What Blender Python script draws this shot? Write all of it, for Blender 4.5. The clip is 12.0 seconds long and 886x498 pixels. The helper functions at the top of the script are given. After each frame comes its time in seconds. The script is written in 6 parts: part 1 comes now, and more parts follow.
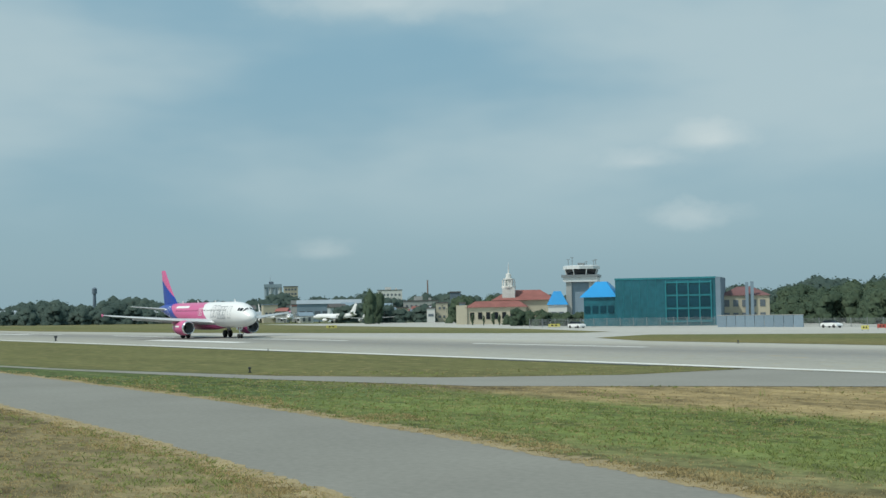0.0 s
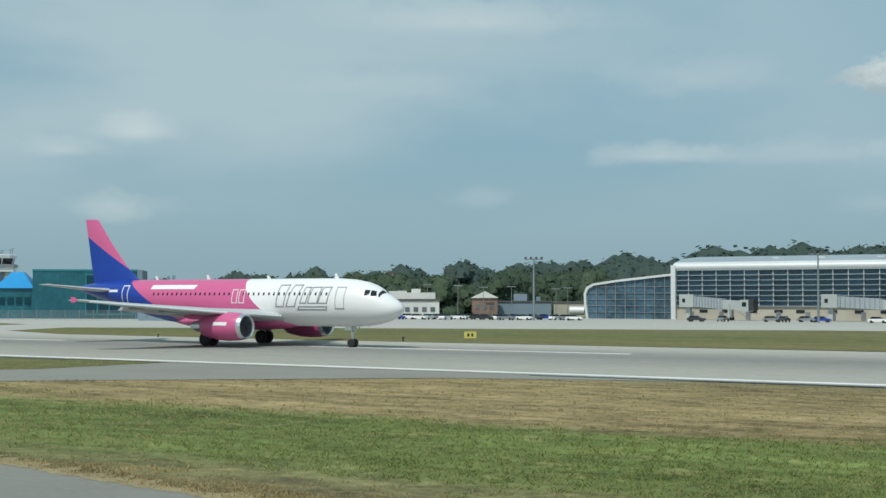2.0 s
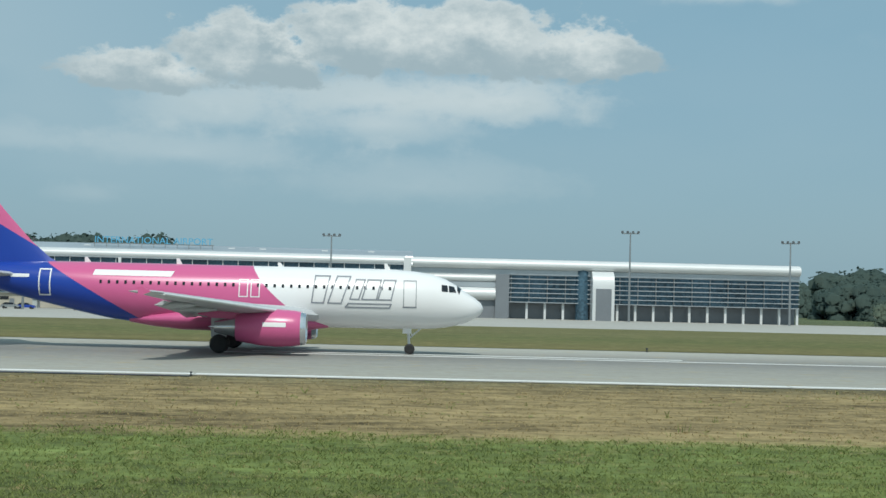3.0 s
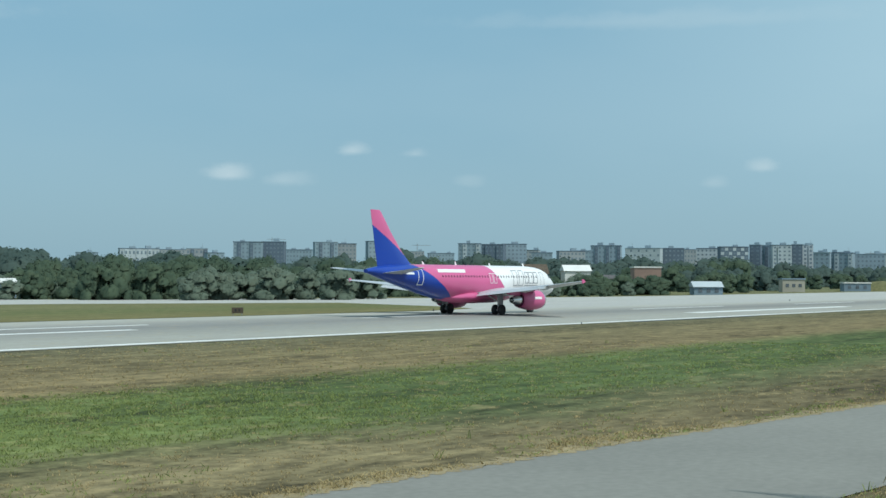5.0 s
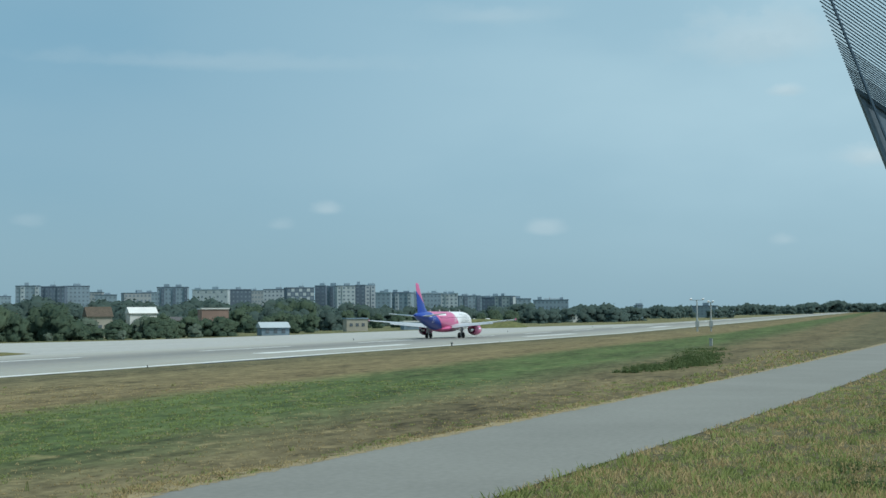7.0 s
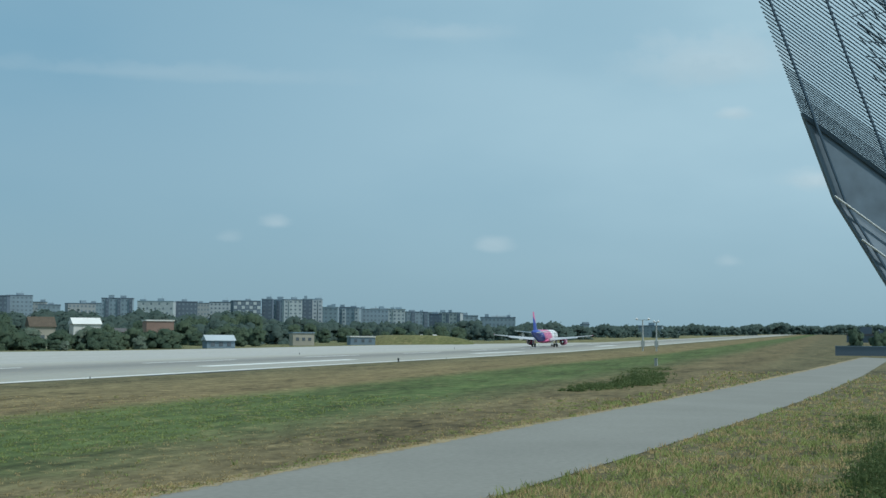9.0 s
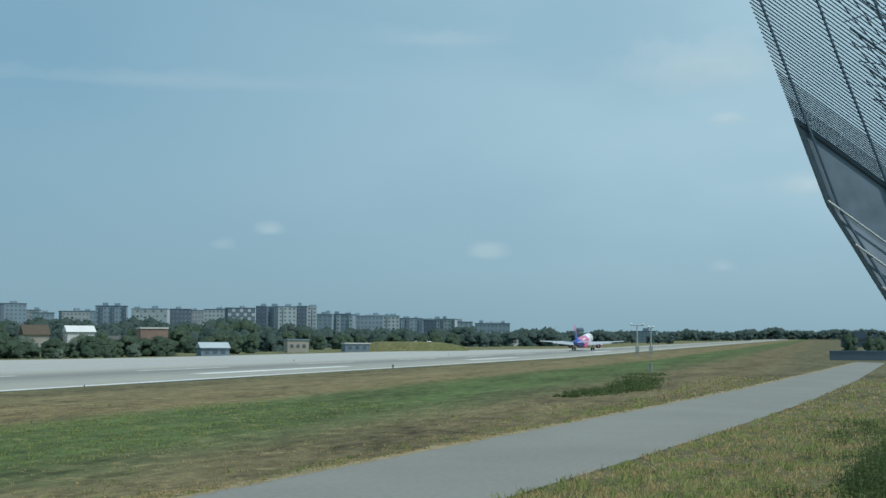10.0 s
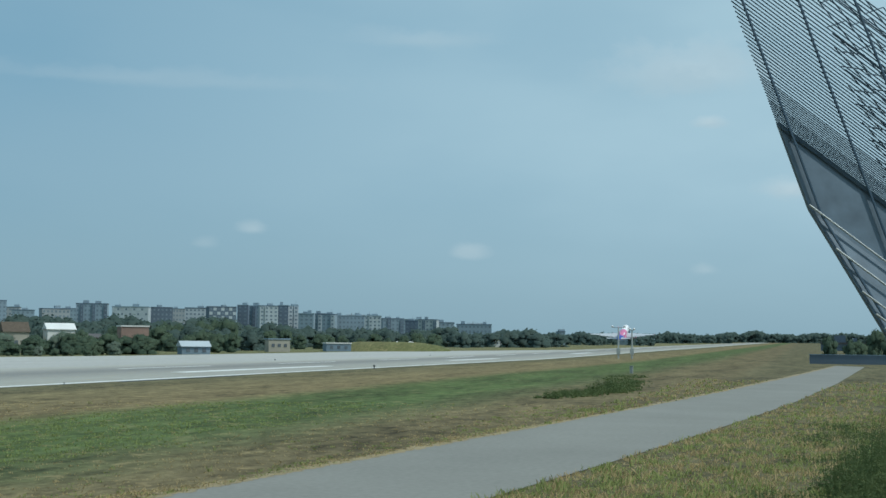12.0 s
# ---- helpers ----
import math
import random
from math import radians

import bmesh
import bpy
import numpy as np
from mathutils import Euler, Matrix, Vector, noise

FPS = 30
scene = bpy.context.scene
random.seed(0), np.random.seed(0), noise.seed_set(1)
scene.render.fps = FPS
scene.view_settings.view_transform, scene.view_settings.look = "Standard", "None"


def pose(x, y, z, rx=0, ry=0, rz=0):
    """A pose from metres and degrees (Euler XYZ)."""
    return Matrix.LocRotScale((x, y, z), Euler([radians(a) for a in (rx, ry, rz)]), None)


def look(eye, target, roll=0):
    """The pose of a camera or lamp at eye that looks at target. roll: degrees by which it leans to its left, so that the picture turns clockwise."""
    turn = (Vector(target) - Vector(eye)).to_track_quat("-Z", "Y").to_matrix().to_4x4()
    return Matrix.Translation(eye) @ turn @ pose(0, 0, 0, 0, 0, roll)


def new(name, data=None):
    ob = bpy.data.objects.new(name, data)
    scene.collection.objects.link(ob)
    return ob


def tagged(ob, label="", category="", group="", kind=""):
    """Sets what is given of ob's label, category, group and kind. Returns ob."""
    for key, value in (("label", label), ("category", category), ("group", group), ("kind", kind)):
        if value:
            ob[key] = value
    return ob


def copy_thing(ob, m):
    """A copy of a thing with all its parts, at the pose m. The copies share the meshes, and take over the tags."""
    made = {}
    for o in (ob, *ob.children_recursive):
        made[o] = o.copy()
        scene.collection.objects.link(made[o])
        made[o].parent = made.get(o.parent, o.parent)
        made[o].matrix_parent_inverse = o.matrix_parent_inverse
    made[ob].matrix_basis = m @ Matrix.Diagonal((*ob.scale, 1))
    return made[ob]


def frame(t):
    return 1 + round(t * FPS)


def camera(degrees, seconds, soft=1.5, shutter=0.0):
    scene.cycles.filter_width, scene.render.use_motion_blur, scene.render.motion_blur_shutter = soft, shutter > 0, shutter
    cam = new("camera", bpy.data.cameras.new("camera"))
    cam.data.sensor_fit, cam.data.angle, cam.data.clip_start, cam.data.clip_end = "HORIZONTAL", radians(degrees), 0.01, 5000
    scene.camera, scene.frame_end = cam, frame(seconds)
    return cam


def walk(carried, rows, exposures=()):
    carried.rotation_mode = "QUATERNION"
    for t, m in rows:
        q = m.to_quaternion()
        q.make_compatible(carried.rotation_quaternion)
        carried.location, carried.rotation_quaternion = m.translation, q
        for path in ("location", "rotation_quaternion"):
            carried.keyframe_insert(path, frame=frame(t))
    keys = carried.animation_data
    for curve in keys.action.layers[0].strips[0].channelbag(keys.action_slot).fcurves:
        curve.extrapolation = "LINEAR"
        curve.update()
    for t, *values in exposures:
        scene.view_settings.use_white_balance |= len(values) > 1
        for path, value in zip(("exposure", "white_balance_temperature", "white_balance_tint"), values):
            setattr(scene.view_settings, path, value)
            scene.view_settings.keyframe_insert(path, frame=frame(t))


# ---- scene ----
EYE = (0.0, 0.0, 4.38)


def aim(yaw, pitch, roll):
    """Pose of the camera: yaw to the right of the runway's normal, pitch up, roll."""
    a, b = radians(yaw), radians(pitch)
    way = Vector((math.sin(a) * math.cos(b), math.cos(a) * math.cos(b), math.sin(b)))
    return look(EYE, Vector(EYE) + way * 10, roll)


cam = camera(36.75, 12.0, soft=1.5)
PAN = [  # seconds, yaw, pitch, roll of the hand-held pan from one standpoint
    (0.0, -55.66, 2.51, -1.00),
    (0.5, -52.76, 2.50, -0.93),
    (1.0, -49.22, 2.37, -0.83),
    (1.5, -42.43, 2.24, -0.55),
    (2.0, -31.24, 2.02, 0.0),
    (2.2, -25.52, 1.81, 0.38),
    (2.5, -13.50, 2.10, 0.65),
    (2.7, -7.17, 1.85, 1.07),
    (4.3, 38.96, 1.72, -0.12),
    (4.5, 43.20, 1.91, -0.14),
    (5.0, 53.21, 1.24, 0.29),
    (5.5, 61.13, 1.68, 0.19),
    (6.0, 65.12, 1.94, -0.39),
    (6.5, 69.72, 2.23, -0.40),
    (7.0, 71.65, 2.98, -0.49),
    (7.5, 73.28, 3.32, 0.02),
    (7.7, 73.51, 3.35, -0.00),
    (9.5, 73.96, 3.78, 0.47),
    (10.0, 74.12, 3.94, 0.19),
    (10.5, 74.36, 3.91, 0.54),
    (11.0, 74.73, 4.01, 0.28),
    (11.5, 74.87, 4.03, 0.50),
    (12.0, 74.88, 3.97, 0.66)
]
# the phone's own exposure and white balance drift as it turns: seconds, stops, kelvin, tint
EXPOSURES = [(0.0, -0.03, 6450, 7), (1.9, -0.06, 6380, 7), (2.7, -0.1, 6330, 7), (4.3, 0.09, 6100, 5), (5.5, 0.05, 6030, 5), (7.5, -0.08, 5950, 5), (9.5, -0.13, 5900, 5), (12.0, -0.14, 5900, 5)]
walk(cam, [(t, aim(y, p, r)) for t, y, p, r in PAN], EXPOSURES)

# ---- sky, sun, exposure ----
SUN_AZ, SUN_EL = 184.0, 54.0  # compass-like: 0 = across the runway, clockwise


def make_world():
    world = bpy.data.worlds.new("sky")
    scene.world = world
    world.use_nodes = True
    nt = world.node_tree
    nt.nodes.clear()
    N, L = nt.nodes.new, nt.links.new

    def math_node(op, a, b=None, clamp=False):
        n = N("ShaderNodeMath")
        n.operation, n.use_clamp = op, clamp
        for k, v in enumerate((a, b)):
            if v is None:
                continue
            if isinstance(v, (int, float)):
                n.inputs[k].default_value = v
            else:
                L(v, n.inputs[k])
        return n.outputs[0]

    def mix(fac, a, b):
        n = N("ShaderNodeMix")
        n.data_type = "RGBA"
        for sock, v in ((n.inputs[0], fac), (n.inputs[6], a), (n.inputs[7], b)):
            if isinstance(v, (int, float)):
                sock.default_value = v
            elif isinstance(v, tuple):
                sock.default_value = (*v, 1)
            else:
                L(v, sock)
        return n.outputs[2]

    tc = N("ShaderNodeTexCoord")
    sep = N("ShaderNodeSeparateXYZ")
    L(tc.outputs["Generated"], sep.inputs[0])
    x, y, z = sep.outputs
    sky = N("ShaderNodeTexSky")
    sky.sky_type, sky.sun_disc = "NISHITA", False
    sky.sun_elevation, sky.sun_rotation = radians(SUN_EL), radians(SUN_AZ)
    sky.air_density, sky.dust_density, sky.ozone_density = 1.0, 2.0, 1.5
    scaled = N("ShaderNodeVectorMath")
    scaled.operation = "SCALE"
    L(sky.outputs[0], scaled.inputs[0])
    scaled.inputs[3].default_value = 0.075
    # summer haze: low sky turns to a pale blue-grey veil
    up = math_node("MAXIMUM", z, 0.0)
    haze_low = mix(math_node("MULTIPLY", up, 5.0, True), (0.335, 0.50, 0.58), (0.27, 0.475, 0.59))
    base = mix(0.25, haze_low, scaled.outputs[0])
    # azimuth (turns, 0 across the runway, to the right) and height for cloud fields
    az = math_node("ARCTAN2", x, y)
    flat = math_node("SQRT", math_node("ADD", math_node("MULTIPLY", x, x), math_node("MULTIPLY", y, y)))
    el = math_node("ARCTAN2", z, flat)

    def noise_field(sx, sy, scale, detail, off, rough=0.55):
        v = N("ShaderNodeCombineXYZ")
        L(math_node("MULTIPLY", az, sx), v.inputs[0])
        L(math_node("MULTIPLY", el, sy), v.inputs[1])
        v.inputs[2].default_value = off
        n = N("ShaderNodeTexNoise")
        n.inputs["Scale"].default_value, n.inputs["Detail"].default_value = scale, detail
        n.inputs["Roughness"].default_value = rough
        L(v.outputs[0], n.inputs["Vector"])
        return n.outputs[0]

    def ramp(v, lo, hi):
        n = N("ShaderNodeMapRange")
        n.interpolation_type = "SMOOTHSTEP"
        n.inputs["From Min"].default_value, n.inputs["From Max"].default_value = lo, hi
        L(v, n.inputs["Value"])
        return n.outputs[0]

    # thin stretched veil, thick over the left half of the pan and fading to the right
    left = ramp(az, 0.05, -0.65)
    veil_n = noise_field(1.3, 3.6, 2.4, 4, 1.7, 0.5)
    veil = math_node("MULTIPLY", ramp(veil_n, 0.30, 0.66), math_node("ADD", math_node("MULTIPLY", left, 0.62), 0.12))
    veil = math_node("MULTIPLY", veil, ramp(el, 0.02, 0.13))
    col = mix(veil, base, (0.49, 0.60, 0.635))
    # brighter thin haze towards the sun's side at the end of the runway
    glow = math_node("MULTIPLY", ramp(az, 0.95, 1.6), math_node("ADD", math_node("MULTIPLY", ramp(veil_n, 0.3, 0.7), 0.4), 0.65))
    glow = math_node("MULTIPLY", glow, ramp(el, -0.06, 0.16))
    col = mix(glow, col, (0.48, 0.64, 0.70))
    fine = noise_field(3.0, 5.5, 9.0, 6, 4.1, 0.6)
    edge = noise_field(1.0, 1.4, 26.0, 6, 9.3, 0.62)

    # separate cumulus heaps: azimuth, height, half width, half height (degrees), strength
    for a, e, w, hh, s in CLOUDS:
        dx = math_node("DIVIDE", math_node("SUBTRACT", az, radians(a)), radians(w))
        dy = math_node("DIVIDE", math_node("SUBTRACT", el, radians(e)), radians(hh))
        below = math_node("MULTIPLY", math_node("LESS_THAN", dy, 0.0), 0.9)
        dy = math_node("MULTIPLY", dy, math_node("ADD", below, 1.0))
        d = math_node("SQRT", math_node("ADD", math_node("MULTIPLY", dx, dx), math_node("MULTIPLY", dy, dy)))
        d = math_node("ADD", d, math_node("MULTIPLY", math_node("SUBTRACT", edge, 0.5), 1.5))
        d = math_node("ADD", d, math_node("MULTIPLY", math_node("SUBTRACT", fine, 0.5), 1.1))
        mask = math_node("MULTIPLY", ramp(d, 1.0 if s > 0.8 else 1.15, 0.72 if s > 0.8 else 0.0), s)
        lit = math_node("ADD", math_node("MULTIPLY", dy, 0.45), math_node("MULTIPLY", math_node("SUBTRACT", edge, 0.42), 1.6))
        lit = math_node("ADD", lit, math_node("MULTIPLY", math_node("SUBTRACT", fine, 0.45), 1.2))
        body = mix(ramp(lit, -0.15, 0.95), (0.38, 0.48, 0.52) if s > 0.8 else (0.52, 0.62, 0.65), (0.78, 0.82, 0.80))
        col = mix(mask, col, body)
    bg = N("ShaderNodeBackground")
    L(col, bg.inputs[0])
    bg.inputs[1].default_value = 1.0
    out = N("ShaderNodeOutputWorld")
    L(bg.outputs[0], out.inputs[0])


CLOUDS = [
    (0.0, 8.2, 9.0, 1.7, 0.7), (4.0, 7.8, 5.5, 1.3, 0.6), (-8.0, 7.4, 4.5, 1.9, 0.7), (-1.0, 7.1, 6.0, 2.2, 0.7), (4.5, 8.0, 4.2, 1.8, 0.7), (-44.2, 6.8, 2.0, 1.0, 0.8), (-47.2, 6.0, 2.3, 0.7, 0.45), (-45.2, 3.5, 2.4, 1.0, 0.5), (-58.0, 12.9, 7.0, 1.5, 0.5), (-50.0, 13.6, 6.0, 1.2, 0.45), (-29.5, 4.1, 1.8, 0.7, 0.25), (-60.8, 2.4, 2.0, 0.8, 0.35),
    (-30.0, 11.6, 7.0, 1.3, 0.5), (-34.0, 8.9, 6.0, 0.9, 0.25), (-21.0, 9.0, 4.5, 1.2, 0.3), (-22.0, 5.9, 3.6, 0.8, 0.55), (-16.5, 5.8, 6.0, 0.9, 0.3), (-9.0, 5.6, 7.0, 1.3, 0.4), (-11.0, 8.7, 3.8, 1.3, 1.0), (-6.5, 9.6, 4.2, 2.1, 1.0), (-1.5, 10.4, 4.6, 2.5, 1.0),
    (3.0, 10.3, 4.6, 2.5, 1.0), (7.6, 9.9, 3.4, 1.8, 1.0), (13.8, 12.8, 3.6, 1.3, 0.8), (-13.0, 3.7, 2.2, 0.8, 0.2), (1.0, 4.5, 8.0, 1.7, 0.3),
    (44.0, 4.3, 1.3, 0.6, 0.6), (46.4, 4.1, 1.2, 0.45, 0.3), (49.3, 5.4, 0.9, 0.45, 0.5), (52.0, 5.3, 0.8, 0.4, 0.3), (54.3, 4.1, 0.7, 0.4, 0.2),
    (66.7, 4.65, 0.8, 0.4, 0.45), (64.7, 4.0, 0.7, 0.4, 0.22), (76.0, 3.75, 0.95, 0.5, 0.5), (86.0, 3.1, 0.7, 0.4, 0.3), (86.2, 9.3, 0.9, 0.45, 0.6),
    (89.6, 6.4, 1.6, 0.8, 0.65), (85.5, 11.3, 5.0, 1.7, 0.5), (74.0, 12.8, 3.5, 0.7, 0.25), (28.0, 10.6, 9.0, 0.8, 0.35), (62.0, 10.8, 10.0, 0.6, 0.2),
]
make_world()
sun_data = bpy.data.lights.new("sun", "SUN")
sun_data.energy, sun_data.angle, sun_data.color = 3.0, radians(0.6), (1.0, 0.96, 0.88)
sun = new("sun", sun_data)
_sa, _se = radians(SUN_AZ), radians(SUN_EL)
SUN_WAY = Vector((math.sin(_sa) * math.cos(_se), math.cos(_sa) * math.cos(_se), math.sin(_se)))
sun.matrix_world = look((0, 0, 60), Vector((0, 0, 60)) - SUN_WAY)


# ---- materials ----
def paint(name, color, rough=0.6, metal=0.0, var=0.15, scale=3.0, bump=0.0, fine=40.0, spec=0.5, streak=1.0):
    """A surface with two scales of tone (patches and grain), and optional relief."""
    m = bpy.data.materials.new(name)
    m.use_nodes = True
    nt = m.node_tree
    N, L = nt.nodes.new, nt.links.new
    bsdf = nt.nodes["Principled BSDF"]
    bsdf.inputs["Roughness"].default_value, bsdf.inputs["Metallic"].default_value = rough, metal
    bsdf.inputs["Specular IOR Level"].default_value = spec
    tc = N("ShaderNodeTexCoord")
    mp = N("ShaderNodeMapping")
    mp.inputs["Scale"].default_value = (1, 1, streak)
    L(tc.outputs["Object"], mp.inputs[0])
    big, small = N("ShaderNodeTexNoise"), N("ShaderNodeTexNoise")
    big.inputs["Scale"].default_value, big.inputs["Detail"].default_value = 1.0 / scale, 5
    small.inputs["Scale"].default_value, small.inputs["Detail"].default_value = fine / scale, 3
    L(mp.outputs[0], big.inputs[0]), L(mp.outputs[0], small.inputs[0])
    add = N("ShaderNodeMath")
    add.operation = "ADD"
    L(big.outputs[0], add.inputs[0]), L(small.outputs[0], add.inputs[1])
    mr = N("ShaderNodeMapRange")
    mr.inputs["From Min"].default_value, mr.inputs["From Max"].default_value = 0.7, 1.3
    mr.inputs["To Min"].default_value, mr.inputs["To Max"].default_value = 1 - var, 1 + var
    L(add.outputs[0], mr.inputs[0])
    info = N("ShaderNodeObjectInfo")
    mr2 = N("ShaderNodeMapRange")
    mr2.inputs["To Min"].default_value, mr2.inputs["To Max"].default_value = 1 - var * 0.6, 1 + var * 0.6
    L(info.outputs["Random"], mr2.inputs[0])
    mul = N("ShaderNodeMath")
    mul.operation = "MULTIPLY"
    L(mr.outputs[0], mul.inputs[0]), L(mr2.outputs[0], mul.inputs[1])
    sc = N("ShaderNodeVectorMath")
    sc.operation = "SCALE"
    sc.inputs[0].default_value = color
    L(mul.outputs[0], sc.inputs[3])
    L(sc.outputs[0], bsdf.inputs["Base Color"])
    if bump:
        b = N("ShaderNodeBump")
        b.inputs["Strength"].default_value, b.inputs["Distance"].default_value = bump, 0.05
        L(add.outputs[0], b.inputs["Height"]), L(b.outputs[0], bsdf.inputs["Normal"])
    return m


M = {}
for key, args in {
    "white_paint": ((0.80, 0.80, 0.80), 0.28, 0, 0.03, 4), "pink_paint": ((0.58, 0.115, 0.27), 0.3, 0, 0.05, 4), "blue_paint": ((0.012, 0.05, 0.33), 0.3, 0, 0.06, 4),
    "wing_grey": ((0.50, 0.52, 0.54), 0.35, 0.1, 0.08, 3), "bare_metal": ((0.72, 0.73, 0.75), 0.22, 0.9, 0.08, 2), "dark_metal": ((0.06, 0.065, 0.07), 0.45, 0.5, 0.2, 2),
    "rubber": ((0.022, 0.022, 0.023), 0.75, 0, 0.2, 0.6), "window_dark": ((0.012, 0.016, 0.022), 0.08, 0, 0.1, 1), "line_grey": ((0.25, 0.27, 0.30), 0.5, 0, 0.1, 1),
    "sign_red": ((0.42, 0.08, 0.06), 0.5, 0, 0.1, 1), "mark_white": ((0.78, 0.78, 0.78), 0.4, 0, 0.04, 2),
    "asphalt_path": ((0.228, 0.222, 0.194), 0.85, 0, 0.13, 7.0, 0.12, 30), "line_paint": ((0.72, 0.72, 0.69), 0.7, 0, 0.12, 5),
    "yellow": ((0.58, 0.52, 0.14), 0.5, 0, 0.1, 1), "concrete": ((0.36, 0.37, 0.355), 0.85, 0, 0.12, 7), "roof_metal": ((0.42, 0.46, 0.49), 0.45, 0.5, 0.1, 12),
    "clad_white": ((0.66, 0.68, 0.68), 0.4, 0.1, 0.06, 8), "clad_grey": ((0.20, 0.22, 0.24), 0.5, 0.2, 0.1, 8), "facade_glass": ((0.055, 0.105, 0.145), 0.12, 0, 0.5, 7, 0, 9),
    "steel": ((0.30, 0.32, 0.33), 0.45, 0.6, 0.15, 2), "beige_wall": ((0.41, 0.385, 0.32), 0.85, 0, 0.14, 4), "teal_glass": ((0.025, 0.14, 0.18), 0.1, 0, 0.25, 8, 0, 6),
    "teal_frame": ((0.03, 0.22, 0.26), 0.4, 0.2, 0.1, 4), "blue_roof": ((0.02, 0.27, 0.60), 0.45, 0, 0.1, 5), "red_roof": ((0.27, 0.10, 0.085), 0.75, 0, 0.2, 3),
    "dark_roof": ((0.10, 0.095, 0.095), 0.8, 0, 0.2, 3), "cream_wall": ((0.47, 0.43, 0.33), 0.85, 0, 0.12, 4), "white_wall": ((0.66, 0.66, 0.63), 0.8, 0, 0.1, 5),
    # the blue cast of these grey and dark panels is painted-in distance haze
    "panel_grey": ((0.20, 0.27, 0.33), 0.85, 0, 0.14, 9), "panel_dark": ((0.12, 0.16, 0.205), 0.8, 0, 0.16, 9), "brick_wall": ((0.24, 0.165, 0.135), 0.85, 0, 0.18, 3),
    # the far window tone is lightened to imitate haze
    "panel_pale": ((0.44, 0.47, 0.46), 0.5, 0.1, 0.1, 4), "window_haze": ((0.13, 0.155, 0.18), 0.25, 0, 0.3, 3), "bark": ((0.09, 0.07, 0.05), 0.9, 0, 0.25, 1.0, 0.5), "canopy_slat": ((0.06, 0.10, 0.14), 0.5, 0.2, 0.1, 1.0), "canopy_skin": ((0.115, 0.155, 0.19), 0.42, 0.2, 0.22, 2.5, 0, 7),
}.items():
    M[key] = paint(key, *args)


# town paints: blue-grey walls and pale windows hold aerial haze in their colour
for key, args in {"panel_haze": ((0.25, 0.325, 0.375), 0.85, 0, 0.1, 9), "panel_light": ((0.43, 0.48, 0.50), 0.8, 0, 0.1, 8), "panel_warm": ((0.30, 0.325, 0.335), 0.85, 0, 0.1, 9), "window_town_haze": ((0.165, 0.215, 0.255), 0.3, 0, 0.15, 3)}.items():
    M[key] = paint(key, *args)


def foliage(name, dark, light, lump=0.0):
    """Leaves: tone by lumps of the crown, a little by leaf and by tree. lump: size of the lumps' noise."""
    m = bpy.data.materials.new(name)
    m.use_nodes = True
    nt = m.node_tree
    N, L = nt.nodes.new, nt.links.new
    bsdf = nt.nodes["Principled BSDF"]
    bsdf.inputs["Roughness"].default_value, bsdf.inputs["Specular IOR Level"].default_value = 0.8, 0.1
    geo, info = N("ShaderNodeNewGeometry"), N("ShaderNodeObjectInfo")
    tc, noise_n = N("ShaderNodeTexCoord"), N("ShaderNodeTexNoise")
    noise_n.inputs["Scale"].default_value, noise_n.inputs["Detail"].default_value = lump or 0.35, 2
    L(tc.outputs["Object"], noise_n.inputs[0])

    def mad(a, k, b):
        n = N("ShaderNodeMath")
        n.operation = "MULTIPLY_ADD"
        L(a, n.inputs[0])
        n.inputs[1].default_value = k
        if isinstance(b, (int, float)):
            n.inputs[2].default_value = b
        else:
            L(b, n.inputs[2])
        return n.outputs[0]

    fac = mad(geo.outputs["Random Per Island"], 0.25, mad(info.outputs["Random"], 0.3, mad(noise_n.outputs[0], 1.2, -0.37)))
    mx = N("ShaderNodeMix")
    mx.data_type = "RGBA"
    mx.inputs[6].default_value, mx.inputs[7].default_value = (*dark, 1), (*light, 1)
    L(fac, mx.inputs[0])
    L(mx.outputs[2], bsdf.inputs["Base Color"])
    thin, both = N("ShaderNodeBsdfTranslucent"), N("ShaderNodeMixShader")
    both.inputs[0].default_value = 0.42
    L(mx.outputs[2], thin.inputs[0])
    L(bsdf.outputs[0], both.inputs[1]), L(thin.outputs[0], both.inputs[2])
    L(both.outputs[0], nt.nodes["Material Output"].inputs[0])
    return m


M["leaf"] = foliage("leaf", (0.06, 0.098, 0.072), (0.13, 0.176, 0.11), 5.0)
M["leaf_silver"] = foliage("leaf_silver", (0.13, 0.175, 0.135), (0.20, 0.25, 0.19), 5.0)
# leaves of the far woods: paler and bluer, with aerial haze painted in
M["leaf_haze"] = foliage("leaf_haze", (0.074, 0.114, 0.104), (0.122, 0.168, 0.143), 0.10)
M["grass_blade"] = foliage("grass_blade", (0.20, 0.25, 0.08), (0.33, 0.37, 0.135), 0.3)
M["straw_blade"] = foliage("straw_blade", (0.31, 0.24, 0.115), (0.56, 0.45, 0.235), 0.4)


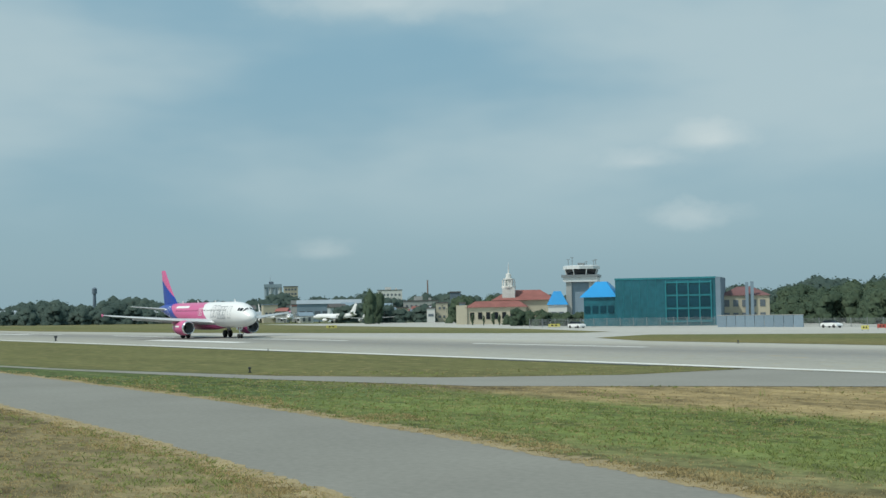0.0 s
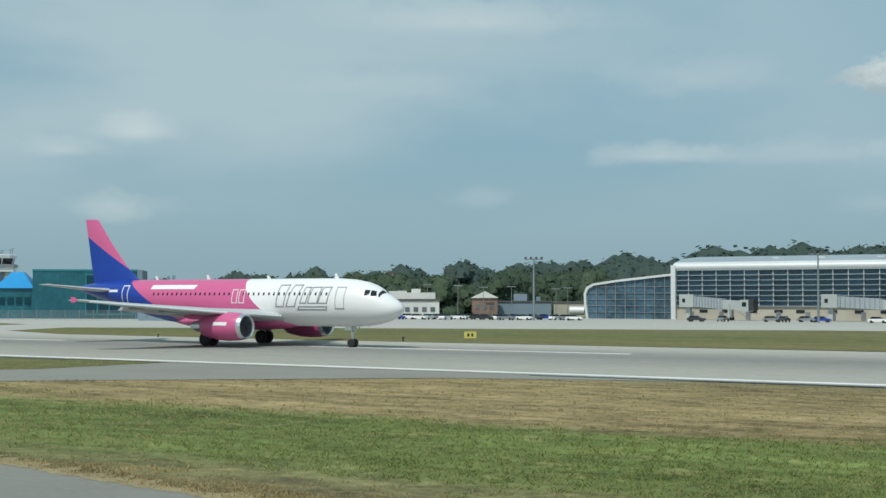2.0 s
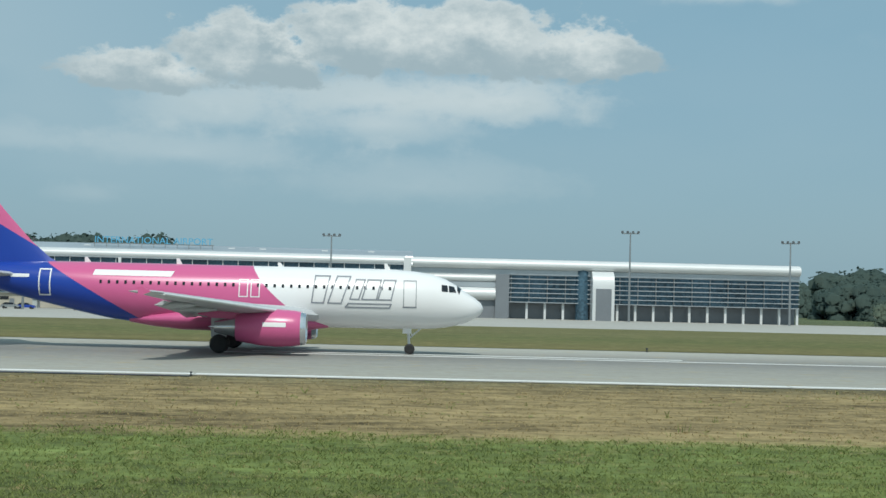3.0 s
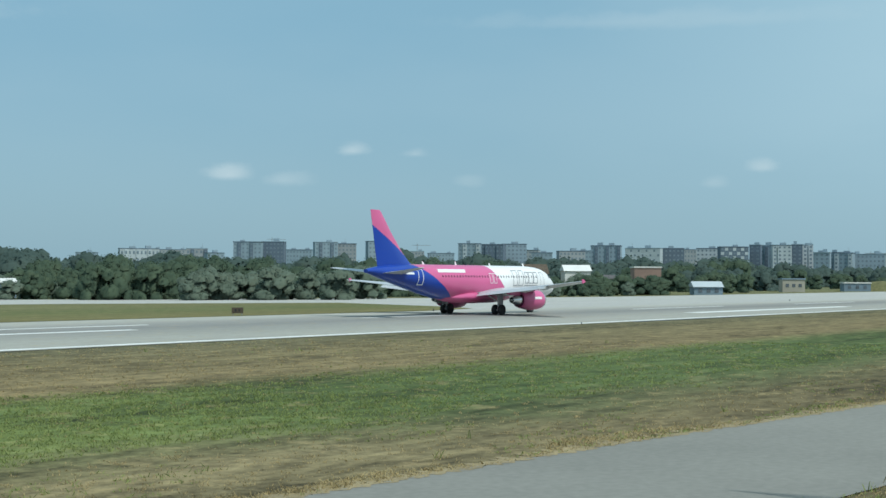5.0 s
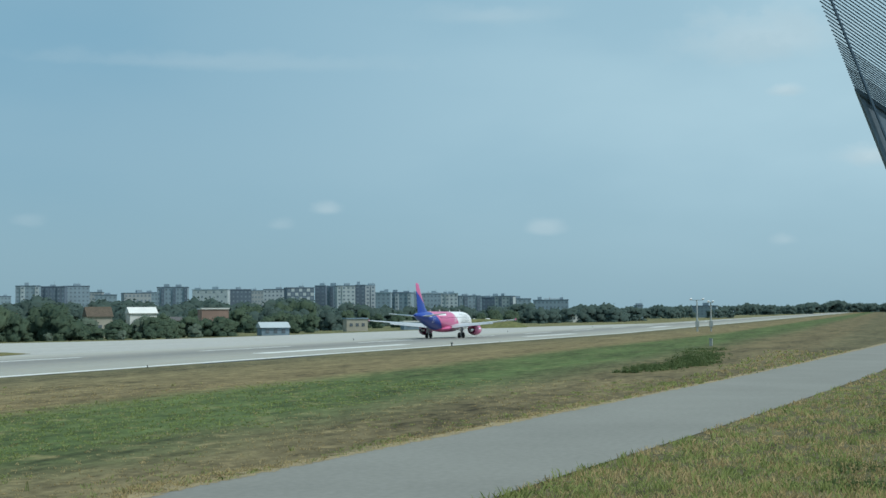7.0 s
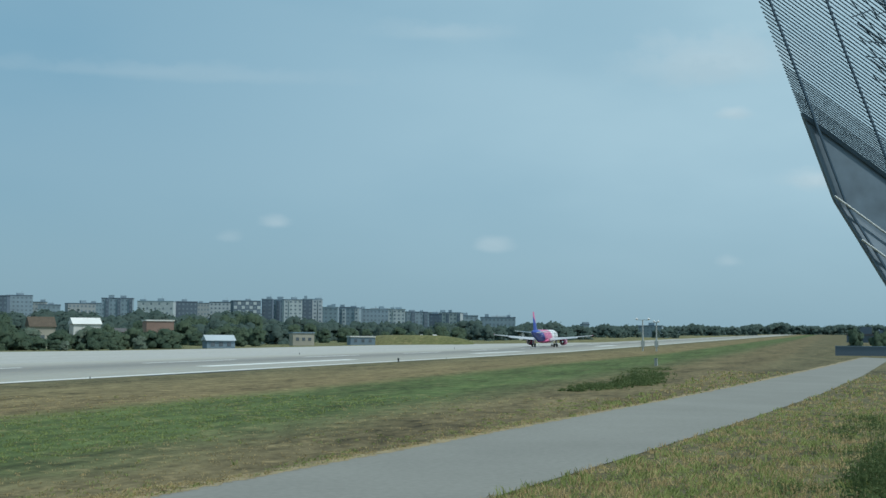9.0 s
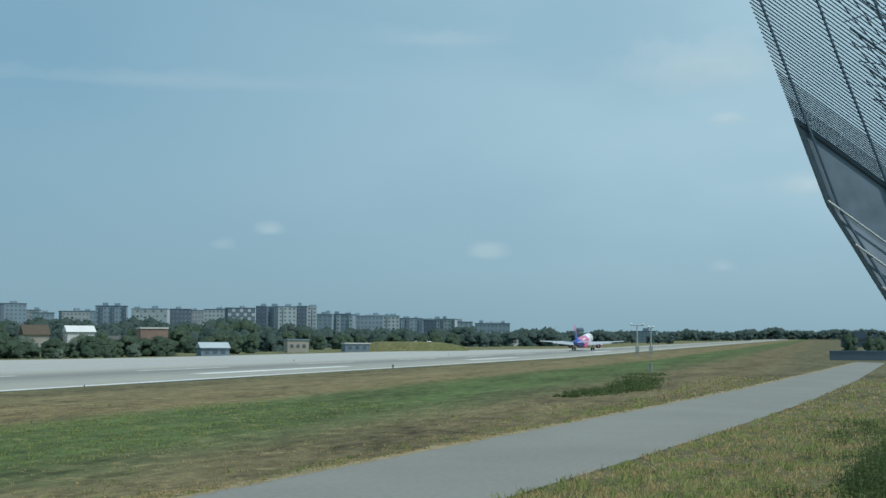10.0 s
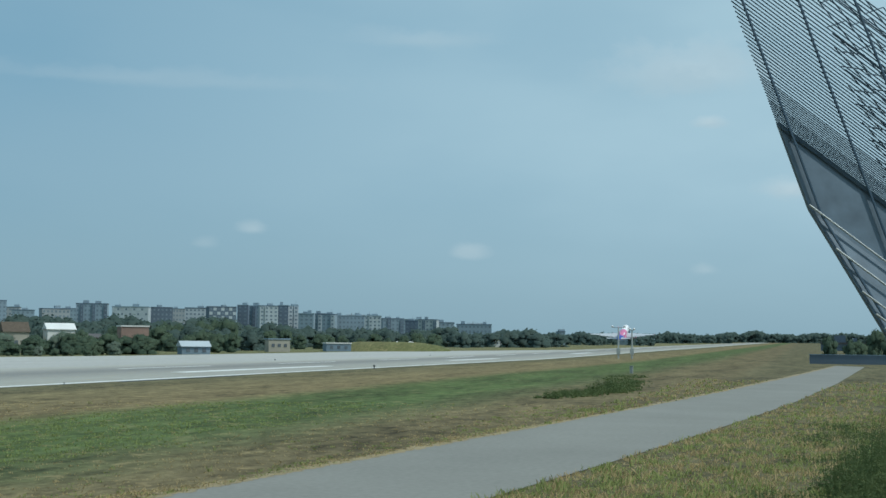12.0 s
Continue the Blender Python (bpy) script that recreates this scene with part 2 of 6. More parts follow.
def layered(name, stops, axis_noise, wide, grain, rough=0.95, patch=0.5, bump=0.4, contrast=0.0, outside=None, span=None):
    """Ground whose tone follows the mown strips along the runway: stops are (distance y, colour)."""
    m = bpy.data.materials.new(name)
    m.use_nodes = True
    nt = m.node_tree
    N, L = nt.nodes.new, nt.links.new
    bsdf = nt.nodes["Principled BSDF"]
    bsdf.inputs["Roughness"].default_value, bsdf.inputs["Specular IOR Level"].default_value = rough, 0.15
    tc = N("ShaderNodeTexCoord")
    sep = N("ShaderNodeSeparateXYZ")
    L(tc.outputs["Object"], sep.inputs[0])

    def noise_at(scale, detail, stretch=(1, 1, 1), rough_n=0.6):
        mp = N("ShaderNodeMapping")
        mp.inputs["Scale"].default_value = stretch
        L(tc.outputs["Object"], mp.inputs[0])
        n = N("ShaderNodeTexNoise")
        n.inputs["Scale"].default_value, n.inputs["Detail"].default_value, n.inputs["Roughness"].default_value = scale, detail, rough_n
        L(mp.outputs[0], n.inputs[0])
        return n.outputs[0]

    def mnode(op, a, b):
        n = N("ShaderNodeMath")
        n.operation = op
        for k, v in enumerate((a, b)):
            if isinstance(v, (int, float)):
                n.inputs[k].default_value = v
            else:
                L(v, n.inputs[k])
        return n.outputs[0]

    wob = mnode("MULTIPLY", mnode("SUBTRACT", noise_at(0.06, 5), 0.5), axis_noise)
    wob2 = mnode("MULTIPLY", mnode("SUBTRACT", noise_at(0.9, 4), 0.5), axis_noise * 0.55)
    pos = mnode("ADD", mnode("ADD", sep.outputs[1], wob), wob2)
    lo, hi = stops[0][0], stops[-1][0]
    mr = N("ShaderNodeMapRange")
    mr.inputs["From Min"].default_value, mr.inputs["From Max"].default_value = lo, hi
    L(pos, mr.inputs[0])
    cr = N("ShaderNodeValToRGB")
    els = cr.color_ramp.elements
    while len(els) < len(stops):
        els.new(0.5)
    for e, (yv, c) in zip(els, stops):
        e.position, e.color = (yv - lo) / (hi - lo), (*c, 1)
    L(mr.outputs[0], cr.inputs[0])
    tone_col = cr.outputs[0]
    if outside:  # other strips beyond a stretch of the runway, darkened in colour for blade shading
        mo = N("ShaderNodeMapRange")
        mo.inputs["From Min"].default_value, mo.inputs["From Max"].default_value = outside[0][0], outside[-1][0]
        L(pos, mo.inputs[0])
        co = N("ShaderNodeValToRGB")
        while len(co.color_ramp.elements) < len(outside):
            co.color_ramp.elements.new(0.5)
        for e, (yv, c) in zip(co.color_ramp.elements, outside):
            e.position, e.color = (yv - outside[0][0]) / (outside[-1][0] - outside[0][0]), (*c, 1)
        L(mo.outputs[0], co.inputs[0])
        px = mnode("ADD", sep.outputs[0], mnode("MULTIPLY", wob, 5.0))
        ms = []
        for edge, sgn in ((span[0], 1), (span[1], -1)):
            r = N("ShaderNodeMapRange")
            r.inputs["From Min"].default_value, r.inputs["From Max"].default_value = edge - 8 * sgn, edge + 8 * sgn
            L(px, r.inputs[0])
            ms.append(r.outputs[0])
        within = mnode("MULTIPLY", ms[0], ms[1])
        mo2 = N("ShaderNodeMix")
        mo2.data_type = "RGBA"
        L(within, mo2.inputs[0]), L(co.outputs[0], mo2.inputs[6]), L(cr.outputs[0], mo2.inputs[7])
        tone_col = mo2.outputs[2]
    streaks = noise_at(wide, 6, (0.35, 1.6, 1))
    tuft = noise_at(grain, 4, (1, 1, 1), 0.7)
    mown = noise_at(0.75, 4, (0.5, 1.3, 1), 0.65)
    streaks = mnode("ADD", mnode("MULTIPLY", streaks, 0.45), mnode("MULTIPLY", mown, 0.55))
    tone = mnode("ADD", mnode("MULTIPLY", streaks, patch * 2), mnode("MULTIPLY", tuft, 0.9))
    mr3 = N("ShaderNodeMapRange")
    mr3.inputs["From Min"].default_value, mr3.inputs["From Max"].default_value = 0.35 * (0.9 + patch * 2), 0.65 * (0.9 + patch * 2)
    mr3.inputs["To Min"].default_value, mr3.inputs["To Max"].default_value = 0.55 - contrast, 1.45 + contrast
    L(tone, mr3.inputs[0])
    sc = N("ShaderNodeVectorMath")
    sc.operation = "SCALE"
    L(tone_col, sc.inputs[0]), L(mr3.outputs[0], sc.inputs[3])
    # dry straw flecks
    mx = N("ShaderNodeMix")
    mx.data_type = "RGBA"
    fl = N("ShaderNodeMapRange")
    fl.inputs["From Min"].default_value, fl.inputs["From Max"].default_value = 0.56, 0.72
    fl.inputs["To Max"].default_value = 0.55
    L(noise_at(0.55, 6, (1, 1, 1), 0.65), fl.inputs[0])
    L(fl.outputs[0], mx.inputs[0]), L(sc.outputs[0], mx.inputs[6])
    mx.inputs[7].default_value = (0.40, 0.31, 0.155, 1)
    L(mx.outputs[2], bsdf.inputs["Base Color"])
    b = N("ShaderNodeBump")
    b.inputs["Strength"].default_value, b.inputs["Distance"].default_value = bump, 0.25
    L(tuft, b.inputs["Height"]), L(b.outputs[0], bsdf.inputs["Normal"])
    return m


GREEN, BROWN, OLIVE = (0.128, 0.162, 0.05), (0.255, 0.198, 0.098), (0.15, 0.15, 0.066)
EARTHY = (0.165, 0.14, 0.072)
VERGE = (0.192, 0.158, 0.082)
M["ground"] = layered("ground", [(-60, EARTHY), (7, EARTHY), (15, VERGE), (23, VERGE), (26, OLIVE), (29, GREEN), (39, GREEN), (41.0, BROWN), (60, BROWN), (66, (0.15, 0.135, 0.075)), (108, (0.19, 0.175, 0.08)),
                                 (150, (0.18, 0.17, 0.08)), (210, (0.15, 0.16, 0.075)), (400, (0.10, 0.125, 0.065))], 4.0, 0.12, 2.2, patch=1.1, contrast=0.45,
                      # own strip tones, dimmed as grass looks when seen along the runway's light
                      outside=[(-60, (0.108, 0.101, 0.052)), (7, (0.116, 0.103, 0.055)), (10, (0.135, 0.111, 0.058)), (20, (0.138, 0.113, 0.058)), (24, (0.098, 0.103, 0.046)), (28, (0.078, 0.108, 0.037)), (38, (0.080, 0.108, 0.037)), (42, (0.182, 0.144, 0.072)), (55, (0.165, 0.138, 0.07)), (66, (0.112, 0.105, 0.058)), (108, (0.163, 0.15, 0.069)), (400, (0.10, 0.125, 0.065))], span=(-58, 30))
M["runway"] = layered("runway", [(60, (0.36, 0.35, 0.305)), (74, (0.335, 0.328, 0.288)), (83, (0.275, 0.27, 0.245)), (88, (0.225, 0.222, 0.208)), (95, (0.28, 0.275, 0.25)), (99, (0.345, 0.338, 0.30)), (106, (0.42, 0.41, 0.36))], 1.6, 0.06, 1.5, 0.8, 0.6, 0.03, contrast=-0.28)
M["apron"] = layered("apron", [(100, (0.40, 0.395, 0.37)), (200, (0.42, 0.415, 0.385)), (330, (0.39, 0.385, 0.355))], 3.0, 0.05, 0.8, 0.8, 0.5, 0.03, contrast=-0.25)


# ---- building helpers ----
def part(name, bm, material, parent=None, label=""):
    me = bpy.data.meshes.new(name)
    bm.normal_update()
    bm.to_mesh(me)
    bm.free()
    for mm in material if isinstance(material, (list, tuple)) else [material]:
        me.materials.append(mm)
    ob = new(name, me)
    if parent is not None:
        ob.parent = parent
    if label:
        tagged(ob, label)
    return ob


def smooth(ob, angle=40):
    me = ob.data
    me.polygons.foreach_set("use_smooth", [True] * len(me.polygons))
    me.set_sharp_from_angle(angle=radians(angle))
    return ob


def empty(name, label, category, at=(0, 0, 0), rz=0, group="", kind=""):
    e = new(name)
    e.empty_display_size = 0.5
    e.matrix_world = pose(*at, 0, 0, rz)
    return tagged(e, label, category, group, kind)


def box(bm, x0, x1, y0, y1, z0, z1, mi=0, top=None):
    """Box; top=(tx, ty) insets the upper face."""
    tx, ty = top or (0, 0)
    lo = [bm.verts.new(p) for p in ((x0, y0, z0), (x1, y0, z0), (x1, y1, z0), (x0, y1, z0))]
    hi = [bm.verts.new(p) for p in ((x0 + tx, y0 + ty, z1), (x1 - tx, y0 + ty, z1), (x1 - tx, y1 - ty, z1), (x0 + tx, y1 - ty, z1))]
    for f in ((lo[3], lo[2], lo[1], lo[0]), tuple(hi), *((lo[i], lo[(i + 1) % 4], hi[(i + 1) % 4], hi[i]) for i in range(4))):
        bm.faces.new(f).material_index = mi
    return bm


def boxes(*args):
    bm = bmesh.new()
    for a in args:
        box(bm, *a)
    return bm


def loft(bm, rings, closed=True, caps=True, mi=0):
    """Skin between rings of points of equal count."""
    vs = [[bm.verts.new(p) for p in r] for r in rings]
    n = len(vs[0])
    for a, b in zip(vs, vs[1:]):
        for i in range(n if closed else n - 1):
            j = (i + 1) % n
            bm.faces.new((a[i], a[j], b[j], b[i])).material_index = mi
    if caps and closed:
        bm.faces.new(list(reversed(vs[0]))).material_index = mi
        bm.faces.new(vs[-1]).material_index = mi
    return vs


def tube(bm, p, q, r, r2=None, n=8, mi=0):
    p, q = Vector(p), Vector(q)
    d = (q - p).normalized()
    a = d.orthogonal().normalized()
    b = d.cross(a)
    rings = [[c + (a * math.cos(2 * math.pi * i / n) + b * math.sin(2 * math.pi * i / n)) * rr for i in range(n)] for c, rr in ((p, r), (q, r2 if r2 is not None else r))]
    loft(bm, rings, mi=mi)
    return bm


def lathe(bm, profile, axis="x", n=24, centre=(0, 0, 0), mi=0, caps=True):
    """Rings of (along, radius) about an axis."""
    rings = []
    for s, r in profile:
        ring = []
        for i in range(n):
            c, d = math.cos(2 * math.pi * i / n) * r, math.sin(2 * math.pi * i / n) * r
            p = {"x": (s, c, d), "y": (d, s, c), "z": (c, d, s)}[axis]
            ring.append(tuple(p[k] + centre[k] for k in range(3)))
        rings.append(ring)
    loft(bm, rings, caps=caps, mi=mi)
    return bm


RISE_FROM, RISE_TO, RISE = 350.0, 2900.0, 0.0038


def ground_z(y, x=0.0):
    """The far side of the field falls gently towards the terminal; the runway's end climbs."""
    return -1.9 * min(max((y - 105.0) / 215.0, 0.0), 1.0) + RISE * min(max(x - RISE_FROM, 0.0), RISE_TO - RISE_FROM)


def sheet(name, outline, material, lift, label, category, kind="structure"):
    """A flat paved or grassy area, bent where the field begins to fall or climb."""
    bm = bmesh.new()
    bm.faces.new([bm.verts.new((x, y, 0)) for x, y in outline])
    for co, no in (((0, 105.0, 0), (0, 1, 0)), ((0, 320.0, 0), (0, 1, 0)), ((RISE_FROM, 0, 0), (1, 0, 0)), ((RISE_TO, 0, 0), (1, 0, 0))):
        bmesh.ops.bisect_plane(bm, geom=bm.verts[:] + bm.edges[:] + bm.faces[:], plane_co=co, plane_no=no)
    bmesh.ops.triangulate(bm, faces=bm.faces[:])
    for v in bm.verts:
        v.co.z = ground_z(v.co.y, v.co.x) + lift
    if bm.faces and bm.faces[:][0].normal.z < 0:
        bmesh.ops.reverse_faces(bm, faces=bm.faces[:])
    return tagged(part(name, bm, material), label, category, kind=kind)


# ---- ground ----
def make_ground():
    bm = bmesh.new()
    xs = [-4500, -2000, -900, -400, -150, 0, 150, RISE_FROM, 900, 2000, RISE_TO, 4800]
    ys = [-900, -100, -20, 20, 60, 105, 210, 320, 700, 1500, 4500]
    grid = [[bm.verts.new((x, y, ground_z(y, x))) for x in xs] for y in ys]
    for a, b in zip(grid, grid[1:]):
        for i in range(len(xs) - 1):
            bm.faces.new((a[i], a[i + 1], b[i + 1], b[i]))
    tagged(part("ground", bm, M["ground"]), "mown airfield grass in green and dry brown strips", "ground", kind="structure")


make_ground()
NEAR_LINE, FAR_EDGE = 67.1, 105.5
sheet("runway", [(-2600, 66.0), (2900, 66.0), (2900, FAR_EDGE), (-2600, FAR_EDGE)], M["runway"], 0.03, "worn grey asphalt runway with tyre marks", "runway")
# perimeter road in the foreground, bending round the standpoint
ROAD_FAR = [(-190, 33), (-100, 29.3), (-76, 28.5), (-59, 27.6), (-48, 26.6), (-37, 25.4), (-29, 24.1), (-21.5, 22.6), (-8, 20.4), (5, 19.1), (15, 18.5), (22, 18.1), (27, 17.75), (32, 17.35), (37, 16.85), (43, 16.2), (52, 15.2), (61, 14.2), (73, 12.9), (96, 10.4), (129, 7.2), (200, 1.2), (308, -7.1)]
ROAD_NEAR = [(-190, 23), (-100, 20.6), (-66, 18.8), (-55, 18.3), (-45, 17.6), (-36, 16.6), (-27, 15.6), (-12, 13.2), (5, 11.4), (20, 10.1), (27, 9.6), (31, 9.2), (37, 8.5), (43, 7.7), (50, 6.8), (62.5, 5.3), (77, 3.7), (104, 0.9), (161, -3.7), (297, -12.6)]
sheet("road", ROAD_NEAR + ROAD_FAR[::-1], M["asphalt_path"], 0.025, "narrow grey asphalt perimeter road", "road")


# ---- the airliner ----
def fuselage_ring(x, r_y, z_top, z_bot, n=32):
    zc, rz = (z_top + z_bot) / 2, (z_top - z_bot) / 2
    return [(x, math.cos(2 * math.pi * i / n) * r_y, zc + math.sin(2 * math.pi * i / n) * rz) for i in range(n)]


# station (x ahead of the main wheels), half width, top, bottom
STATIONS = [(17.72, 0.05, 3.32, 3.22), (17.55, 0.42, 3.68, 2.88), (17.1, 0.78, 4.02, 2.55), (16.5, 1.10, 4.38, 2.27), (15.8, 1.36, 4.86, 2.06), (15.1, 1.56, 5.26, 1.92), (14.2, 1.74, 5.56, 1.82),
            (13.0, 1.88, 5.76, 1.77), (11.5, 1.96, 5.86, 1.74), (9.5, 1.975, 5.88, 1.74), (4.0, 1.975, 5.88, 1.74), (-3.0, 1.975, 5.88, 1.74), (-6.0, 1.975, 5.88, 1.78), (-8.0, 1.95, 5.88, 2.02),
            (-10.0, 1.87, 5.88, 2.42), (-12.0, 1.72, 5.86, 2.88), (-14.0, 1.50, 5.82, 3.36), (-16.0, 1.20, 5.74, 3.86), (-17.8, 0.86, 5.60, 4.32), (-19.0, 0.55, 5.42, 4.66), (-19.86, 0.30, 5.26, 4.86)]


def body_at(x):
    """Half width, top and bottom of the fuselage at a station."""
    for a, b in zip(STATIONS, STATIONS[1:]):
        if a[0] >= x >= b[0]:
            k = (a[0] - x) / (a[0] - b[0])
            return tuple(a[i] + (b[i] - a[i]) * k for i in (1, 2, 3))
    return STATIONS[-1][1:]


def on_body(x, z, side, out=0.012):
    """Point on the fuselage skin at station x and height z."""
    r, top, bot = body_at(x)
    zc, rz = (top + bot) / 2, (top - bot) / 2 + out
    s = max(-0.999, min(0.999, (z - zc) / rz))
    return (x, side * (r + out) * math.sqrt(1 - s * s), z)


def decal(bm, quad, side, nx=4, nz=4, out=0.012):
    """A painted or glazed patch that follows the skin; quad: four (x, z) corners in order."""
    rows = []
    for j in range(nz + 1):
        v = j / nz
        row = []
        for i in range(nx + 1):
            u = i / nx
            x = (quad[0][0] * (1 - u) + quad[1][0] * u) * (1 - v) + (quad[3][0] * (1 - u) + quad[2][0] * u) * v
            z = (quad[0][1] * (1 - u) + quad[1][1] * u) * (1 - v) + (quad[3][1] * (1 - u) + quad[2][1] * u) * v
            row.append(bm.verts.new(on_body(x, z, side, out)))
        rows.append(row)
    for a, b in zip(rows, rows[1:]):
        for i in range(nx):
            f = (a[i], a[i + 1], b[i + 1], b[i])
            bm.faces.new(f if side < 0 else f[::-1])
    return bm


def outline(bm, quad, side, w):
    """A thin line round a quad on the skin."""
    for k in range(4):
        a, b = Vector(quad[k]), Vector(quad[(k + 1) % 4])
        d = (b - a).normalized()
        n = Vector((-d.y, d.x)) * w / 2
        a2, b2 = a - d * w / 2, b + d * w / 2
        decal(bm, [tuple(a2 - n), tuple(b2 - n), tuple(b2 + n), tuple(a2 + n)], side, 6, 1, 0.02)
    return bm


def livery(name, borders, colors, gloss=0.28):
    """Three paints parted by slanting borders: each border is (x at z=4, slope, curve)."""
    m = paint(name, colors[0], gloss, 0, 0.04, 4)
    nt = m.node_tree
    N, L = nt.nodes.new, nt.links.new
    bsdf = nt.nodes["Principled BSDF"]
    tc, sep = N("ShaderNodeTexCoord"), N("ShaderNodeSeparateXYZ")
    L(tc.outputs["Object"], sep.inputs[0])

    def mnode(op, a, b):
        n = N("ShaderNodeMath")
        n.operation = op
        for k, v in enumerate((a, b)):
            if isinstance(v, (int, float)):
                n.inputs[k].default_value = v
            else:
                L(v, n.inputs[k])
        return n.outputs[0]

    x, z = sep.outputs[0], mnode("SUBTRACT", sep.outputs[2], 4.0)
    col = None
    for (x0, k, q), c in zip(borders, colors[1:]):
        edge = mnode("ADD", mnode("ADD", mnode("MULTIPLY", z, k), mnode("MULTIPLY", mnode("MULTIPLY", z, z), q)), x0)
        fac = mnode("LESS_THAN", x, edge)
        mx = N("ShaderNodeMix")
        mx.data_type = "RGBA"
        L(fac, mx.inputs[0])
        if col is None:
            mx.inputs[6].default_value = (*colors[0], 1)
        else:
            L(col, mx.inputs[6])
        mx.inputs[7].default_value = (*c, 1)
        col = mx.outputs[2]
    L(col, bsdf.inputs["Base Color"])
    return m


WHITE, PINK, BLUE = (0.80, 0.80, 0.80), (0.58, 0.115, 0.27), (0.012, 0.05, 0.33)


def aerofoil(le, chord, z, y, thick, n=9):
    """Closed section in the x-z plane at span y."""
    up = [(0.0, 0.0), (0.03, 0.45), (0.10, 0.78), (0.25, 1.0), (0.45, 0.93), (0.65, 0.66), (0.85, 0.28), (1.0, 0.03)]
    pts = [(le - c * chord, y, z + t * thick * chord * 0.56) for c, t in up]
    pts += [(le - c * chord, y, z - t * thick * chord * 0.44) for c, t in reversed(up[1:])]
    return pts


def make_airliner():
    jet = empty("airliner", "white, pink and blue twin-engine airliner taking off along the runway", "airplane")
    bm = bmesh.new()
    loft(bm, [fuselage_ring(*s) for s in STATIONS])
    body = smooth(part("fuselage", bm, livery("livery", [(3.2, -1.05, 0.14), (-9.2, -1.75, 0.0)], [WHITE, PINK, BLUE]), jet, "white nose, pink middle and blue tail fuselage"), 60)
    # belly fairing
    bm = bmesh.new()
    loft(bm, [fuselage_ring(x, r, t, b, 24) for x, r, t, b in ((7.0, 0.7, 2.2, 1.72), (5.6, 1.5, 2.7, 1.52), (3.5, 2.05, 3.0, 1.36), (0, 2.15, 3.0, 1.32), (-3, 2.05, 2.9, 1.36), (-5, 1.6, 2.6, 1.55), (-6.6, 0.8, 2.3, 1.8))])
    smooth(part("belly_fairing", bm, M["pink_paint"], jet), 60)
    for side in (-1, 1):
        # wing
        bm = bmesh.new()
        loft(bm, [aerofoil(*a) for a in ((6.9, 8.4, 2.55, side * 1.2, 0.14), (5.9, 7.4, 2.62, side * 1.95, 0.14), (3.65, 5.0, 3.0, side * 6.4, 0.12), (0.9, 3.2, 3.5, side * 11.7, 0.11), (-1.75, 1.75, 3.98, side * 16.6, 0.10), (-2.2, 1.3, 4.02, side * 16.95, 0.08))])
        bmesh.ops.recalc_face_normals(bm, faces=bm.faces[:])
        smooth(part("wing", bm, M["wing_grey"], jet, "pale grey swept wing"), 50)
        bm = bmesh.new()  # bright slat along the leading edge
        loft(bm, [aerofoil(a + 0.05, c, z - 0.06, y, 0.32) for a, c, z, y in ((5.3, 0.85, 2.72, side * 2.9), (3.7, 0.75, 3.0, side * 6.4), (0.95, 0.6, 3.5, side * 11.7), (-1.55, 0.45, 3.93, side * 16.3))])
        bmesh.ops.recalc_face_normals(bm, faces=bm.faces[:])
        smooth(part("slat", bm, M["clad_white"], jet, "white leading-edge slat"), 50)
        bm = bmesh.new()  # drooped flap
        loft(bm, [[(x0, y, z), (x0 - c * 0.4, y, z + 0.06), (x0 - c, y, z - d), (x0 - c * 0.5, y, z - d * 0.5 - 0.12)] for x0, c, z, y, d in ((-1.2, 1.3, 2.58, side * 2.3, 0.35), (-1.15, 1.2, 2.95, side * 6.3, 0.32), (-2.0, 0.95, 3.42, side * 11.9, 0.25))])
        bmesh.ops.recalc_face_normals(bm, faces=bm.faces[:])
        part("flap", bm, M["wing_grey"], jet)
        bm = bmesh.new()  # fence at the tip
        loft(bm, [[(x, side * (16.95 + k), z) for x, z in ((-2.2, 4.0), (-2.65, 4.26), (-2.98, 4.26), (-2.95, 4.0), (-2.95, 3.82), (-2.65, 3.82))] for k in (0.0, 0.07)])
        bmesh.ops.recalc_face_normals(bm, faces=bm.faces[:])
        part("wingtip_fence", bm, M["pink_paint"], jet, "pink wingtip fence")
        for yy, xx, zz, ln in ((4.0, -0.6, 2.55, 2.6), (8.2, -0.9, 2.92, 2.5), (11.2, -1.6, 3.2, 2.2)):
            bm = bmesh.new()
            lathe(bm, [(xx + ln * 0.5, 0.04), (xx + ln * 0.25, 0.17), (xx - ln * 0.1, 0.22), (xx - ln * 0.4, 0.15), (xx - ln * 0.62, 0.03)], "x", 10, (0, side * yy, zz))
            smooth(part("flap_fairing", bm, M["wing_grey"], jet), 60)
        # engine
        ey, ez = side * 5.75, 1.78
        bm = bmesh.new()
        lathe(bm, [(5.75, 0.98), (5.55, 1.08), (5.0, 1.17), (4.0, 1.22), (2.9, 1.17), (1.9, 1.0), (1.35, 0.88), (1.3, 0.82), (2.4, 0.8)], "x", 32, (0, ey, ez), caps=False)
        nac = smooth(part("nacelle", bm, M["pink_paint"], jet, "pink engine nacelle"), 50)
        bm = bmesh.new()
        lathe(bm, [(5.50, 1.095), (5.75, 1.04), (5.86, 0.96), (5.80, 0.89), (5.6, 0.86), (4.6, 0.85)], "x", 32, (0, ey, ez), caps=False)
        smooth(part("intake_lip", bm, M["bare_metal"], nac, "polished metal intake lip"), 60)
        bm = bmesh.new()
